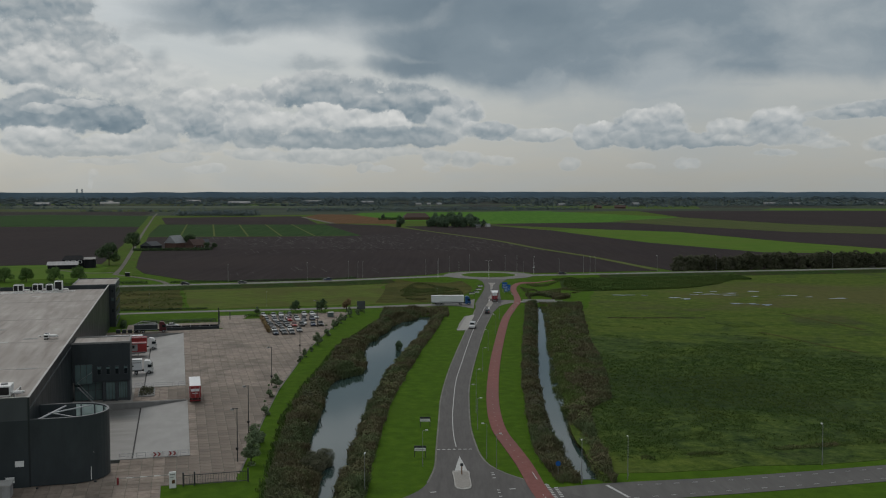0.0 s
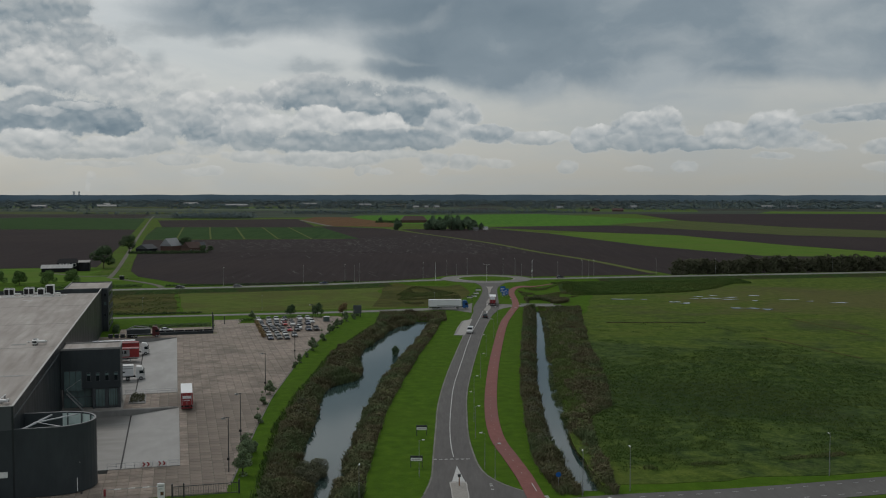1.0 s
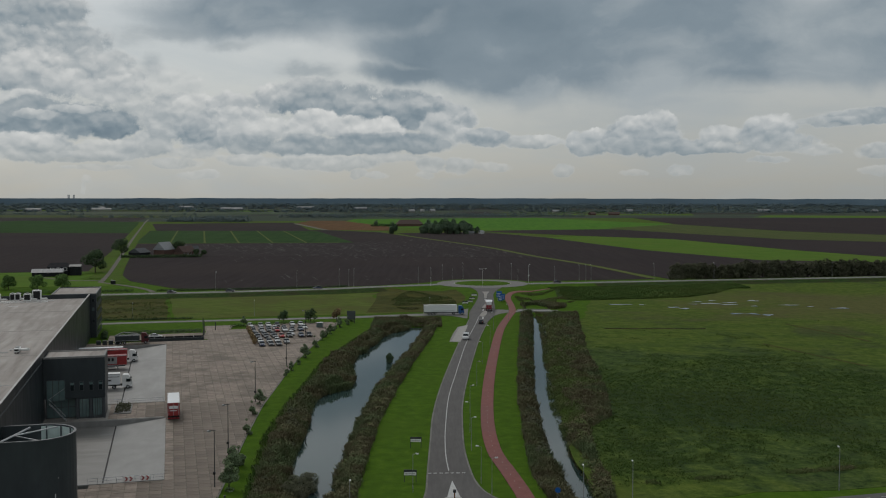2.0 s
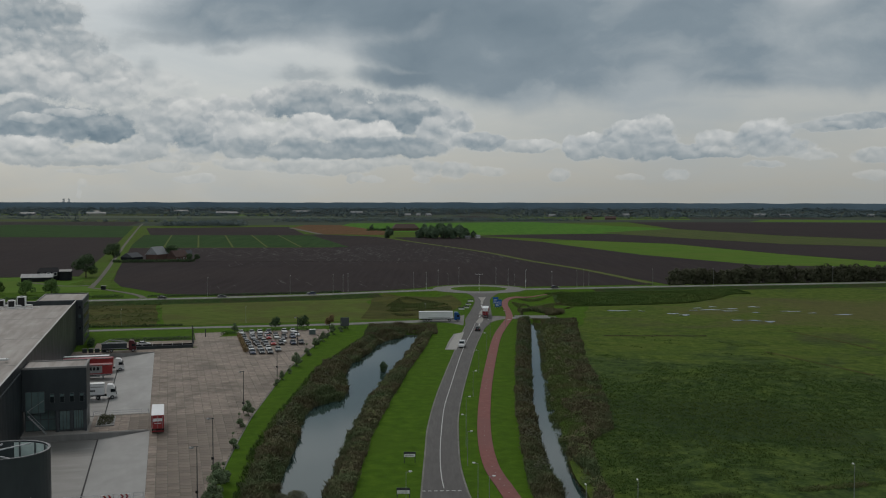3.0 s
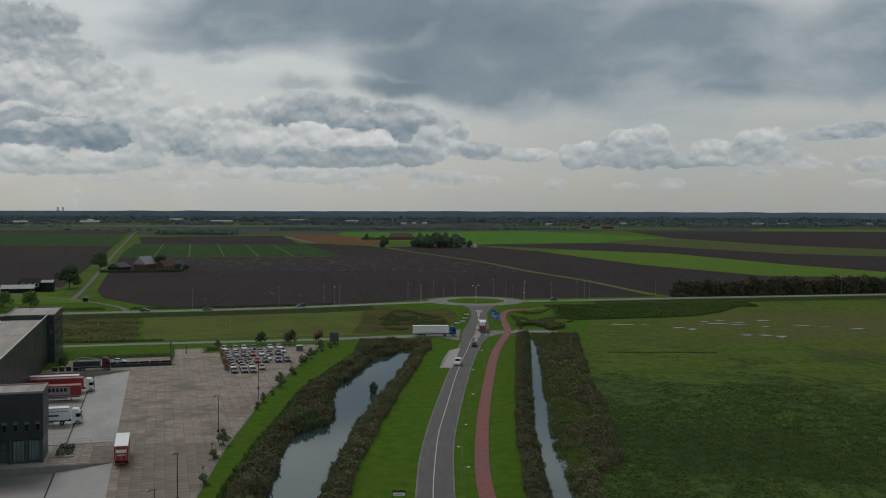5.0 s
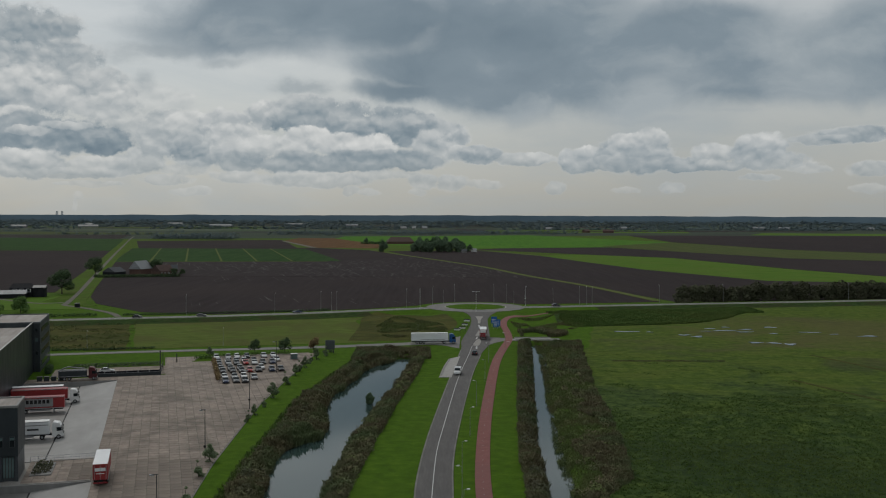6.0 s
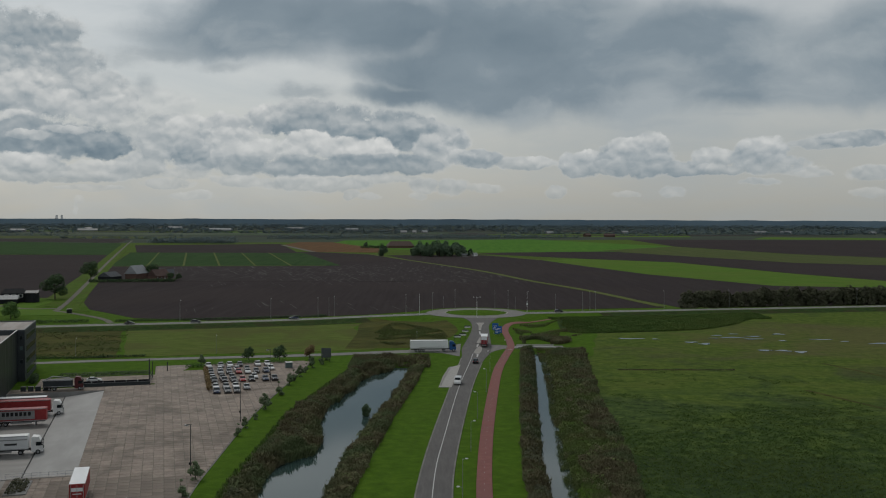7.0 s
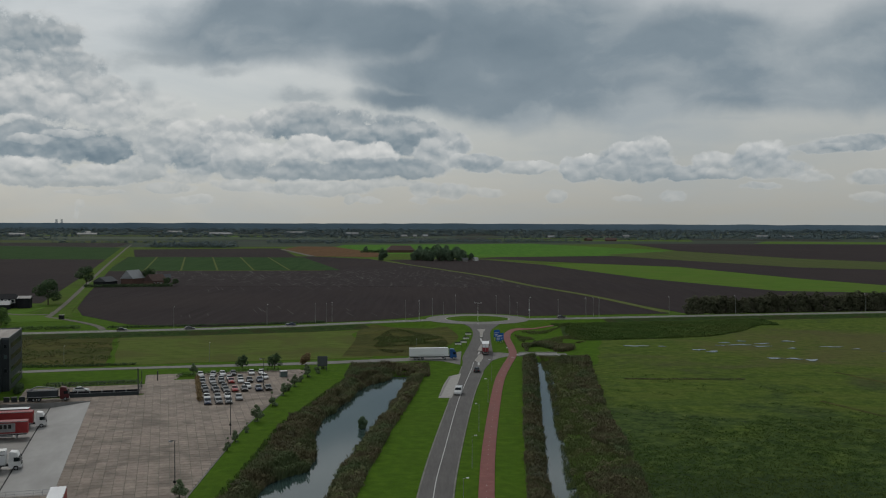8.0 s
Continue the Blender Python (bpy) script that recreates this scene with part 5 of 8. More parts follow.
    for z in (5.2, 9.2, 12.2):
        for k in range(2):
            window_in(t, T1 - 2.9 + k * 1.5, T1 - 2.0 + k * 1.5, S0, z, z + 1.2, 0, glass=M_PALEGLASS if z == 9.2 else None)
    for k in range(4):
        w = part("window", boxed(T1 - 0.02, T1 + 0.08, S0 + 3.0, S1 - 2.5, 1.6 + k * 3.4, 3.2 + k * 3.4), M_DARKPOLE, t)
        for j in range(8):
            part("pane", boxed(T1 + 0.06, T1 + 0.12, S0 + 3.2 + j * 2.6, S0 + 5.6 + j * 2.6, 1.7 + k * 3.4, 3.1 + k * 3.4), M_GLASS, w)
    # curved screen of the head office
    R, UM, VM, ZD = 5.9, 178.5, -17.9, 11.2
    plan = stadium(-24.0, VM, UM, R)
    part("curved_wall", shell(bmesh.new(), plan, 0.2, ZD, 0.3), M_CLAD, t, "black curved cladding")
    part("curved_rim", shell(bmesh.new(), plan, ZD, ZD + 0.12, 0.34), M_CLAD_GREY, t, "grey metal rim")
    disc = [(-23.9, UM - 5.5)] + [(VM + (x - VM) * 0.94, UM + (y - UM) * 0.94) for x, y in plan[1:-1]] + [(-23.9, UM + 5.5)]
    part("terrace", extruded(bmesh.new(), disc, ZD - 3.1, ZD - 2.9), M_TERRACE, t, "pale blue-grey terrace floor")
    inner = stadium(-24, VM, UM, R - 0.32)[1:-1]
    part("inner_lining", shell(bmesh.new(), inner, ZD - 2.9, ZD - 0.15, 0.06), M_TERRACE, t, "pale blue-grey screen lining")
    for k in range(1, 20, 3):
        x, y = inner[k]
        part("screen_post", rod(bmesh.new(), (VM + (x - VM) * 0.96, UM + (y - UM) * 0.96, ZD - 2.9), (VM + (x - VM) * 0.96, UM + (y - UM) * 0.96, ZD), 0.12), M_CLAD_GREY, t)
    brace = bmesh.new()
    rod(brace, (-23.2, UM - R + 0.5, ZD - 0.25), (-19.6, UM + R - 0.7, ZD - 0.25), 0.17)
    rod(brace, (-21.5, UM + 0.2, ZD - 0.25), (-16.5, UM - R + 1.0, ZD - 0.25), 0.10)
    rod(brace, (-21.8, UM - 0.4, ZD - 0.25), (-15.2, UM + R - 0.9, ZD - 0.25), 0.12)
    part("steel_brace", brace, M_STEEL, t, "pale steel bracing tubes")
    for v, z in ((-26.4, 3.6), (-27.9, 1.0)):
        part("white_plate", boxed(v, v + 1.35, UM - R - 0.09, UM - R + 0.08, z, z + 0.95), M_WHITE, t, "white square plate on the black wall")
    for v in (-14.1, -17.5, -23):
        part("support_post", rod(bmesh.new(), (v, 173.0 - (1.5 if v < -20 else 0), -0.05), (v, 173.0 - (1.5 if v < -20 else 0), 0.3), 0.2), M_DARKPOLE, t)
    wl = part("wall_light", boxed(-14.6, -14.3, 173.8, 174.5, 4.9, 5.1), M_LENS, t, "small white wall light")
    part("fin", boxed(-14.9, -14.7, 173.5, 174.2, 0.4, 2.6), M_WHITE, t)
    return t


warehouse()


def roof_unit(v, u, w, d, h, fans, tall=False):
    t = thing("air_handler", "white air handling unit with fans and ducts on the warehouse roof", "air conditioner", "units on the roof", at=YARD @ pose(v, u, 13.70))
    part("casing", boxed(0, w, 0, d, 0.35, h, round_off=0.06), M_WHITE, t)
    for x in (0.15, w - 0.35):
        for y in (0.1, d - 0.3):
            part("foot", boxed(x, x + 0.2, y, y + 0.2, 0, 0.35), M_DARKPOLE, t)
    for k in range(fans):
        x = w * (k + 0.5) / fans
        part("fan_cowl", rod(bmesh.new(), (x, d / 2, h), (x, d / 2, h + 0.25), min(0.55, w / fans * 0.4), sides=14), M_GREY, t, "grey fan cowl")
        part("grille", boxed(x - 0.4 * w / fans, x + 0.4 * w / fans, -0.04, 0.01, 0.6, h - 0.2), M_BLACK, t, "dark louvred grille")
    part("duct", rod(rod(bmesh.new(), (w, d * 0.3, 0.8), (w + 1.6, d * 0.3, 0.8), 0.3), (w + 1.6, d * 0.3, 0.8), (w + 1.6, d * 0.3 + 1.8, 0.5), 0.3), M_WHITE, t)
    return t


roof_unit(-54.5, 362, 3.2, 2.2, 2.6, 2)
roof_unit(-48.5, 363, 3.2, 2.2, 2.6, 2)
roof_unit(-44.0, 361, 2.2, 2.2, 2.6, 1)
roof_unit(-41.4, 362, 2.6, 2.6, 3.6, 1)
roof_unit(-30.2, 179.0, 2.4, 3.6, 2.1, 1)
roof_unit(-30.9, 247.0, 1.1, 3.0, 1.2, 1)


def roof_pipe(v0, u0, v1, u1, z, r):
    t = thing("roof_pipe", "thin pale pipe run lying on the warehouse roof", "pipe", "pipes on the roof", at=YARD @ pose(0, 0, 13.70))
    part("pipe", rod(bmesh.new(), (v0, u0, z), (v1, u1, z), r), M_WHITE, t)
    for s in (0.1, 0.5, 0.9):
        x, y = v0 + (v1 - v0) * s, u0 + (u1 - u0) * s
        part("bracket", boxed(x - 0.12, x + 0.12, y - 0.12, y + 0.12, 0, z), M_GREY, t)


roof_pipe(-58, 359.5, -34.5, 360.5, 0.35, 0.12)
roof_pipe(-60, 357, -36, 357, 0.3, 0.10)
roof_pipe(-32.6, 252, -28.8, 251, 0.3, 0.08)
roof_pipe(-27.4, 179, -27.0, 185, 0.9, 0.06)


# ---- dock pits ----
def dock_pit(u0, u1, v_edge, drain=-9.0, deep=1.15):
    t = thing("dock_pit", "sunken concrete loading dock with a sloping floor", "loading dock", "loading docks", "structure", at=YARD)
    bm = bmesh.new()
    rows = []
    for v, z in ((v_edge, 0.03), (drain, -deep), (-24.1, -deep)):
        rows.append([bm.verts.new((v, u, z)) for u in (u0, u1)])
    bm.faces.new((rows[0][0], rows[0][1], rows[1][1], rows[1][0]))
    part("ramp", bm, M_CONCRETE, t, "smooth pale concrete ramp")
    bm = bmesh.new()
    a = [bm.verts.new(p) for p in ((drain, u0, -deep), (drain, u1, -deep), (-24.1, u1, -deep), (-24.1, u0, -deep))]
    bm.faces.new(a)
    part("dock_floor", bm, M_WETCON, t, "damp stained concrete floor")
    part("drain", boxed(drain - 0.15, drain + 0.15, u0 + 0.3, u1 - 0.3, -deep - 0.1, -deep + 0.03), M_BLACK, t, "dark drain channel")
    for u, s in ((u0, -1), (u1, 1)):
        w = bmesh.new()
        box(w, -24.1, v_edge + 0.2, min(u, u + s * 0.35), max(u, u + s * 0.35), -2.2, 0.14)
        part("retaining_wall", w, M_WALLCON, t, "grey concrete retaining wall")
    part("edge_kerb", boxed(v_edge, v_edge + 0.2, u0, u1, -0.2, 0.058), M_CONCRETE, t, "pale edge strip")
    rail = thing("dock_railing", "thin steel railing along the dock wall", "railing", "dock railings", at=YARD)
    uu = u0 - 0.2
    n = 8
    for k in range(n + 1):
        v = -11 + (v_edge + 11) * k / n
        part("post", rod(bmesh.new(), (v, uu, 0.13), (v, uu, 1.15), 0.035, sides=6), M_STEEL, rail)
    for z in (0.65, 1.13):
        part("rail_bar", rod(bmesh.new(), (-11, uu, z), (v_edge, uu, z), 0.035, sides=6), M_STEEL, rail)


dock_pit(186.4, 235.5, 1.2)
dock_pit(253.4, 346.7, 0.9)


def chevron_board(v, u):
    t = thing("chevron_board", "white board with two red chevrons on the dock railing", "sign", "chevron boards", at=YARD @ pose(v, u, 0.14))
    part("board", boxed(-0.9, 0.9, -0.05, 0.05, 0.25, 1.05, round_off=0.02), M_WHITE, t)
    for x in (-0.7, 0.05):
        bm = bmesh.new()
        for z0, z1 in ((0.28, 0.65), (0.65, 1.02)):
            lean = 0.3
            xs = (x, x + lean) if z0 < 0.5 else (x + lean, x)
            vs = [bm.verts.new(p) for p in ((xs[0], -0.062, z0), (xs[0] + 0.3, -0.062, z0), (xs[1] + 0.3, -0.062, z1), (xs[1], -0.062, z1))]
            vb = [bm.verts.new((p.co.x, -0.045, p.co.z)) for p in vs]
            bm.faces.new(vs), bm.faces.new(vb[::-1])
            for k in range(4):
                bm.faces.new((vs[k], vb[k], vb[(k + 1) % 4], vs[(k + 1) % 4]))
        part("chevron", bm, M_REDPAINT, t, "red chevron")
    for x in (-0.7, 0.7):
        part("post", rod(bmesh.new(), (x, 0.08, 0.0), (x, 0.08, 0.9), 0.04, sides=6), M_STEEL, t)


chevron_board(-4.4, 185.7)
chevron_board(-1.7, 185.7)


# ---- concrete plate yard: the plates nearest the camera as pieces, the rest joined ----
def border(y):
    return np.interp(y, [150, 171, 208, 240, 300, 335, 372, 400], [-33.5, -34.7, -37.6, -39.6, -40.6, -39.3, -37.4, -36.5])


def paved(v, u):
    x, y = yard_xy(v, u)
    if x > border(y) - 0.6 or u < 150 or y > 392:
        return False
    if u < 167.5:
        return v < -3.5
    if v < (-10.9 if u < 347.6 else -24) and u > 184:
        return False
    if (186.0 < u < 236.2 and v < 1.42) or (253.0 < u < 347.6 and v < 1.12):
        return False
    if v < 14.5 and u > 353.6:
        return 355.5 < u < 372 and v > -18
    if v < 29.5 and y > 372:
        return -92 < x < -75
    return True


def yard():
    t = thing("yard", "wide yard paved with square concrete plates", "yard paving", kind="structure", at=YARD)
    size, gap = 2.0, 0.085
    cells, cut = [], []
    for j in range(120):
        for i in range(-40, 40):
            v, u = i * size + 1.0 + size / 2, 150 + j * size + size / 2
            a, b = v - size / 2, v + size / 2
            inside = [s for s in np.arange(a + 0.05, b, 0.1) if paved(s, u)]
            if len(inside) > 19:
                cells.append((v, u))
            elif len(inside) > 3:
                cut.append((inside[0] - 0.05, inside[-1] + 0.05, u))
    rng = random.Random(11)
    plate = bmesh.new()
    h = size / 2 - gap / 2
    box(plate, -h, h, -h, h, -0.12, 0.0)
    top = [e for e in plate.edges if all(p.co.z > -0.01 for p in e.verts)]
    bmesh.ops.bevel(plate, geom=top, offset=0.025, segments=1, affect="EDGES")
    me = bpy.data.meshes.new("plate")
    plate.to_mesh(me)
    plate.free()
    me.materials.append(M_PLATE)
    near = sorted((c for c in cells if c[0] > -4), key=lambda c: c[1])[:300]
    chosen = set(near)
    for v, u in near:
        ob = new("plate", me)
        ob.parent = t
        ob.location = (v, u, 0.075 + rng.uniform(-0.008, 0.008))
        ob.rotation_euler = (rng.uniform(-0.002, 0.002), rng.uniform(-0.002, 0.002), rng.uniform(-0.004, 0.004))
    verts, faces = [], []
    for v0, v1, u in [(v - 1, v + 1, u) for v, u in cells if (v, u) not in chosen] + cut:
        b, z = len(verts), 0.075 + rng.uniform(-0.008, 0.008)
        for g, zz in ((gap / 2, -0.05), (gap / 2, z - 0.025), (gap / 2 + 0.025, z)):
            verts += [(v0 + g, u - 1 + g, zz), (v1 - g, u - 1 + g, zz), (v1 - g, u + 1 - g, zz), (v0 + g, u + 1 - g, zz)]
        for r in (0, 4):
            faces += [(b + r + k, b + r + (k + 1) % 4, b + r + 4 + (k + 1) % 4, b + r + 4 + k) for k in range(4)]
        faces.append((b + 8, b + 9, b + 10, b + 11))
    ob = sheet("plates", verts, faces, M_PLATES, t)
    tagged(ob, kind="stuff")
    verts, faces = [], []
    for v0, v1, u in [(v - 1, v + 1, u) for v, u in cells] + cut:
        b = len(verts)
        verts += [(v0, u - 1, 0.02), (v1, u - 1, 0.02), (v1, u + 1, 0.02), (v0, u + 1, 0.02)]
        faces.append((b, b + 1, b + 2, b + 3))
    bed = sheet("joint_bed", verts, faces, M_JOINT, t, "dark sandy joints")
    tagged(bed, kind="stuff")


def yard_edges():
    line = [(float(border(y)) - 0.5, y) for y in range(170, 392, 6)]
    drape("yard_kerb", [(x - 0.12, y) for x, y in line], [(x + 0.12, y) for x, y in line], 0.10, M_EDGE, "pale kerb between yard and grass", "kerb", across=1)
    w = thing("yard_wall", "long low black fence wall at the head of the yard", "wall", kind="structure", at=YARD)
    part("plinth", boxed(-6, 13.2, 354.2, 354.6, 0, 0.9), M_CLAD, w)
    part("coping", boxed(-6, 13.2, 354.1, 354.7, 0.9, 1.05), M_CLAD_GREY, w)
    # black board added for the dark of a hedge's shadow
    part("hedge_shadow_board", boxed(-6, 13.0, 354.75, 355.1, 0.0, 1.5), M_TIMBER, w, "black board standing for a hedge's shadow")
    for k in range(7):
        part("post", boxed(-6 + k * 3.15, -5.8 + k * 3.15, 354.3, 354.5, 1.05, 1.75), M_STEEL, w)
    apron = thing("office_apron", "grey paved apron round the dock offices", "paving", kind="structure", at=YARD)
    part("paving", boxed(-24.0, -10.8, 236.2, 253.0, -0.3, 0.05), M_SETTS, apron)
    island = thing("dock_island", "paved strip between the docks with a low kerb", "kerb", kind="structure", at=YARD)
    part("kerb", boxed(-10.9, 1.0, 236.2, 236.5, 0.0, 0.2), M_KERB, island)


yard_edges()


def planter():
    t = thing("planter", "small kerbed shrub bed between the docks", "planter", at=YARD @ pose(-8.0, 246.5, 0.08))
    part("kerb", boxed(-1.9, 1.9, -4.6, 4.6, -0.05, 0.2, round_off=0.04), M_WALLCON, t)
    leaf_part("shrubs", [(-0.8, -3.4, 0.35, 0.9), (0.8, -2.4, 0.4, 0.9), (-0.8, -1.2, 0.4, 0.9), (0.7, 0, 0.4, 1.0), (-0.7, 1.2, 0.4, 0.9), (0.8, 2.4, 0.4, 0.9), (-0.6, 3.4, 0.4, 0.9)], 1600, 0.15, M_BELT, t, 5)
    part("flagpole", rod(bmesh.new(), (0.2, -4.0, 0.2), (1.0, 3.5, 0.9), 0.06), M_POLE, t)


def fence_and_gate():
    t = thing("gate_fence", "dark metal bar sliding gate beside the yard entrance", "gate", at=YARD)
    for z in (0.15, 1.75):
        part("gate_rail", boxed(0.2, 10.6, 166.9, 167.0, z, z + 0.1), M_DARKPOLE, t)
    for k in range(40):
        v = 0.3 + k * 0.26
        part("gate_bar", rod(bmesh.new(), (v, 166.95, 0.2), (v, 166.95, 1.78), 0.022, sides=5), M_DARKPOLE, t)
    for v in (0.1, 1.9, 10.6):
        part("gate_post", boxed(v - 0.12, v + 0.12, 166.8, 167.1, 0, 2.3), M_DARKPOLE, t)
    s = thing("gate_sign", "white notice pillar with coloured marks beside the gate", "sign", at=YARD @ pose(-1.6, 166.4, 0))
    part("pillar", boxed(-0.55, 0.55, -0.2, 0.2, 0, 2.7, round_off=0.04), M_WHITE, s)
    part("mark", boxed(-0.1, 0.4, -0.215, -0.2, 0.8, 1.4), M_STUBBLE, s, "orange mark")
    part("text_bar", boxed(-0.4, 0.4, -0.215, -0.2, 2.2, 2.4), M_GREY, s, "grey line of writing")
    part("text_bar", boxed(-0.4, 0.2, -0.215, -0.2, 1.8, 1.9), M_GREY, s, "grey line of writing")
    b = thing("barrier", "red and white barrier arm across the yard entrance", "barrier", at=YARD)
    part("cabinet", boxed(-10.55, -10.2, 170.3, 170.8, 0.07, 1.2, round_off=0.05), M_DULLRED, b, "red barrier cabinet")
    for k in range(8):
        part("arm_section", boxed(-10.1 + k * 1.1, -9.0 + k * 1.1, 170.5, 170.62, 1.0, 1.12), M_WHITE if k % 2 else M_KERB, b)
    part("arm_rest", rod(bmesh.new(), (-1.3, 170.56, 0.05), (-1.3, 170.56, 1.05), 0.06), M_DARKPOLE, b)
    g = thing("entrance_gate", "tall black gate post with an open mesh gate", "gate", at=YARD)
    part("post", boxed(12.9, 13.2, 354.3, 354.6, 0, 7.4), M_DARKPOLE, g)
    part("post", boxed(13.7, 13.9, 366.0, 366.2, 0, 5.0), M_DARKPOLE, g)
    for z in (0.3, 1.2, 2.2):
        part("gate_rail", rod(bmesh.new(), (13.05, 354.6, z), (13.8, 366, z), 0.06), M_DARKPOLE, g)
    for k in range(10):
        s = k / 9
        part("gate_bar", rod(bmesh.new(), (13.05 + 0.75 * s, 354.6 + 11.4 * s, 0.3), (13.05 + 0.75 * s, 354.6 + 11.4 * s, 2.2), 0.03, sides=5), M_DARKPOLE, g)
    p = thing("gate_post", "single dark post at the yard entrance", "post", at=YARD @ pose(18.1, 378, 0))
    part("shaft", boxed(-0.15, 0.15, -0.15, 0.15, 0, 3.0), M_DARKPOLE, p)
    f = thing("boundary_fence", "low dark mesh fence along the access road", "fence", at=YARD)
    for k in range(14):
        part("post", rod(bmesh.new(), (-12 + k * 1.9, 371.5, 0), (-12 + k * 1.9, 371.5, 1.6), 0.05, sides=6), M_DARKPOLE, f)
    for z in (0.5, 1.0, 1.5):
        part("wire", rod(bmesh.new(), (-12, 371.5, z), (12.7, 371.5, z), 0.04, sides=5), M_DARKPOLE, f)


fence_and_gate()


def bins():
    first = None
    for k in range(4):
        at = YARD @ pose(-20.2 + k * 1.9, 351.0, 0.02)
        if first:
            copy_thing(first, at)
            continue
        first = thing("waste_container", "dark grey wheeled waste container on the yard", "waste container", "waste containers", at=at)
        part("tub", boxed(-0.7, 0.7, -0.55, 0.55, 0.15, 1.2, round_off=0.06), M_CLAD, first)
        part("lid", boxed(-0.74, 0.74, -0.6, 0.6, 1.2, 1.34, round_off=0.05), M_DARKPOLE, first)
        for x in (-0.5, 0.5):
            part("wheel", rod(bmesh.new(), (x - 0.05, -0.4, 0.1), (x + 0.05, -0.4, 0.1), 0.1), M_BLACK, first)


bins()


def grey_hut():
    t = thing("grey_hut", "low grey flat-roofed utility cabinet before the office", "cabinet", at=YARD @ pose(-28.5, 168.0, 0))
    part("body", boxed(-2.2, 2.2, -1.5, 1.5, 0, 2.2, round_off=0.05), M_GREY, t)
    part("lid", boxed(-2.35, 2.35, -1.65, 1.65, 2.2, 2.4, round_off=0.04), M_ROOF_LT, t)
    part("door", boxed(-1.0, 1.0, -1.56, -1.5, 0.1, 2.0), M_WALLCON, t)


grey_hut()


# ---- vehicles: length along local y, front at +y ----
def wheel(parent, x, y, r, w):
    t = part("wheel", rod(bmesh.new(), (x - w / 2, y, r), (x + w / 2, y, r), r, sides=14), M_BLACK, parent, "black tyre")
    part("rim", rod(bmesh.new(), (x - w / 2 - 0.02, y, r), (x + w / 2 + 0.02, y, r), r * 0.55, sides=10), M_STEEL, t, "grey rim")


def car(label, paint, at, van=False, group="parked cars", name="car"):
    t = thing(name, label, "van" if van else "car", group, at=at)
    if van:
        side = [(-2.5, 0.35), (-2.5, 1.9), (-2.35, 2.05), (0.9, 2.05), (1.5, 1.35), (2.35, 1.0), (2.5, 0.7), (2.5, 0.35)]
        glass = [(0.75, 1.3), (0.95, 1.98), (1.0, 1.98), (1.56, 1.36), (1.5, 1.3)]
        w = 0.98
    else:
        side = [(-2.15, 0.3), (-2.2, 0.75), (-2.05, 0.98), (-1.0, 1.02), (0.85, 1.0), (1.9, 0.82), (2.2, 0.6), (2.18, 0.3)]
        glass = [(-1.75, 0.98), (-1.15, 1.40), (0.05, 1.44), (0.95, 0.98)]
        w = 0.9
    bm = profile(bmesh.new(), side, -w, w, 0.06)
    bmesh.ops.bevel(bm, geom=[e for e in bm.edges if abs(abs(e.verts[0].co.x) - abs(e.verts[1].co.x)) < 0.2 and e.is_manifold and e.calc_face_angle(0) > 0.6], offset=0.05, segments=1, affect="EDGES")
    part("body", bm, paint, t)
    part("glazing", profile(bmesh.new(), glass, -w + 0.06, w - 0.06, 0.16), M_GLASS, t, "dark wraparound glazing")
    if not van:
        part("roof", profile(bmesh.new(), [(-1.2, 1.38), (-1.1, 1.47), (0.0, 1.49), (0.12, 1.40)], -w + 0.2, w - 0.2), paint, t)
    for y in (-1.35, 1.4):
        for x in (-w + 0.08, w - 0.08):
            wheel(t, x, y, 0.32, 0.22)
    y1 = side[-2][0]
    for x in (-w + 0.25, w - 0.25):
        part("headlight", boxed(x - 0.17, x + 0.17, y1 - 0.10, y1 + 0.02, 0.60, 0.76), M_LENS, t, "clear headlight")
        part("tail_light", boxed(x - 0.14, x + 0.14, side[1][0] - 0.03, side[1][0] + 0.06, 0.72, 0.92), M_REDPAINT, t, "red tail light")
    return t


M_CAR = {
    "white": surface("car_white", two((0.46, 0.46, 0.46), (0.56, 0.56, 0.56)), 1.0, rough=0.3, bump=0.0, coat=0.5),
    "silver": surface("car_silver", two((0.17, 0.175, 0.18), (0.23, 0.235, 0.24)), 1.0, rough=0.3, metal=0.4, bump=0.0, coat=0.5),
    "grey": surface("car_grey", two((0.04, 0.043, 0.046), (0.06, 0.063, 0.067)), 1.0, rough=0.3, bump=0.0, coat=0.5),
    "black": surface("car_black", two((0.010, 0.010, 0.012), (0.018, 0.018, 0.02)), 1.0, rough=0.25, bump=0.0, coat=0.5),
    "red": surface("car_red", two((0.22, 0.012, 0.012), (0.30, 0.020, 0.018)), 1.0, rough=0.3, bump=0.0, coat=0.5),
    "blue": surface("car_blue", two((0.012, 0.022, 0.05), (0.018, 0.030, 0.07)), 1.0, rough=0.3, bump=0.0, coat=0.5),
}


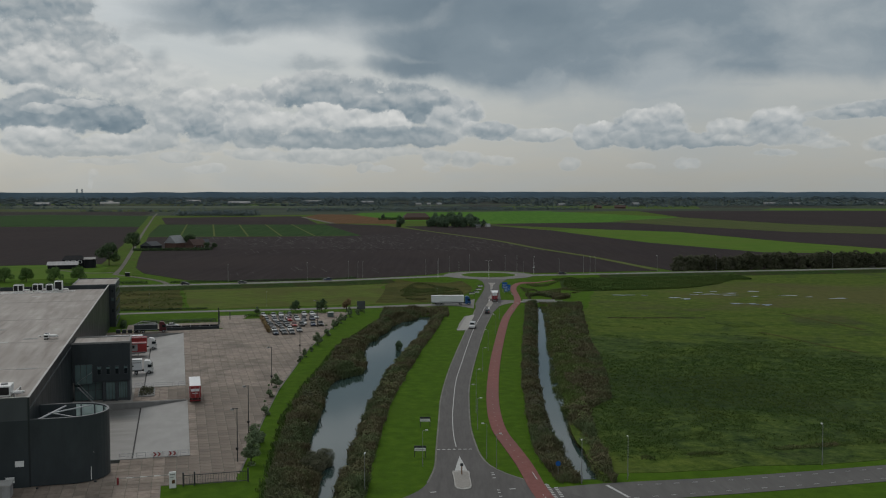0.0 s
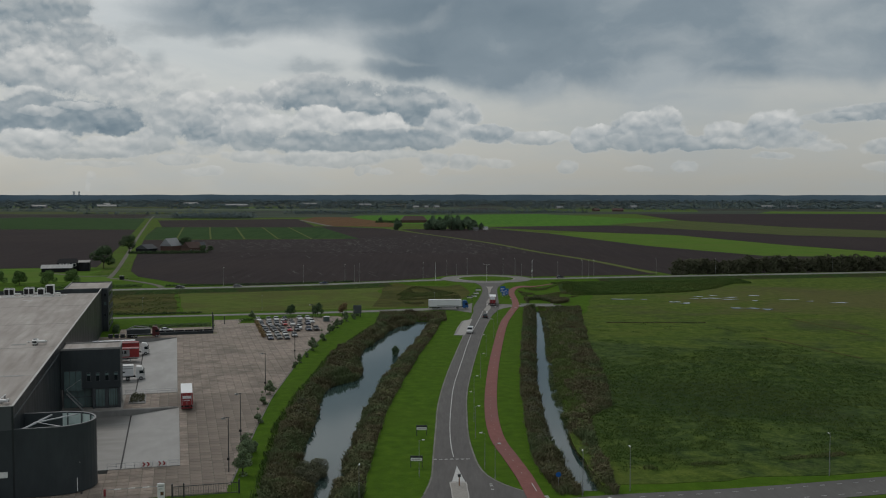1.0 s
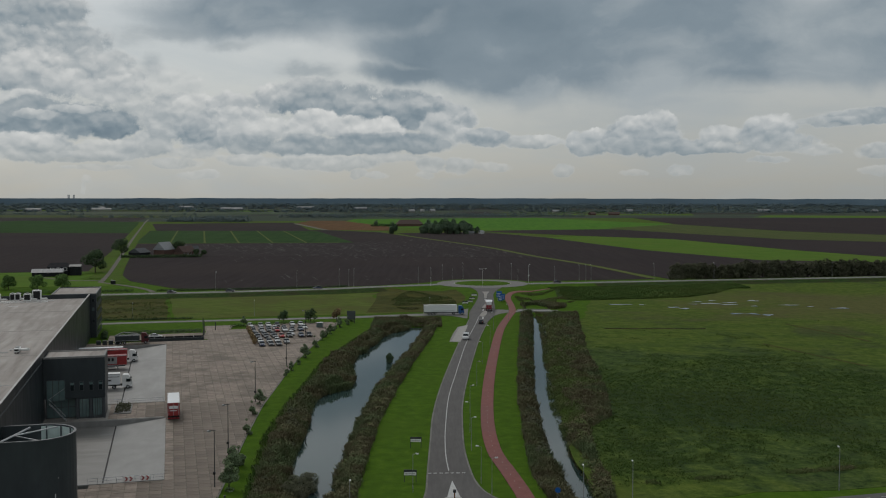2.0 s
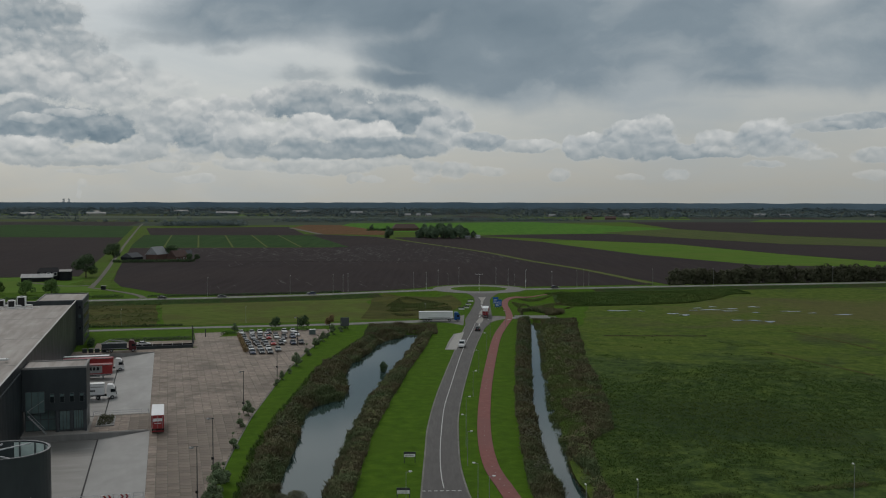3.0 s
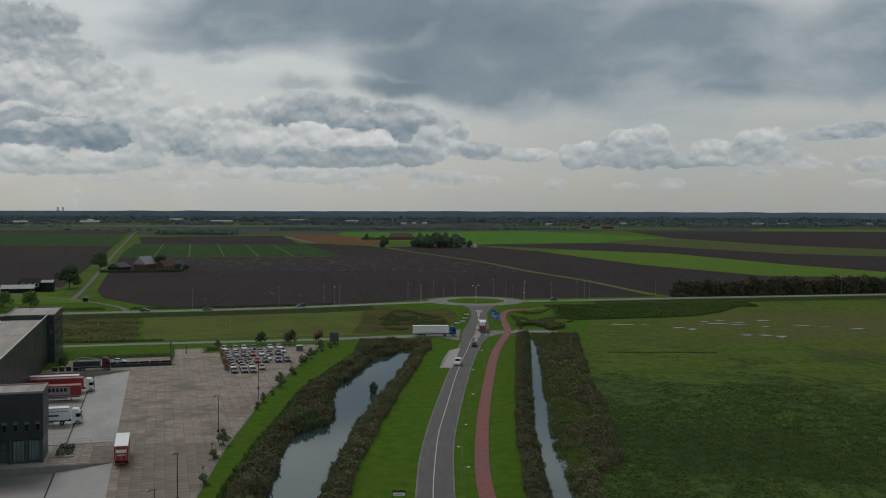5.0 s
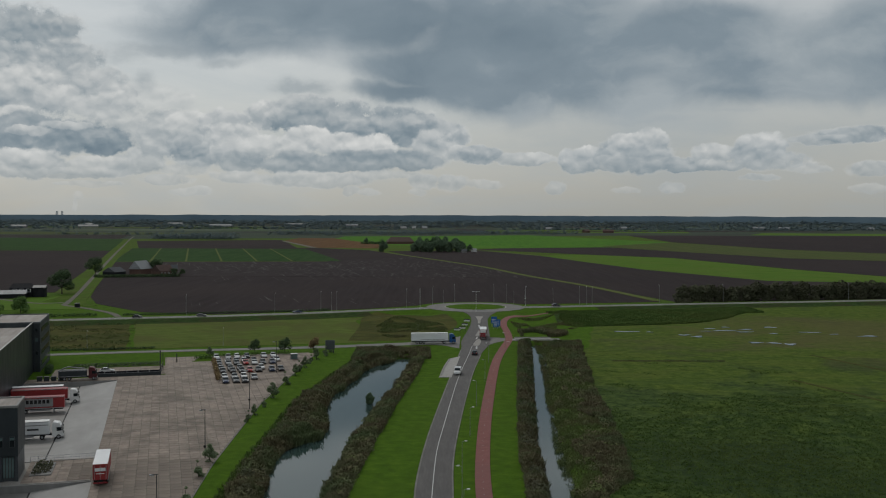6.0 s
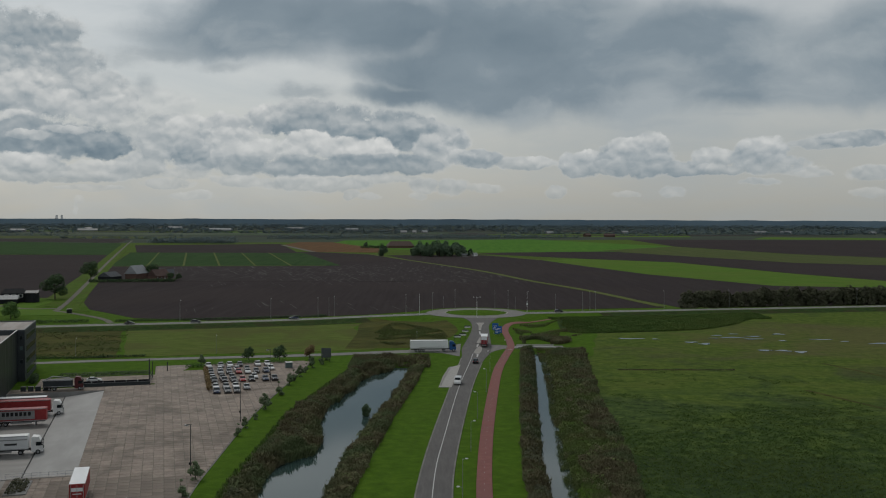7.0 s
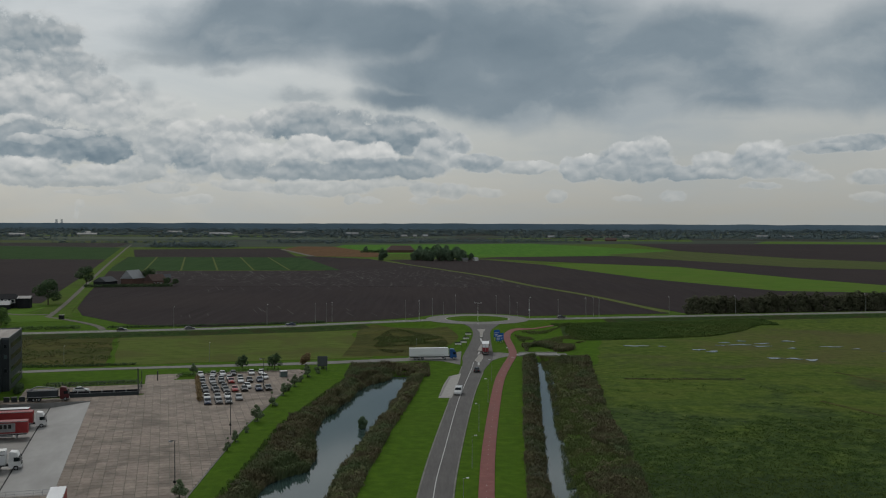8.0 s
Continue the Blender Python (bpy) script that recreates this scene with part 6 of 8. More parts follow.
def car_park():
    rows = {382.8: "30.8 white 34.6 silver 37.5 white 40.7 black 46.3 white 49.4 white",
            368.6: "30.9 grey 33.8 silver 36.4 grey 39.2 red 42.0 white 44.6 black 47.6 blue",
            373.4: "31.0 silver 33.9 white 36.6 silver 39.1 white 42.2 silver 49.6 white",
            353.2: "31.2 black 34.1 black 36.8 grey 39.3 red 41.9 black 45.9 blue 48.6 black",
            358.0: "31.0 silver 33.8 grey 36.6 black 43.1 white",
            342.2: "31.1 white 33.9 silver 36.6 white",
            339.4: "39.4 silver",
            335.0: "31.0 blue 33.9 grey 36.4 grey"}
    made = {}
    rng = random.Random(2)
    for u, text in rows.items():
        bits = text.split()
        for v, tint in zip(bits[::2], bits[1::2]):
            at = YARD @ pose(float(v), u + rng.uniform(-0.3, 0.3), 0.08, 0, 0, 180 + rng.uniform(-2, 2))
            if tint in made:
                copy_thing(made[tint], at)
            else:
                made[tint] = car(tint + " car parked in a row on the concrete yard", M_CAR[tint], at, name="car")


car_park()


def on_ground(x, y, turn, lift=0.1):
    return pose(x, y, float(hz(x, y)) + lift, 0, 0, turn)


car("white delivery van driving on the main road", M_CAR["white"], on_ground(10.3, 347, 174), van=True, group="traffic", name="van")
car("black car driving towards the roundabout", M_CAR["black"], on_ground(17.4, 388, -7), group="traffic")
car("black car on the raised main road", M_CAR["black"], on_ground(-128, 492.0, -76), group="traffic")
car("dark grey car on the raised main road", M_CAR["grey"], on_ground(-101, 498.5, -75), group="traffic")
car("dark car leaving the roundabout", M_CAR["black"], on_ground(66, 550.6, -77), group="traffic")
car("dark blue car on the raised main road", M_CAR["blue"], on_ground(-60, 515, 105), group="traffic")
car("white car parked behind the black fence wall", M_CAR["white"], YARD @ pose(-2.5, 362.5, 0.08, 0, 0, -90), group="parked cars")


def cab(t, y0, paint, tall=3.7, trim=None):
    """A lorry's cab, from y0 forwards."""
    side = [(y0, 0.55), (y0, tall - 0.35), (y0 + 0.3, tall), (y0 + 1.5, tall - 0.15), (y0 + 2.15, 2.35), (y0 + 2.28, 1.6), (y0 + 2.3, 0.45), (y0 + 1.9, 0.40)]
    body = part("cab", profile(bmesh.new(), side, -1.22, 1.22, 0.06), paint, t)
    part("windscreen", profile(bmesh.new(), [(y0 + 2.02, 2.85), (y0 + 2.30, 1.75), (y0 + 2.20, 1.75), (y0 + 1.92, 2.85)], -1.08, 1.08), M_GLASS, body, "dark windscreen")
    for x in (-1.235, 1.175):
        part("side_window", boxed(x, x + 0.06, y0 + 0.95, y0 + 1.95, 1.8, 2.6), M_GLASS, body)
        part("mirror", boxed(x * 1.14 - 0.05, x * 1.14 + 0.12, y0 + 2.0, y0 + 2.2, 1.9, 2.7), M_DARKPOLE, body)
    for x in (-0.85, 0.85):
        part("headlight", boxed(x - 0.22, x + 0.22, y0 + 2.24, y0 + 2.34, 0.75, 1.0), M_LENS, body, "clear headlight")
    part("bumper", boxed(-1.23, 1.23, y0 + 1.7, y0 + 2.36, 0.35, 0.68, round_off=0.05), trim or M_GREY, body)
    part("grille", boxed(-0.8, 0.8, y0 + 2.27, y0 + 2.33, 1.05, 1.6), M_BLACK, body)
    return body


def cargo(t, y0, y1, sides, roof, tail=None, z0=1.15, z1=3.95):
    b = part("cargo_box", boxed(-1.27, 1.27, y0, y1, z0, z1, round_off=0.04), sides, t)
    part("cargo_roof", boxed(-1.22, 1.22, y0 + 0.05, y1 - 0.05, z1 - 0.01, z1 + 0.05), roof, b, "pale roof sheet")
    for x in (-1.30, 1.24):
        part("side_rail", boxed(x, x + 0.06, y0 + 0.02, y1 - 0.02, z0 - 0.02, z0 + 0.16), M_STEEL, b)
        part("top_rail", boxed(x, x + 0.06, y0 + 0.02, y1 - 0.02, z1 - 0.12, z1 + 0.02), M_STEEL, b)
    for x in (-1.0, 0.0, 1.0):
        part("door_bar", boxed(x - 0.04, x + 0.04, y0 - 0.06, y0 - 0.02, z0 + 0.1, z1 - 0.15), M_STEEL, b)
    part("bumper", boxed(-1.2, 1.2, y0 - 0.05, y0 + 0.15, 0.5, 0.75), tail or M_GREY, t)
    for x in (-0.95, 0.95):
        part("tail_light", boxed(x - 0.2, x + 0.2, y0 - 0.09, y0 - 0.05, 0.55, 0.7), M_REDPAINT, t, "red tail light")
    return b


def lorry(label, paint, sides, roof, at, group, length=13.6, tractor=True, rigid=False, tail=None, top=3.95):
    t = thing("lorry" if tractor else "semi_trailer", label, "lorry" if tractor else "trailer", group, at=at)
    y0 = -length / 2
    b = cargo(t, y0, y0 + length, sides, roof, tail, z1=top)
    part("chassis", boxed(-0.45, 0.45, y0 + 0.2, y0 + length + (2.6 if tractor else -0.4), 0.75, 1.12), M_BLACK, t)
    axles = [y0 + 1.6, y0 + 2.9] if rigid else [y0 + 2.0, y0 + 3.3, y0 + 4.6]
    if tractor:
        cab(t, y0 + length + 0.55, paint)
        axles += [y0 + length + 1.9] if rigid else [y0 + length - 1.5, y0 + length + 1.9]
    else:
        for x in (-0.9, 0.9):
            part("landing_leg", boxed(x - 0.08, x + 0.08, y0 + length - 2.6, y0 + length - 2.4, 0.0, 1.1), M_STEEL, t)
    for y in axles:
        for x in (-1.05, 1.05):
            wheel(t, x, y, 0.5, 0.34)
    if not rigid:
        for x in (-1.24, 1.20):
            part("side_guard", boxed(x, x + 0.04, y0 + 5.6, y0 + length - 3.2, 0.55, 0.95), M_GREY, t)
    return t, b, y0


t, b, y0 = lorry("blue lorry with a long white trailer turning off the access road", M_BLUE, M_TARP, M_WHITE, pose(1.9, 416.3, 0.09, 0, 0, -85), "traffic")
part("stripe", boxed(1.272, 1.29, -3.5, 5.5, 1.55, 1.72), M_GREY, b, "grey stripe")
t, b, y0 = lorry("red-backed lorry with a pale roof driving to the roundabout", M_DULLRED, M_DULLRED, M_TARP, on_ground(22.6, 432, -4), "traffic", 9.0, True, True)
part("rear_panel", boxed(-1.15, 1.15, y0 - 0.045, y0 - 0.002, 2.7, 3.9), M_TARP, b, "white upper rear panel")
t, b, y0 = lorry("white lorry backed up to the dock", M_WHITE, M_TARP, M_WHITE, YARD @ pose(-15.9, 279.5, -1.12, 0, 0, -90), "lorries at the docks", 11.5)
part("stripe", boxed(1.272, 1.29, -5.6, 5.6, 3.1, 3.3), M_GREY, b, "blue-grey stripe")
part("text_bar", boxed(1.272, 1.29, 1.2, 3.6, 2.1, 2.5), M_DARKPOLE, b, "dark line of writing")
t, b, y0 = lorry("red curtain trailer with dark lettering standing at the dock", M_REDPAINT, M_REDPAINT, M_DULLRED, YARD @ pose(-16.6, 310.0, -1.12, 0, 0, -90), "lorries at the docks", 13.6, False)
part("panel", boxed(1.272, 1.285, -6.0, 4.2, 1.6, 3.6), M_GREY, b, "grey side panel")
for k in range(7):
    part("text_bar", boxed(1.285, 1.30, -3.0 + k * 0.95, -2.35 + k * 0.95, 2.4, 3.3), M_BLACK, b, "black letter bar")
t, b, y0 = lorry("red trailer with a white tractor at the dock", M_WHITE, M_REDPAINT, M_DULLRED, YARD @ pose(-16.9, 321.5, -1.12, 0, 0, -90), "lorries at the docks", 13.6)
t, b, y0 = lorry("red trailer with a pale roof standing at the dock", M_REDPAINT, M_DULLRED, M_TARP, YARD @ pose(-18.2, 325.6, -1.12, 0, 0, -90), "lorries at the docks", 13.6, False)
t, b, y0 = lorry("red box trailer with a white roof parked on the plates", M_DULLRED, M_REDPAINT, M_TARP, YARD @ pose(3.1, 237.4, 0.08), "lorries at the docks", 11.5, False, tail=M_DULLRED)
part("text_bar", boxed(-0.9, 0.9, y0 - 0.05, y0 - 0.01, 2.7, 3.3), M_TARP, b, "white block of writing")
part("text_bar", boxed(-0.7, 0.7, y0 - 0.05, y0 - 0.01, 2.2, 2.35), M_TARP, b, "white line of writing")
t, b, y0 = lorry("dark tipper lorry with a maroon cab parked by the fence", M_MAROON, M_CLAD, M_CLAD, YARD @ pose(-11.2, 350.8, 0.06, 0, 0, -90), "lorries at the docks", 7.6, True, True, top=2.9)
part("crane_arm", rod(rod(bmesh.new(), (-0.3, y0 - 0.3, 2.6), (0.2, y0 + 2.5, 3.9), 0.2), (0.2, y0 + 2.5, 3.9), (0.3, 3.2, 3.3), 0.16), M_GREY, t, "folded loading crane")


# ---- plants ----
def leaf_data(blobs, n, size, seed, up=0.75):
    """Loose leaf clumps (small tilted quads) in the shells of several round masses (x, y, z, r)."""
    rng = np.random.default_rng(seed)
    b = np.array(blobs, float)
    pick = rng.choice(len(b), n, p=b[:, 3] ** 2 / (b[:, 3] ** 2).sum())
    out = rng.normal(size=(n, 3))
    out /= np.linalg.norm(out, axis=1)[:, None]
    rad = b[pick, 3] * rng.uniform(0.62, 1.08, n) ** 0.7
    c = b[pick, :3] + out * rad[:, None] * np.array([1, 1, 0.85])
    nrm = out * 0.75 + rng.normal(size=(n, 3)) * 0.4 + np.array([0, -0.15, up])
    nrm /= np.linalg.norm(nrm, axis=1)[:, None]
    a = np.cross(nrm, rng.normal(size=(n, 3)))
    a /= np.linalg.norm(a, axis=1)[:, None]
    d = np.cross(nrm, a)
    s = size * rng.uniform(0.6, 1.4, n)[:, None]
    k = rng.uniform(0.5, 1.0, n)[:, None]
    quad = np.stack([c - a * s, c - d * s * k, c + a * s * 0.9, c + d * s * k * 0.8], 1)
    return quad.reshape(-1, 3)


def quads(name, verts, material, parent=None, label=""):
    n = len(verts) // 4
    return sheet(name, verts.tolist(), np.arange(n * 4).reshape(-1, 4).tolist(), material, parent, label)


def leaf_part(name, blobs, n, size, material, parent, seed):
    return quads(name, leaf_data(blobs, n, size, seed), material, parent)


def masses_of(height, width, seed, low=0.25, count=9):
    """Round masses that make up a crown with an uneven outline."""
    rng = random.Random(seed)
    out = [(0, 0, height * (0.5 + low / 2), width * 0.36)]
    for k in range(count):
        a, s = k * 2.4 + rng.uniform(-0.4, 0.4), rng.uniform(0.15, 0.42)
        z = height * rng.uniform(low + 0.12, 0.88)
        fade = 1.0 - 0.55 * max(0.0, z / height - 0.5) * 2
        out.append((width * s * fade * math.cos(a), width * s * fade * math.sin(a), z, width * rng.uniform(0.16, 0.27) * (0.6 + 0.4 * fade)))
    return out


def tree(name, label, height, width, at, material, group, seed, leaves=900, leaf=0.30, low=0.22, category="tree"):
    t = thing(name, label, category, group, at=at)
    rng = random.Random(seed)
    bm = bmesh.new()
    r = 0.028 * height
    knee = Vector((rng.uniform(-0.1, 0.1), rng.uniform(-0.1, 0.1), height * 0.35))
    rod(bm, (0, 0, -0.2), knee, r, r * 0.7)
    rod(bm, knee, knee + Vector((rng.uniform(-0.3, 0.3), rng.uniform(-0.3, 0.3), height * 0.4)), r * 0.7, r * 0.25)
    for k in range(5):
        a = k * 1.3 + rng.uniform(-0.3, 0.3)
        p = knee * rng.uniform(0.75, 1.25)
        rod(bm, p, p + Vector((width * 0.3 * math.cos(a), width * 0.3 * math.sin(a), height * rng.uniform(0.15, 0.3))), r * 0.4, r * 0.12, 5)
    part("trunk", bm, M_BARK, t)
    leaf_part("crown", masses_of(height, width, seed, low), leaves, leaf, material, t, seed)
    return t


def grow(proto, x, y, scale=1.0, turn=0.0, lift=0.0, tall=1.0):
    return copy_thing(proto, pose(x, y, float(hz(x, y)) + lift, 0, 0, turn) @ Matrix.Diagonal((scale, scale, scale * tall, 1)))


planter()

# young willows along the yard's edge
willow = tree("willow", "young grey-green willow bush on the grass beside the yard", 3.9, 2.5, on_ground(-41.0, 242, 0, 0), M_LEAF_GREY, "willows beside the yard", 3, 2600, 0.11, -0.12)
willow_b = tree("willow", "young grey-green willow bush on the grass beside the yard", 3.4, 1.8, on_ground(-40.7, 231, 30, 0), M_LEAF_GREY, "willows beside the yard", 8, 1900, 0.10, -0.12)
for k, (x, y, s) in enumerate(((-39.5, 213, 0.85), (-36.6, 184, 1.15), (-36.2, 189, 1.0), (-35.2, 174.5, 1.05), (-41.3, 279, 0.75), (-41.2, 287, 0.6), (-40.6, 297, 0.6), (-40.2, 309, 0.95), (-39.7, 329, 1.0),
                               (-39.2, 345, 0.8), (-38.8, 352, 0.9), (-38.2, 360, 0.8), (-37.3, 368, 0.8), (-36.5, 377, 0.9), (-34.4, 385, 0.9))):
    grow(willow if k % 2 else willow_b, x + 1.0, y, s * 1.2, k * 47)
# round trees beside the access road
maple = tree("young_tree", "small round dark tree beside the access road", 5.4, 4.2, on_ground(-58.8, 394, 0, 0), M_LEAF_DARK, "trees beside the access road", 12, 1200, 0.22, 0.15)
copper = tree("young_tree", "small copper-leaved tree beside the access road", 5.6, 4.0, on_ground(-38.6, 396, 0, 0), M_LEAF_RED, "trees beside the access road", 13, 1200, 0.22, 0.15)
grow(maple, -48.4, 394, 1.12, 70)
grow(willow, -71.8, 382, 1.0, 20)
grow(willow_b, -33.0, 394, 1.1, 20)


def hedge(line, height, width, label, material, leaves_per_m=60, leaf=0.16, seed=1, group="", name="hedge"):
    q = flow(line, 0.8)
    blobs = []
    rng = random.Random(seed)
    cx, cy = q[0]
    for x, y in q:
        for k in range(2):
            r = width / 2 * rng.uniform(0.8, 1.15)
            blobs.append((x - cx + rng.uniform(-0.2, 0.2), y - cy + rng.uniform(-0.2, 0.2), height * (0.35 + 0.4 * k) * rng.uniform(0.85, 1.1), min(r, height * 0.5)))
    t = thing(name, label, "hedge", group, at=pose(cx, cy, float(hz(cx, cy))))
    length = float(np.hypot(*np.diff(q, axis=0).T).sum())
    leaf_part("foliage", blobs, int(length * leaves_per_m), leaf, material, t, seed)
    for x, y in q[::6]:
        part("stem", rod(bmesh.new(), (x - cx, y - cy, -0.1), (x - cx, y - cy, height * 0.5), 0.05, 0.03, 5), M_BARK, t)
    return t


hedge([(-68.3, 372), (-63.5, 353), (-59.0, 335)], 1.5, 1.4, "low reddish-brown hedge along the parked cars", M_LEAF_RED, 90, 0.15, 21)
hedge([(-75, 377), (-70, 380), (-58, 386), (-46, 389)], 1.3, 1.5, "low green hedge between car park and access road", M_LEAF, 80, 0.16, 22)
hedge([yard_xy(-13, 374), yard_xy(0, 374.5), yard_xy(12.5, 375)], 1.2, 1.6, "low dark clipped hedge along the access road", M_LEAF_DARK, 80, 0.16, 23)
hedge([yard_xy(-19.5, 364), yard_xy(-19.5, 371)], 2.0, 3.0, "dark shrubs at the foot of the black tower", M_LEAF_DARK, 260, 0.2, 24)
hedge([(-205, 497), (-170, 507.5), (-153, 512)], 1.6, 1.6, "dark clipped hedge beside the raised main road", M_LEAF_DARK, 60, 0.22, 25)
hedge([(-141, 515), (-110, 521), (-60, 535), (-48, 540)], 1.0, 1.2, "low dark hedge along the field's edge", M_LEAF_DARK, 60, 0.2, 26)
hedge([(-160, 398), (-125, 396.5), (-96, 402.5)], 0.8, 1.0, "low dark hedge along the access road", M_LEAF_DARK, 60, 0.18, 27)


# ---- reeds and weeds along the water ----
def blades(name, spots, heights, material, label, category, seed, wide=0.06, per=6, flake=2.6):
    """Tufts of bent blades, each blade a quad, joined into one mesh."""
    rng = np.random.default_rng(seed)
    n = len(spots)
    x = np.repeat(spots[:, 0], per) + rng.normal(0, 0.22, n * per)
    y = np.repeat(spots[:, 1], per) + rng.normal(0, 0.22, n * per)
    h = np.repeat(heights, per) * rng.uniform(0.65, 1.15, n * per)
    z = np.maximum(hz(x, y), -1.15) - 0.1
    a = rng.uniform(0, 2 * np.pi, n * per)
    lean = rng.uniform(0.05, 0.45, n * per) * h
    w = wide * rng.uniform(0.7, 1.7, n * per) * np.clip(h, 0.5, 2.0)
    ca, sa = np.cos(a), np.sin(a)
    p0 = np.stack([x - sa * w, y + ca * w, z], -1)
    p1 = np.stack([x + sa * w, y - ca * w, z], -1)
    p2 = np.stack([x + ca * lean + sa * w * 1.5, y + sa * lean - ca * w * 1.5, z + h * 0.8], -1)
    p3 = np.stack([x + ca * lean * 1.5 - sa * w * 0.6, y + sa * lean * 1.5 + ca * w * 0.6, z + h], -1)
    stalks = np.stack([p0, p1, p2, p3], 1).reshape(-1, 3)
    m = int(n * per * 0.9)
    pick = rng.integers(0, n * per, m)
    top = np.stack([x[pick] + rng.normal(0, 0.25, m), y[pick] + rng.normal(0, 0.25, m), z[pick] + h[pick] * rng.uniform(0.55, 1.0, m)], -1)
    nrm = rng.normal(size=(m, 3)) * 0.5 + np.array([0, -0.25, 1.0])
    nrm /= np.linalg.norm(nrm, axis=1)[:, None]
    e0 = np.cross(nrm, rng.normal(size=(m, 3)))
    e0 /= np.linalg.norm(e0, axis=1)[:, None]
    e1 = np.cross(nrm, e0)
    size = (wide * flake * rng.uniform(0.5, 1.2, m) * np.clip(h[pick], 0.5, 1.6))[:, None]
    clumps = np.stack([top - e0 * size, top - e1 * size * 0.6, top + e0 * size, top + e1 * size * 0.6], 1).reshape(-1, 3)
    ob = quads(name, np.concatenate([stalks, clumps]), material)
    return tagged(ob, label, category, kind="stuff")


def patchy(x, y, scale, seed=0.0):
    return np.array([noise.noise((a * scale + seed, b * scale, seed * 1.7)) for a, b in zip(x, y)])


def belt(y0, y1, left, right, per_m2, seed):
    """Random spots between two edges given as (y, x) tables."""
    rng = np.random.default_rng(seed)
    wide = max(right(y) - left(y) for y in np.linspace(y0, y1, 40))
    n = int((y1 - y0) * wide * per_m2)
    y = rng.uniform(y0, y1, n)
    s = rng.uniform(0, 1, n) * wide
    x = left(y) + s
    keep = x < right(y)
    return np.stack([x[keep], y[keep]], -1)


def table(rows):
    ys, xs = [r[0] for r in rows], [r[1] for r in rows]
    return lambda y: np.interp(y, ys, xs)


POND_W = table([(156, -19.8), (168, -20.6), (181, -24.3), (192, -25.9), (210, -26.4), (230, -27.2), (242, -28.2), (251, -28.2), (257, -27.0), (261.5, -24.4), (264.5, -21.6), (272, -20.9), (282, -21.6), (294, -23.5), (308, -23.8), (320, -23.5), (324, -21.5), (335, -21.2), (341, -19.2), (358, -18.0), (368, -15.0), (378, -9)])
POND_E = table([(156, -18.4), (168, -18.4), (181, -18.2), (192, -18.2), (210, -18.1), (230, -17.7), (252, -16.6), (264, -16.2), (280, -14.6), (312, -11.4), (338, -8.4), (364, -6.2), (378, -5)])
OUT_W = table([(150, -27.0), (158, -28.2), (183, -30.6), (210, -33.0), (240, -33.4), (267, -32.4), (305, -31.4), (335, -27.4), (376, -21.6), (401, -12.4)])
OUT_E = table([(150, -12.4), (183, -12.9), (221, -12.2), (240, -11.2), (300, -6.6), (349, -1.8), (401, 1.4)])
DITCH_W = table([(163, 23.2), (186, 22.9), (202, 22.6), (228, 23.4), (243, 24.3), (264, 25.5), (290, 27.8), (308, 29.4), (349, 33.5), (395, 37.9), (420, 39.8)])
DITCH_E = table([(163, 26.0), (186, 25.6), (202, 25.5), (228, 26.3), (243, 26.8), (264, 28.2), (290, 31.0), (308, 32.0), (349, 36.0), (395, 39.4), (420, 40.8)])
WEED_W = table([(163, 19.2), (183, 17.2), (199, 17.8), (217, 18.6), (255, 20.6), (305, 24.9), (398, 33.4), (424, 36)])
WEED_E = table([(163, 28.6), (170, 29.2), (200, 30.5), (217, 32.0), (229, 39.0), (244, 41.0), (274, 44.0), (314, 47.0), (370, 52.4), (424, 59.0)])


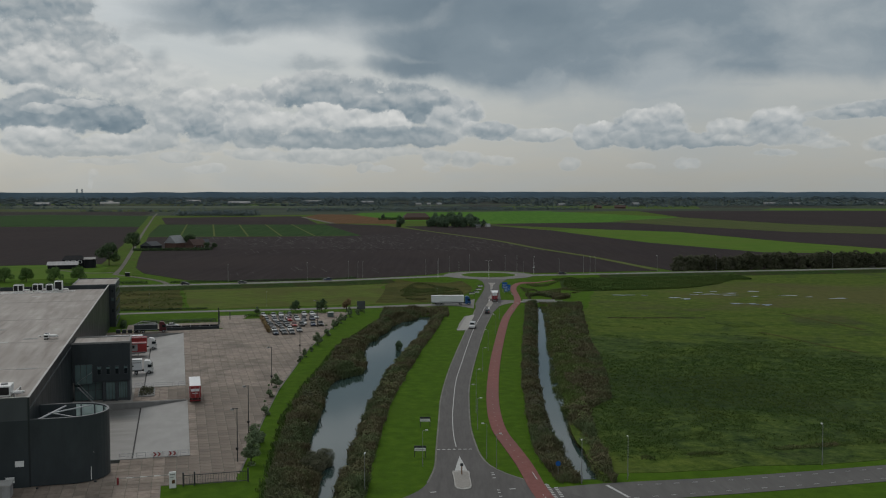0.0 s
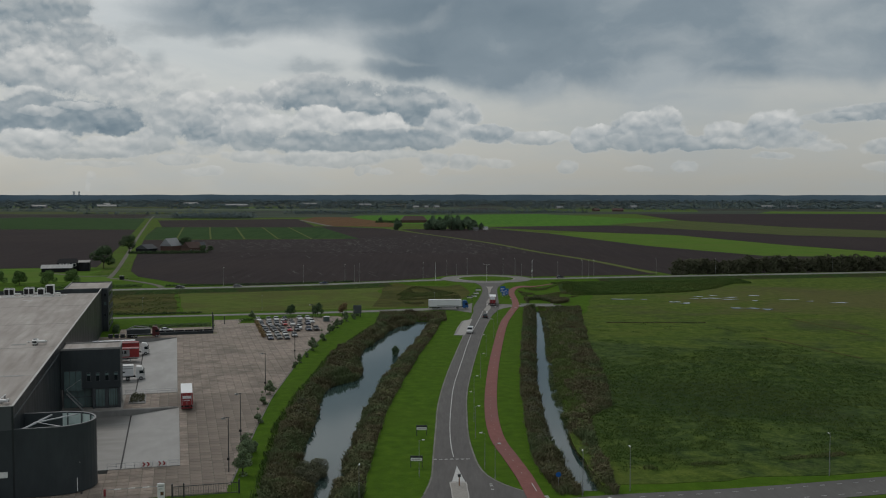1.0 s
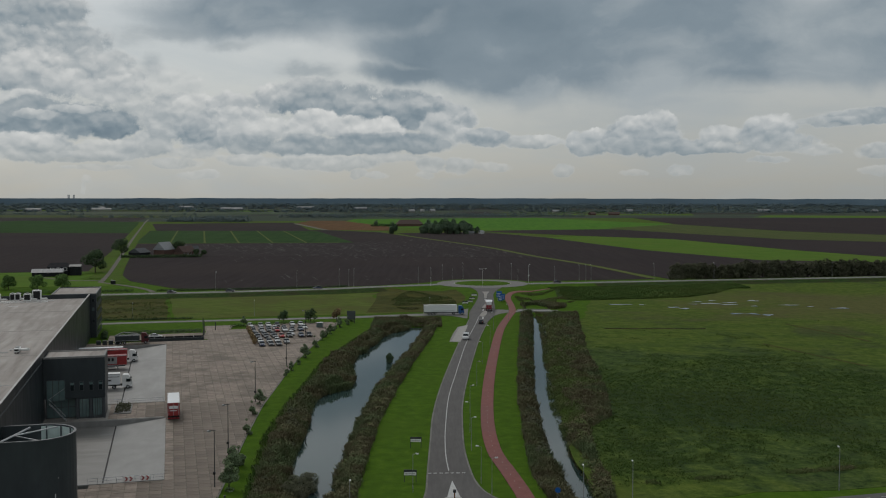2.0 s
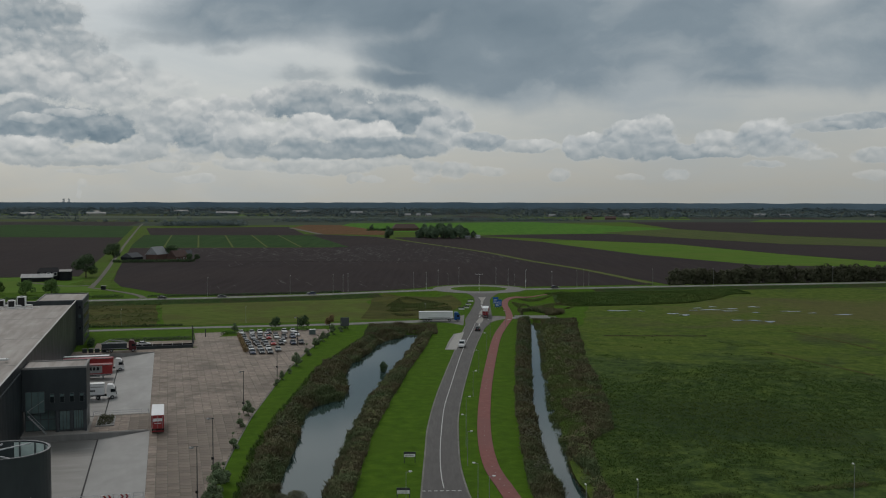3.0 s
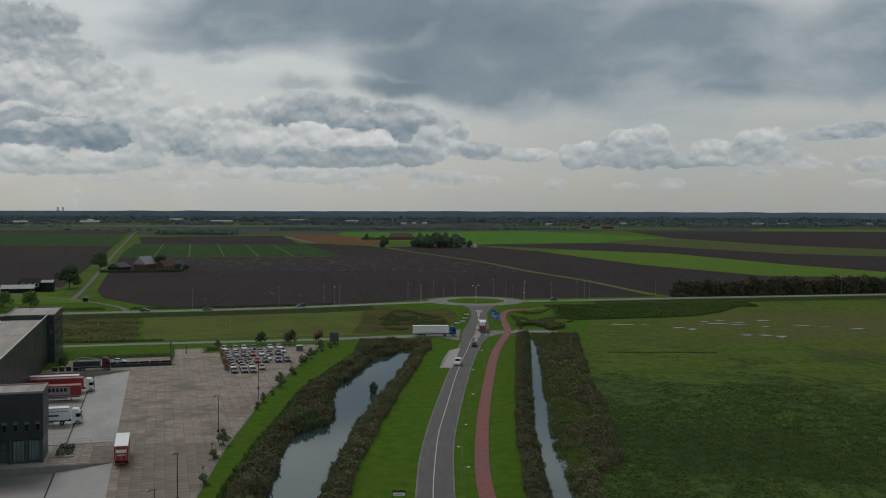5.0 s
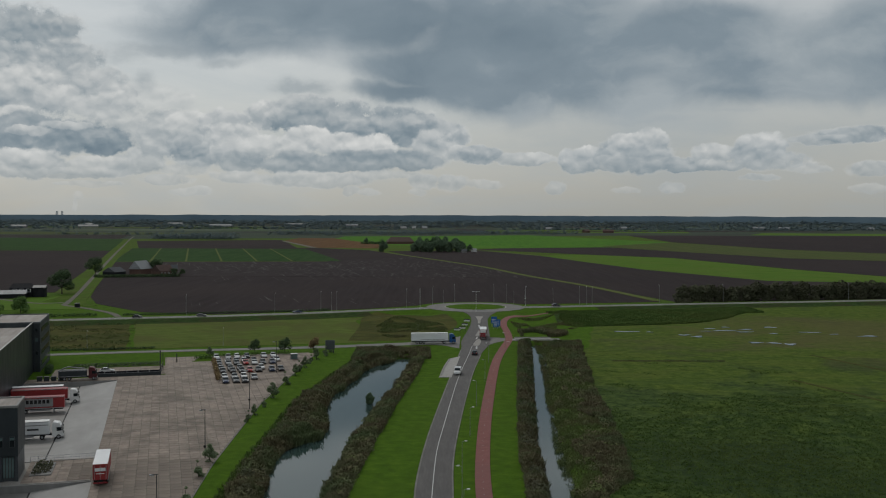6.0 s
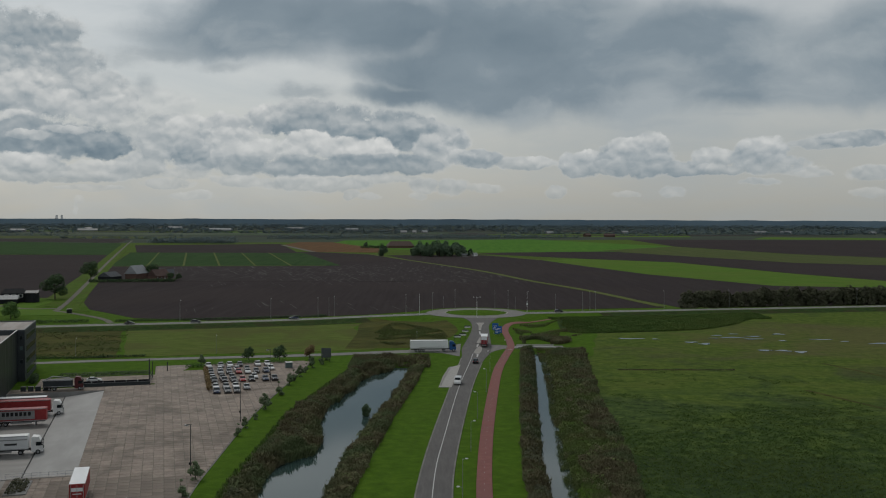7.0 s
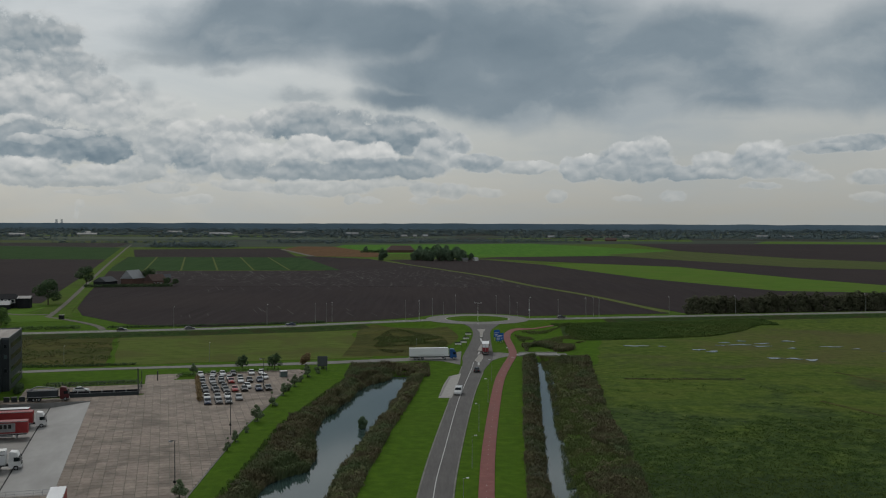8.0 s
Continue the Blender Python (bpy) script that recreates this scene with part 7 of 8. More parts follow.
def reedbeds():
    for name, y0, y1, left, right, dens, tall, mat, label, seed in (
            ("reeds", 150, 398, OUT_W, lambda y: POND_W(y) - 0.7, 8.0, 1.7, M_REED, "brown-green reed bed along the pond", 31),
            ("reeds", 150, 398, lambda y: POND_E(y) + 0.8, OUT_E, 8.0, 1.2, M_REED, "brown-green reed bed along the pond", 32),
            ("reeds", 163, 424, WEED_W, lambda y: DITCH_W(y) - 0.4, 8.0, 1.4, M_REED, "brown reeds along the ditch", 33),
            ("bank_weeds", 163, 424, lambda y: DITCH_E(y) + 0.5, WEED_E, 6.0, 1.0, M_REED_GREEN, "mixed brown and green weeds on the ditch bank", 34)):
        s = belt(y0, y1, left, right, dens, seed)
        p = patchy(s[:, 0], s[:, 1], 0.16, seed) + 0.5 * patchy(s[:, 0], s[:, 1], 0.6, seed + 3)
        if name == "bank_weeds":
            brown = 0.9 * patchy(s[:, 0], s[:, 1], 0.05, 4.0) + (s[:, 0] - DITCH_E(s[:, 1])) / np.maximum(WEED_E(s[:, 1]) - DITCH_E(s[:, 1]), 1) * 0.9 - 0.64
            a = brown > 0.02
            blades("bank_weeds", s[~a], tall * (0.6 + 0.4 * p[~a]).clip(0.35), M_REED_GREEN, label, "weeds", seed, 0.045)
            blades("bank_reeds", s[a], 1.5 * (0.8 + 0.6 * p[a]).clip(0.4), M_REED, "brown withered reeds on the ditch bank", "reeds", seed + 40, 0.042)
        else:
            blades(name, s, tall * (0.85 + 0.75 * p).clip(0.35), mat, label, "reeds", seed, 0.042, 7)
    # head of the pond, and a green fringe towards the lawn
    rng = np.random.default_rng(36)
    top = np.stack([rng.uniform(-24, 2, 1400), rng.uniform(378, 404, 1400)], -1)
    blades("reeds", top[near_line(top[:, 0], top[:, 1], POND) > 0.6], np.full(int((near_line(top[:, 0], top[:, 1], POND) > 0.6).sum()), 1.1), M_REED, "brown-green reed bed at the head of the pond", "reeds", 36, 0.065)
    low_edge = lambda y: OUT_W(y) - 1.6
    s = belt(152, 380, low_edge, OUT_W, 3.0, 37)
    blades("bank_weeds", s, np.full(len(s), 0.8), M_TUSSOCK, "dark green weeds at the lawn's edge", "weeds", 37)
    # banks of the raised road and the mounds
    for cx, cy, rx, ry, count, tall, mat, seed, label in ((-6, 462, 15, 32, 3000, 0.8, M_REED_GREEN, 42, "brown weeds in the hollow beside the junction"),
                                                      (52, 482, 16, 24, 2600, 0.7, M_REED_GREEN, 44, "rough weeds beside the cycle path"),
                                                      (46, 448, 11, 13, 2200, 1.5, M_REED, 45, "brown reeds behind the culvert")):
        rng = np.random.default_rng(seed)
        a, r = rng.uniform(0, math.tau, count), np.sqrt(rng.uniform(0, 1, count))
        s = np.stack([cx + rx * r * np.cos(a), cy + ry * r * np.sin(a)], -1)
        s = s[patchy(s[:, 0], s[:, 1], 0.12, seed) > -0.02]
        path_x = np.interp(s[:, 1], [428, 452, 477, 497, 510, 521, 535], [32.2, 33.4, 33.8, 37, 44, 55, 66])
        ok = (np.abs(s[:, 0] - path_x) > 3.0) & ((s[:, 0] < 12) | (s[:, 0] > 38))
        blades("bank_weeds", s[ok], np.full(int(ok.sum()), tall), mat, label, "weeds", seed)


reedbeds()


def scrub():
    """Rounded bushy clumps that stand among the reeds."""
    rng = np.random.default_rng(66)
    for y0, y1, left, right, count, mat, label, seed in (
            (152, 396, OUT_W, lambda y: POND_W(y) - 1.2, 190, M_REED, "brown scrub clumps among the pond's reeds", 1),
            (152, 396, OUT_W, lambda y: POND_W(y) - 1.2, 110, M_BELT, "dark scrub clumps among the pond's reeds", 2),
            (152, 396, lambda y: POND_E(y) + 1.2, OUT_E, 150, M_REED, "brown scrub clumps among the pond's reeds", 3),
            (152, 396, lambda y: POND_E(y) + 1.2, OUT_E, 80, M_REED_GREEN, "green scrub clumps among the pond's reeds", 4),
            (170, 422, lambda y: DITCH_E(y) + 1.0, WEED_E, 150, M_REED, "withered brown scrub on the ditch bank", 5),
            (170, 422, lambda y: DITCH_E(y) + 1.0, WEED_E, 130, M_REED_GREEN, "green scrub on the ditch bank", 6),
            (170, 422, WEED_W, lambda y: DITCH_W(y) - 0.6, 130, M_BELT, "dark scrub along the ditch", 7)):
        y = rng.uniform(y0, y1, count)
        f = rng.uniform(0.08, 0.92, count)
        x = left(y) * (1 - f) + right(y) * f
        r = rng.uniform(0.55, 1.35, count)
        blobs = [(a, b, max(float(hz(a, b)), -1.0) + 0.55 * c, c) for a, b, c in zip(x, y, r)]
        tagged(quads("scrub", leaf_data(blobs, count * 70, 0.17, 660 + seed), mat), label, "shrubs", kind="stuff")


scrub()


def tussocks():
    """Loose tufts that roughen the meadows."""
    rng = np.random.default_rng(51)
    n = 70000
    x, y = rng.uniform(30, 150, n), 172 + 250 * rng.uniform(0, 1, n) ** 1.5
    p = patchy(x, y, 0.03, 2.0) + 0.8 * patchy(x, y, 0.14, 5.0)
    lush = np.exp(-((x - 70) / 40) ** 2 - ((y - 235) / 60) ** 2)
    keep = (p + lush * 0.8 + rng.uniform(-0.3, 0.3, n) > 0.25 + np.clip((y - 300) / 120, 0, 1)) & (x > WEED_E(y) + 0.5) & (y > 170 + 0.26 * (x - 33) + 5)
    s = np.stack([x, y], -1)[keep]
    blades("tussocks", s, rng.uniform(0.25, 0.5, len(s)), M_TUSSOCK, "low tufts of rough grass in the meadow", "grass", 52, 0.07)
    n = 26000
    x, y = rng.uniform(56, 166, n), rng.uniform(470, 558, n)
    low = np.interp(x, [q[0] for q in BANK_LOW], [q[1] for q in BANK_LOW]) + 1.5 * patchy(x, y, 0.2, 3.0)
    keep = (y > low) & (y < 533 + 0.24 * (x - 60)) & (x > 60 + 3 * patchy(x, y, 0.1, 8.0))
    s = np.stack([x, y], -1)[keep]
    blades("bank_weeds", s, (0.8 + 0.45 * patchy(s[:, 0], s[:, 1], 0.09, 6.0)).clip(0.3), M_TUSSOCK, "tall dark green weeds on the bank of the main road", "weeds", 57, 0.11)
    x = rng.uniform(62, 99, 260)
    s = np.stack([x, 373.5 + rng.normal(0, 0.25, 260)], -1)
    blades("tussocks", s, np.full(len(s), 0.45), M_REED, "brown rushes along a furrow in the meadow", "grass", 58, 0.10)
    n = 2600
    x, y = rng.uniform(-160, -104, n), rng.uniform(385, 485, n)
    keep = (y < 481 + 0.25 * (x + 128)) & (y > 401 + 0.26 * (x + 104)) & (x < -104 - 0.26 * (y - 400)) & (patchy(x, y, 0.08, 7.0) > -0.05)
    s = np.stack([x, y], -1)[keep]
    blades("tussocks", s, rng.uniform(0.3, 0.7, len(s)), M_REED_GREEN, "brown-green tussocks in the unmown meadow", "grass", 53, 0.10)
    # dark fringe below the meadow's road edge
    x = rng.uniform(36, 92, 900)
    y = 178 + 0.24 * (x - 36) + rng.normal(0, 0.5, 900)
    ok = patchy(x, y, 0.09, 9.0) > -0.1
    s = np.stack([x, y], -1)[ok]
    blades("tussocks", s, np.full(len(s), 0.5), M_REED_GREEN, "rough tall grass along the side road", "grass", 54, 0.08)


tussocks()


def pond_bush():
    t = thing("pond_bush", "single dark bush standing in the pond", "bush", at=pose(-13.7, 306, -1.0))
    leaf_part("foliage", [(0, 0, 0.7, 1.0), (0.35, 0.1, 1.5, 0.9), (-0.35, 0, 1.7, 0.8), (0.0, 0.2, 2.3, 0.7)], 1400, 0.16, M_LEAF_DARK, t, 61)
    part("stems", rod(bmesh.new(), (0, 0, -0.6), (0, 0, 2.6), 0.1, 0.04), M_BARK, t)
    b = thing("bank_bush", "dense dark willow bush at the pond's foot", "bush", at=pose(-22.6, 176, -0.6))
    leaf_part("foliage", [(0, 0, 0.9, 1.6), (1.4, 2.8, 1.0, 1.5), (-1.6, -2, 0.9, 1.5), (0.6, -3.6, 0.8, 1.4), (1.8, -0.4, 0.7, 1.2), (-1.4, 2.6, 0.8, 1.3), (0.4, 5.0, 0.7, 1.2)], 9000, 0.11, M_BELT, b, 62)
    part("stems", rod(bmesh.new(), (0, 0, -0.6), (0, 0, 2.2), 0.12, 0.05), M_BARK, b)


pond_bush()


# ---- lamps, masts and signs ----
def street_lamp(label, height, arm, at, group, double=False, paint=None, girth=0.075):
    paint = paint or M_POLE
    t = thing("street_lamp", label, "street lamp", group, at=at)
    part("pole", rod(bmesh.new(), (0, 0, -0.2), (0, 0, height), girth, girth * 0.6), paint, t)
    part("door", boxed(-0.07, 0.07, -0.125, -0.09, 0.6, 1.2), M_GREY, t)
    for s in ((1, -1) if double else (1,)):
        part("arm", rod(bmesh.new(), (0, 0, height - 0.03), (s * arm, 0, height + 0.10), 0.035), paint, t)
        h = part("head", boxed(s * arm - 0.26, s * arm + 0.26, -0.11, 0.11, height + 0.04, height + 0.20, round_off=0.04), M_TARP, t, "pale lamp head")
        part("lens", boxed(s * arm - 0.2, s * arm + 0.2, -0.08, 0.08, height + 0.0, height + 0.035), M_LENS, h)
    return t


lamp_a = street_lamp("slim grey street lamp with a short arm", 6.4, 0.7, on_ground(-3.6, 173, 0, 0), "street lamps", girth=0.05)
for x, y, a in ((9.3, 170.5, 0), (7.9, 178, 180), (7.0, 200, 0), (7.2, 214, 180), (7.8, 232, 0), (10.6, 264, 0), (13.6, 298, 180), (17.8, 334, 180), (21, 370, 180), (-12.6, 157, 90), (28.5, 398, 180)):
    grow(lamp_a, x, y, 1.0, a)
lamp_b = street_lamp("grey street lamp beside the side road", 7.2, 0.6, on_ground(23.0, 162.5, 90, 0), "street lamps")
for x, y, a in ((31.1, 165.0, 90), (67.2, 173.8, 90), (103, 184.5, 90)):
    grow(lamp_b, x, y, 1.0, a)
lamp_c = street_lamp("tall white double lamp mast at the roundabout", 9.6, 1.5, on_ground(24.2, 524, 0, 0), "roundabout lamp masts", True, M_WHITE)
lamp_d = street_lamp("tall grey lamp mast along the raised road", 9.2, 1.4, on_ground(66, 563, 90, 0), "roundabout lamp masts", False, M_POLE)
lamp_e = street_lamp("tall white lamp mast with a small sign board at the roundabout", 9.8, 1.2, on_ground(-2.7, 533, 90, 0), "roundabout lamp masts", False, M_TARP)
part("sign_board", boxed(-0.7, 0.7, -0.08, 0.02, 3.6, 4.3), M_TARP, lamp_e, "white sign board")
part("sign_board", boxed(-0.5, 0.5, -0.08, 0.02, 4.7, 5.4), M_GREY, lamp_e, "grey sign board")
grow(lamp_e, 50.5, 552, 1.0, 60)
for x, y in ((-50.0, 524), (-46, 535), (-42.8, 528), (-9.5, 546), (3.5, 556), (9, 561), (15.3, 574), (36, 575), (42.4, 569), (45.2, 558), (79, 558), (83, 560), (86, 561), (123, 570), (-109.5, 505), (-70.7, 516), (158.5, 576), (232, 591)):
    grow(lamp_d, x, y, 1.0 if x not in (9, 45.2) else 0.75, 90)
grow(lamp_a, -118.8, 400, 1.0, 90), grow(lamp_a, -73.0, 410, 1.0, 90), grow(lamp_a, -2.5, 421, 1.0, 90)


def yard_mast(x, y, turn, label="tall dark floodlight mast at the edge of the yard"):
    t = thing("floodlight_mast", label, "lamp mast", "floodlight masts", at=on_ground(x, y, turn, 0))
    part("pole", rod(bmesh.new(), (0, 0, -0.2), (0, 0, 9.7), 0.10, 0.06), M_DARKPOLE, t)
    part("bracket", rod(bmesh.new(), (-0.9, 0, 9.65), (0.25, 0, 9.7), 0.06), M_DARKPOLE, t)
    h = part("floodlight", boxed(-1.2, -0.5, -0.2, 0.2, 9.4, 9.62, round_off=0.03), M_GREY, t)
    part("lens", boxed(-1.1, -0.6, -0.15, 0.15, 9.37, 9.395), M_LENS, h)
    part("junction_box", boxed(-0.25, 0.15, -0.18, 0.12, 2.2, 2.6), M_BLACK, t)


for x, y, a in ((-36.9, 176, 0), (-38.9, 196.5, -20), (-42.6, 245, -20), (-42.6, 294, -20), (-44.5, 350, 0)):
    yard_mast(x, y, a)


def board_sign(x, y, label, w=2.2, lit=False):
    t = thing("notice_board", label, "sign", "notice boards", at=on_ground(x, y, 0, 0))
    part("panel", boxed(-w / 2, w / 2, -0.06, 0.06, 1.15, 2.15, round_off=0.02), M_DARKPOLE, t)
    part("face", boxed(-w / 2 + 0.08, w / 2 - 0.08, -0.075, -0.06, 1.2, 1.75), M_WHITE, t, "white lower face")
    part("text_bar", boxed(-w / 2 + 0.2, w / 2 - 0.3, -0.085, -0.076, 1.42, 1.52), M_GREY, t, "grey line of writing")
    for x1 in (-w / 2 + 0.1, w / 2 - 0.1):
        part("leg", boxed(x1 - 0.06, x1 + 0.06, -0.05, 0.05, -0.1, 1.15), M_DARKPOLE, t)


board_sign(-3.7, 202, "white and black notice board on two legs in the grass")
board_sign(-4.2, 179, "white and black notice board on two legs in the grass")
for x, y in ((15.2, 452), (16.6, 463), (13.0, 447), (18.0, 476)):
    board_sign(x, y, "small white direction sign on two legs at the junction", 2.6)


def blue_signs():
    for x, y, w, z0, z1 in ((29.0, 466, 2.4, 1.6, 4.4), (30.3, 463, 2.3, 0.9, 3.6), (29.4, 461, 2.0, 0.7, 2.3)):
        t = thing("direction_sign", "large blue direction sign on two grey posts", "sign", "direction signs", at=on_ground(x, y, 0, 0))
        part("panel", boxed(-w / 2, w / 2, -0.05, 0.05, z0, z1, round_off=0.02), M_SIGNBLUE, t)
        for k in range(3):
            part("text_bar", boxed(-w / 2 + 0.3, w / 2 - 0.5, -0.06, -0.05, z0 + 0.4 + k * 0.6, z0 + 0.6 + k * 0.6), M_WHITE, t, "white line of writing")
        for s in (-0.8, 0.8):
            part("post", rod(bmesh.new(), (s, 0.1, -0.1), (s, 0.1, z1 - 0.1), 0.06, sides=6), M_STEEL, t)
    t = thing("cycle_sign", "round blue cycle sign on a thin post", "sign", at=on_ground(19.6, 167, 0, 0))
    part("post", rod(bmesh.new(), (0, 0, -0.1), (0, 0, 2.4), 0.04, sides=6), M_STEEL, t)
    part("disc", rod(bmesh.new(), (0, -0.06, 2.2), (0, -0.02, 2.2), 0.45, sides=20), M_SIGNBLUE, t, "blue disc")
    t = thing("billboard", "dark back of a large billboard beside the car park", "sign", at=on_ground(-32.4, 391, 0, 0))
    part("panel", boxed(-1.6, 1.6, -0.1, 0.1, 1.4, 4.6, round_off=0.03), M_CLAD_GREY, t)
    for s in (-1.2, 1.2):
        part("post", boxed(s - 0.12, s + 0.12, -0.05, 0.2, -0.2, 4.4), M_DARKPOLE, t)
    t = thing("bicycle_shelter", "small white-roofed shelter by the car park", "shelter", at=YARD @ pose(55.5, 375, -0.5))
    part("roof", boxed(-1.1, 1.1, -0.8, 0.8, 2.4, 2.55, round_off=0.05), M_WHITE, t)
    for x in (-1.15, 1.15):
        for y in (-0.8, 0.8):
            part("post", boxed(x - 0.07, x + 0.07, y - 0.07, y + 0.07, 0, 2.4), M_GREY, t)
    part("back_wall", boxed(-1.1, 1.1, 0.75, 0.8, 0.2, 2.3), M_PALEGLASS, t)


blue_signs()


# ---- tree belt, farms and distance ----
belt_tree = tree("belt_tree", "dark broad tree in the dense belt behind the main road", 11.0, 9.0, on_ground(139, 585, 0, 0), M_BELT, "tree belt", 71, 1500, 0.5, 0.0)
belt_tree_b = tree("belt_tree", "dark broad tree in the dense belt behind the main road", 10.0, 8.0, on_ground(145, 587, 0, 0), M_BELT, "tree belt", 72, 1400, 0.5, 0.0)
rng_far = random.Random(73)
for k in range(62):
    x = 149 + k * 4.6
    y = 588 + (x - 149) * 0.245 + rng_far.uniform(-2, 4)
    grow(belt_tree if k % 2 else belt_tree_b, x, y, rng_far.uniform(0.85, 1.12) * (1.18 if k in (14, 38, 39) else 1.0), k * 67)

oak = tree("oak", "large dark spreading tree beside the farm lane", 14.0, 15.0, on_ground(-213.4, 634, 0, 0), M_LEAF_DARK, "farm trees", 74, 2600, 0.45, 0.22)
ash = tree("ash", "rounded mid-green tree on the lawn beside the main road", 8.6, 9.2, on_ground(-230, 520, 0, 0), M_LEAF, "farm trees", 76, 2400, 0.34, 0.10)
for x, y, s in ((-219.5, 522, 0.95), (-205.5, 524, 0.95), (-193.5, 526, 1.0), (-246, 520, 1.1), (-258, 540, 0.95)):
    grow(ash, x, y, s, x * 7)
for x, y, s in ((-251, 806, 0.95), (-211.5, 828, 0.78), (-190, 800, 0.42), (-185, 804, 0.36)):
    grow(oak, x, y, s, x * 7)
far_tree = tree("far_tree", "rounded tree in the grove round the far farm, haze painted into its green", 20.0, 17.0, on_ground(-9, 1268, 0, 0), M_GROVE, "grove of the far farm", 75, 2600, 0.75, 0.0)
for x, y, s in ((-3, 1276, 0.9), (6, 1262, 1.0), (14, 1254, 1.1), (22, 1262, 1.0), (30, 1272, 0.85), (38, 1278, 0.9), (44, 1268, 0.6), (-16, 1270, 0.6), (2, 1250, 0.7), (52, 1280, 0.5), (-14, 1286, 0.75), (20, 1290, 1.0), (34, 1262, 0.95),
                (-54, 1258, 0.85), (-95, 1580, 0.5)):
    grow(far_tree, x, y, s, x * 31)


def gable_house(name, label, x, y, turn, w, d, eaves, ridge, wall, roof, group="", lights=0, hip=0.0):
    t = thing(name, label, "house" if "house" in name else "barn", group, at=on_ground(x, y, turn, 0))
    part("wall", boxed(-w / 2, w / 2, -d / 2, d / 2, -0.2, eaves), wall, t)
    bm = bmesh.new()
    o = 0.5
    e = [bm.verts.new(p) for p in ((-w / 2 - o, -d / 2 - o, eaves - 0.2), (w / 2 + o, -d / 2 - o, eaves - 0.2), (w / 2 + o, d / 2 + o, eaves - 0.2), (-w / 2 - o, d / 2 + o, eaves - 0.2))]
    r = [bm.verts.new(p) for p in ((-w / 2 - o + hip, 0, ridge), (w / 2 + o - hip, 0, ridge))]
    for f in ((e[0], e[1], r[1], r[0]), (e[2], e[3], r[0], r[1]), (e[3], e[0], r[0]), (e[1], e[2], r[1]), (e[3], e[2], e[1], e[0])):
        bm.faces.new(f)
    part("roof", bm, roof, t)
    for k in range(lights):
        x1 = -w / 2 + w * (k + 0.5) / lights
        f = part("window", boxed(x1 - 0.7, x1 + 0.7, -d / 2 - 0.08, -d / 2 + 0.02, 0.9, 2.2), M_WHITE, t)
        part("pane", boxed(x1 - 0.55, x1 + 0.55, -d / 2 - 0.12, -d / 2 - 0.07, 1.05, 2.05), M_GLASS, f)
    return t


def farms():
    t = gable_house("farmhouse", "black timber farmhouse with a dark hipped roof", -229, 616, 14, 12.5, 9, 5.4, 7.6, M_TIMBER, M_TIMBER, hip=2.0)
    for k in range(3):
        f = part("window", boxed(-4.6 + k * 3.6, -2.2 + k * 3.6, -4.6, -4.48, 3.0, 4.8), M_WHITE, t, "white-framed window")
        part("pane", boxed(-4.3 + k * 3.6, -2.5 + k * 3.6, -4.64, -4.59, 3.2, 4.6), M_GLASS, f)
    gable_house("barn", "low barn with a pale sheet roof and skylights", -232, 606, 14, 17, 8, 2.8, 4.6, M_TIMBER, M_SHEET)
    gable_house("barn", "dark lean farm shed beside the farmhouse", -219, 616, 14, 6, 9, 5.6, 6.6, M_TIMBER, M_CLAD)
    gable_house("barn", "farm barn with a grey corrugated roof", -236, 803, 70, 13, 11, 3.2, 6.4, M_TIMBER, M_SLATE)
    t = gable_house("barn", "tall brick barn with a steep pale sheet roof", -221, 820, 72, 15, 10, 4.5, 10.5, M_BRICK, M_SHEET)
    t = gable_house("barn", "farm barn with a steep pale sheet roof", -205, 846, 20, 10, 8, 3.0, 6.0, M_BRICK, M_SLATE)
    gable_house("farmhouse", "brick farmhouse with a red tiled roof", -202, 812, 55, 13, 10, 3.2, 7.8, M_BRICK, M_ROOFTILE, lights=4)
    hedge([(-242, 778), (-225, 781), (-205, 785), (-184, 789)], 2.2, 3.0, "dark tall hedge round the farmyard", M_LEAF_DARK, 60, 0.4, 81)
    gable_house("barn", "long low grey barn at the far grove", -42, 1560, 10, 40, 20, 4, 10.5, M_BRICK, M_ROOFTILE, hip=6)
    gable_house("barn", "small pale shed at the far grove", 44, 1246, 5, 6, 5, 2.4, 4.0, M_WALLCON, M_SLATE)
    gable_house("barn", "small pale shed at the far grove", 57, 1268, 30, 5, 5, 2.4, 4.2, M_WHITE, M_SHEET)
    hedge([(-100, 1545), (-70, 1550)], 4, 4, "dark hedge at the far grove", M_LEAF_DARK, 20, 0.8, 82)
    pb = thing("mail_box", "small dark box on the verge of the farm lane", "box", at=on_ground(-176, 553, 0, 0.1))
    part("body", boxed(-1.1, 1.1, -0.8, 0.8, 0, 2.0, round_off=0.05), M_TIMBER, pb)
    part("lid", boxed(-1.2, 1.2, -0.9, 0.9, 2.0, 2.15), M_GREY, pb)


farms()


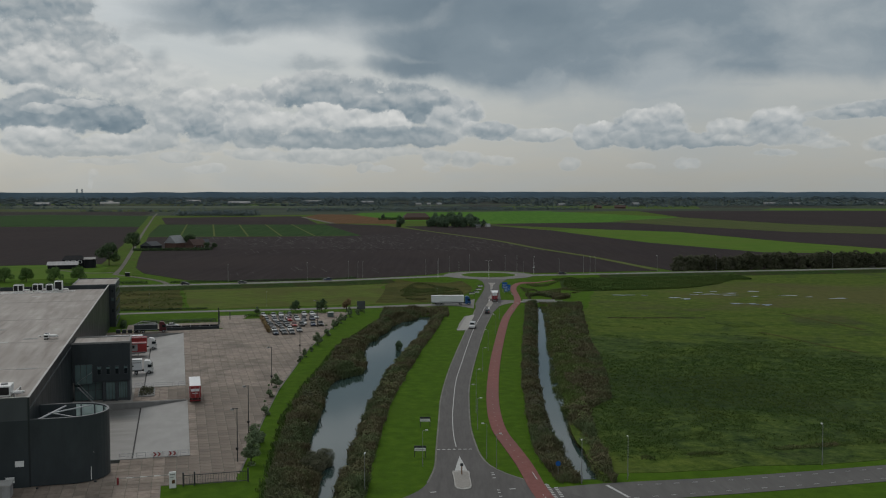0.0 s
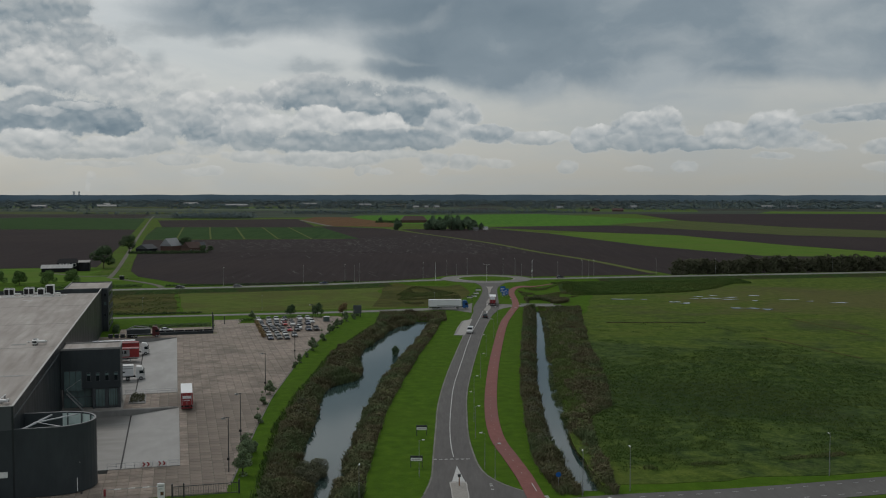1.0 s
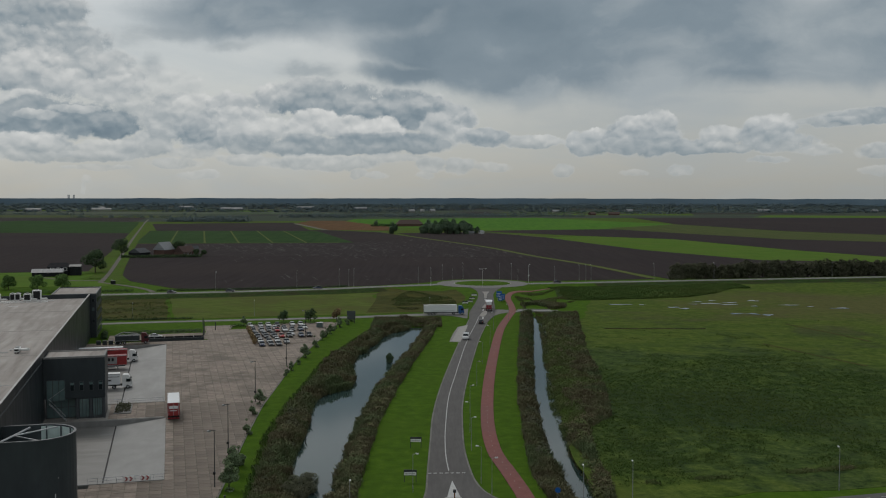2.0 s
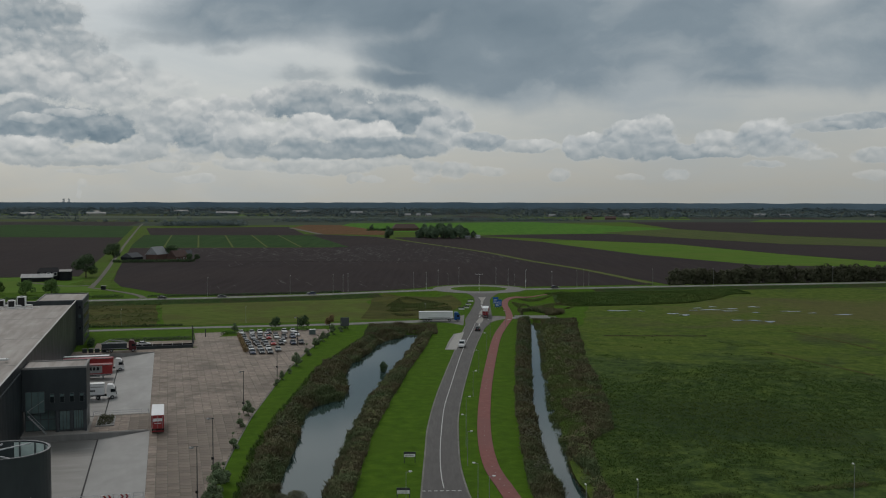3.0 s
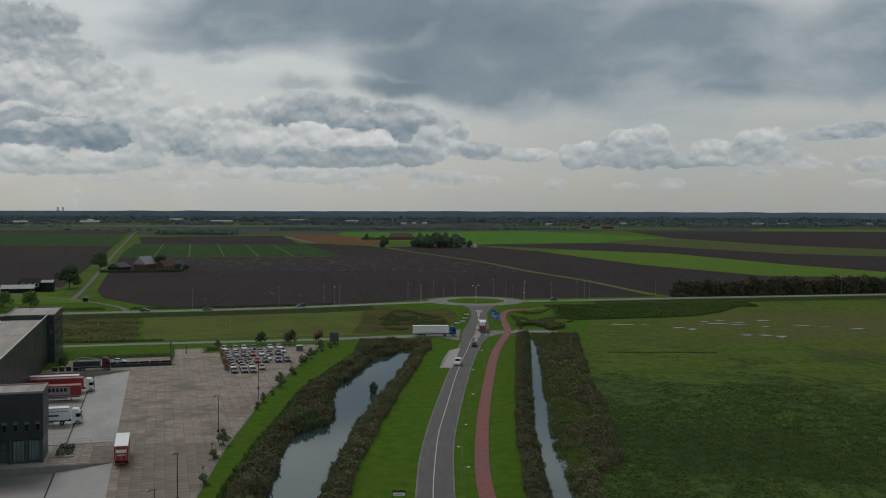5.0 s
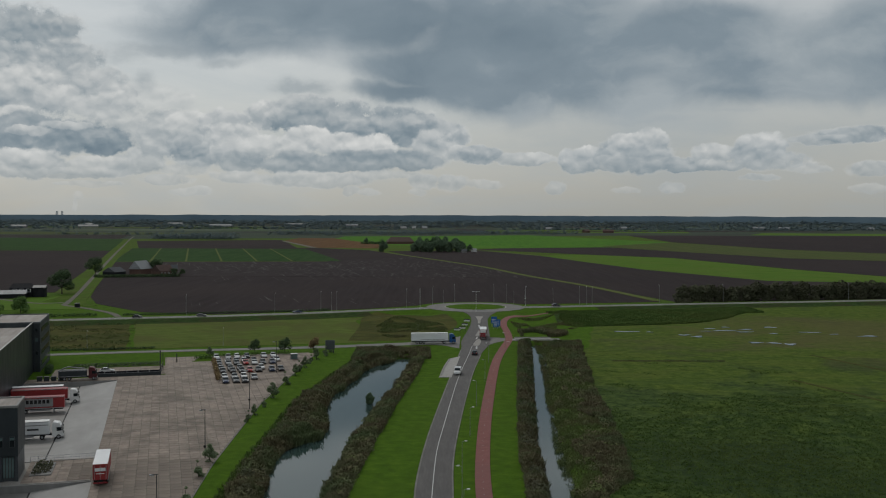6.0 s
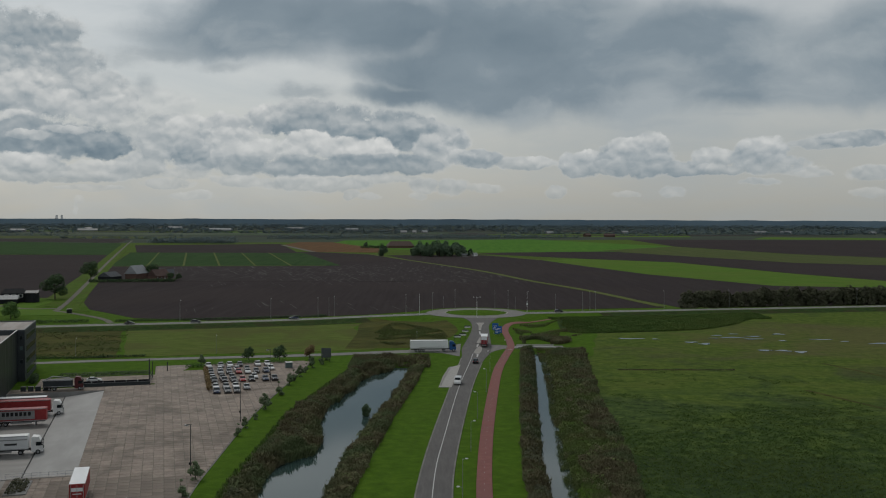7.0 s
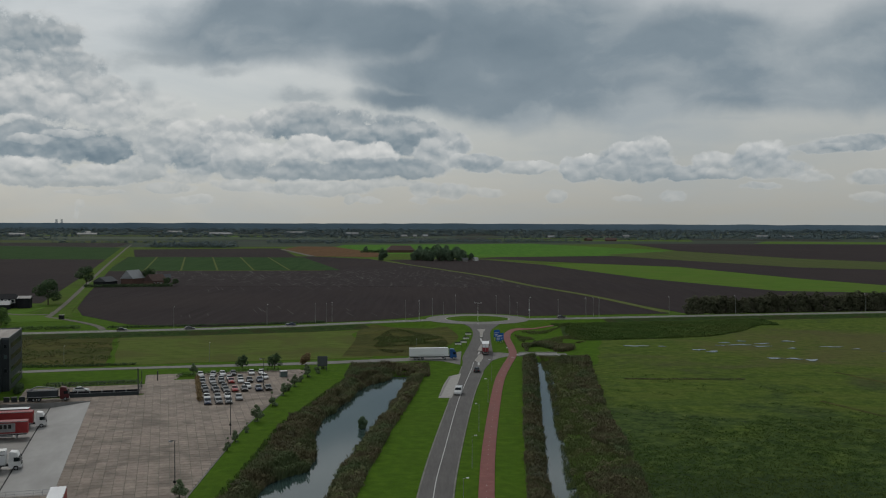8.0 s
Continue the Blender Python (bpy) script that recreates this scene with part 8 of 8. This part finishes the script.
def wood(name, label, spots, height, width, material, seed, leaves=120, leaf=1.0):
    """A far wood or tree row: joined, low and broad crowns of loose leaf clumps."""
    rng = random.Random(seed)
    out = []
    for k, (x, y) in enumerate(spots):
        h, w = height * rng.uniform(0.55, 1.0), width * rng.uniform(1.0, 1.7)
        blobs = [(x + rng.uniform(-0.3, 0.3) * w, y + rng.uniform(-0.2, 0.2) * w, h * z, min(w * 0.40, h * 0.42)) for z in (0.25, 0.45, 0.6)]
        blobs += [(x + rng.uniform(-0.6, 0.6) * w, y, h * 0.3, min(w * 0.42, h * 0.4)) for _ in range(2)]
        out.append(leaf_data(blobs, leaves, leaf, seed * 1000 + k, 1.8))
    return tagged(quads(name, np.concatenate(out), material), label, "trees", kind="stuff")


def rows_of(x0, x1, y0, y1, gap, seed, jitter=12.0, keep=1.0, break_scale=0.004):
    rng = random.Random(seed)
    out = []
    n = int(math.hypot(x1 - x0, y1 - y0) / gap)
    for k in range(n):
        x, y = x0 + (x1 - x0) * k / n, y0 + (y1 - y0) * k / n
        if noise.noise((x * break_scale + seed, y * break_scale, seed * 0.37)) + keep > 0.0 + rng.uniform(0, 0.25):
            out.append((x + rng.uniform(-1, 1) * gap * 0.4, y + rng.uniform(-1, 1) * jitter))
    return out


def distance():
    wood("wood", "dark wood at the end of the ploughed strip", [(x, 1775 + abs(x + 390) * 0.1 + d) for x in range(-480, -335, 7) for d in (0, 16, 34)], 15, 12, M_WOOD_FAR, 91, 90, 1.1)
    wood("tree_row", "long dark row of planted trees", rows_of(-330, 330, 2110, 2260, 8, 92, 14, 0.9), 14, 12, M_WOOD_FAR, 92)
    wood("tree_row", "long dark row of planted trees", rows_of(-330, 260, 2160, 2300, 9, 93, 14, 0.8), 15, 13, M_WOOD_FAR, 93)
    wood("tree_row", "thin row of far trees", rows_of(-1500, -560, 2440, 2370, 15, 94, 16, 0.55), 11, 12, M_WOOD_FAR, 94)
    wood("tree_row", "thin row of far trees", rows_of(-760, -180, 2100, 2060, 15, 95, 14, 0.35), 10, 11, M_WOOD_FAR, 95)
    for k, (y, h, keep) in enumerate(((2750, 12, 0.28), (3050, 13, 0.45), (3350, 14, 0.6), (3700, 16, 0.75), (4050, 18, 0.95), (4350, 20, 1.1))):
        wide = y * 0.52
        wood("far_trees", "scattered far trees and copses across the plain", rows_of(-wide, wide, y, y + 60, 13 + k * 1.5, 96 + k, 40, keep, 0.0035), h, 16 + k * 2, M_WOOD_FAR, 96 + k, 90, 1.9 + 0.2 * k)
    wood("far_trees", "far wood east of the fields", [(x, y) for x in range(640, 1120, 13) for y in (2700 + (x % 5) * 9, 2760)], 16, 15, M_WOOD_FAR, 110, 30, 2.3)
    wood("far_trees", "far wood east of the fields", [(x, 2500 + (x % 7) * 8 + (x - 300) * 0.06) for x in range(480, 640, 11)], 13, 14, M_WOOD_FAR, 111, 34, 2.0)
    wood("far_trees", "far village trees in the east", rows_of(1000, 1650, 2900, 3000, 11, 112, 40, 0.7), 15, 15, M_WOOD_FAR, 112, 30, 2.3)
    wood("orchard", "pale far orchard in rows", rows_of(-760, -420, 2980, 3010, 12, 113, 3, 1.0), 7, 8, M_LEAF_GREY, 113, 24, 1.6)
    rng = random.Random(114)
    for k, (x, y, w, tint) in enumerate(((-1190, 2960, 44, 0), (-1120, 3350, 22, 0), (-1010, 3020, 55, 0), (-650, 3180, 70, 1), (-70, 2840, 16, 0), (-40, 2850, 10, 0), (-12, 2860, 14, 1), (330, 2760, 20, 1), (960, 2930, 34, 0),
                                         (1010, 2860, 30, 1), (1275, 2900, 16, 0), (1330, 2890, 14, 0), (1440, 2900, 22, 2), (430, 2420, 26, 2), (380, 2440, 14, 2), (560, 2900, 20, 0), (-460, 3500, 60, 0), (-900, 3600, 50, 0), (-250, 3300, 40, 1))):
        gable_house("far_barn", "pale far barn among trees on the plain", x, y, rng.uniform(-10, 25), w, 14, 4, 8, (M_BARN, M_WALLCON, M_BRICK)[tint], (M_BARN, M_SHEET, M_ROOFTILE)[tint], "far barns")
    # wooded horizon, round the whole view; its blue-grey is painted haze
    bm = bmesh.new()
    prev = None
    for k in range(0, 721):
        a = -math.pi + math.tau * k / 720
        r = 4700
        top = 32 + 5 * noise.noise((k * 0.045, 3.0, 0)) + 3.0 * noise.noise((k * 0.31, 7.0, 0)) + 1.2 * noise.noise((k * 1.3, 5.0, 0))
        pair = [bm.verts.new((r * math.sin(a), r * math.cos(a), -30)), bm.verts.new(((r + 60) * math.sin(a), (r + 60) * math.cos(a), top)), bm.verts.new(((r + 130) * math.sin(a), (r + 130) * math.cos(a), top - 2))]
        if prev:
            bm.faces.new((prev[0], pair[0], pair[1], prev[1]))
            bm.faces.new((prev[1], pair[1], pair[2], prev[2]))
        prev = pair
    tagged(part("backdrop", bm, M_WOOD_EDGE), "wooded horizon painted blue-grey for haze", "backdrop", kind="structure")
    # cooling towers: the white shell colour imitates the pale haze before them
    for a, w in ((-0.352, 11), (-0.3475, 10)):
        t = thing("cooling_tower", "faint cooling tower on the horizon, painted white for haze", "tower", "cooling towers", at=pose(4880 * math.sin(a), 4880 * math.cos(a), 0))
        bm = bmesh.new()
        prof = [(1.0, 0), (0.72, 30), (0.62, 40), (0.68, 47)]
        for (r0, z0), (r1, z1) in zip(prof[:-1], prof[1:]):
            rod(bm, (0, 0, z0), (0, 0, z1), w * r0 * 0.7, w * r1 * 0.7, 20)
        part("shell", bm, M_WHITE, t)


def field_strips():
    """Thin far meadows and crops between the woods."""
    rng = random.Random(120)
    for k in range(34):
        y = 2480 + 1900 * (k / 34) ** 1.1 + rng.uniform(-20, 20)
        x = rng.uniform(-0.46, 0.46) * y
        w, d = rng.uniform(180, 520), rng.uniform(50, 130)
        # two of the three tints carry painted haze
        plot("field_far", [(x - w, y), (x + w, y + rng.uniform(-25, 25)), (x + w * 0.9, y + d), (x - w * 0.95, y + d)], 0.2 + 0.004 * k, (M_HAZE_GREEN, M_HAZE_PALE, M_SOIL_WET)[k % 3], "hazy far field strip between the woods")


field_strips()
distance()
yard()
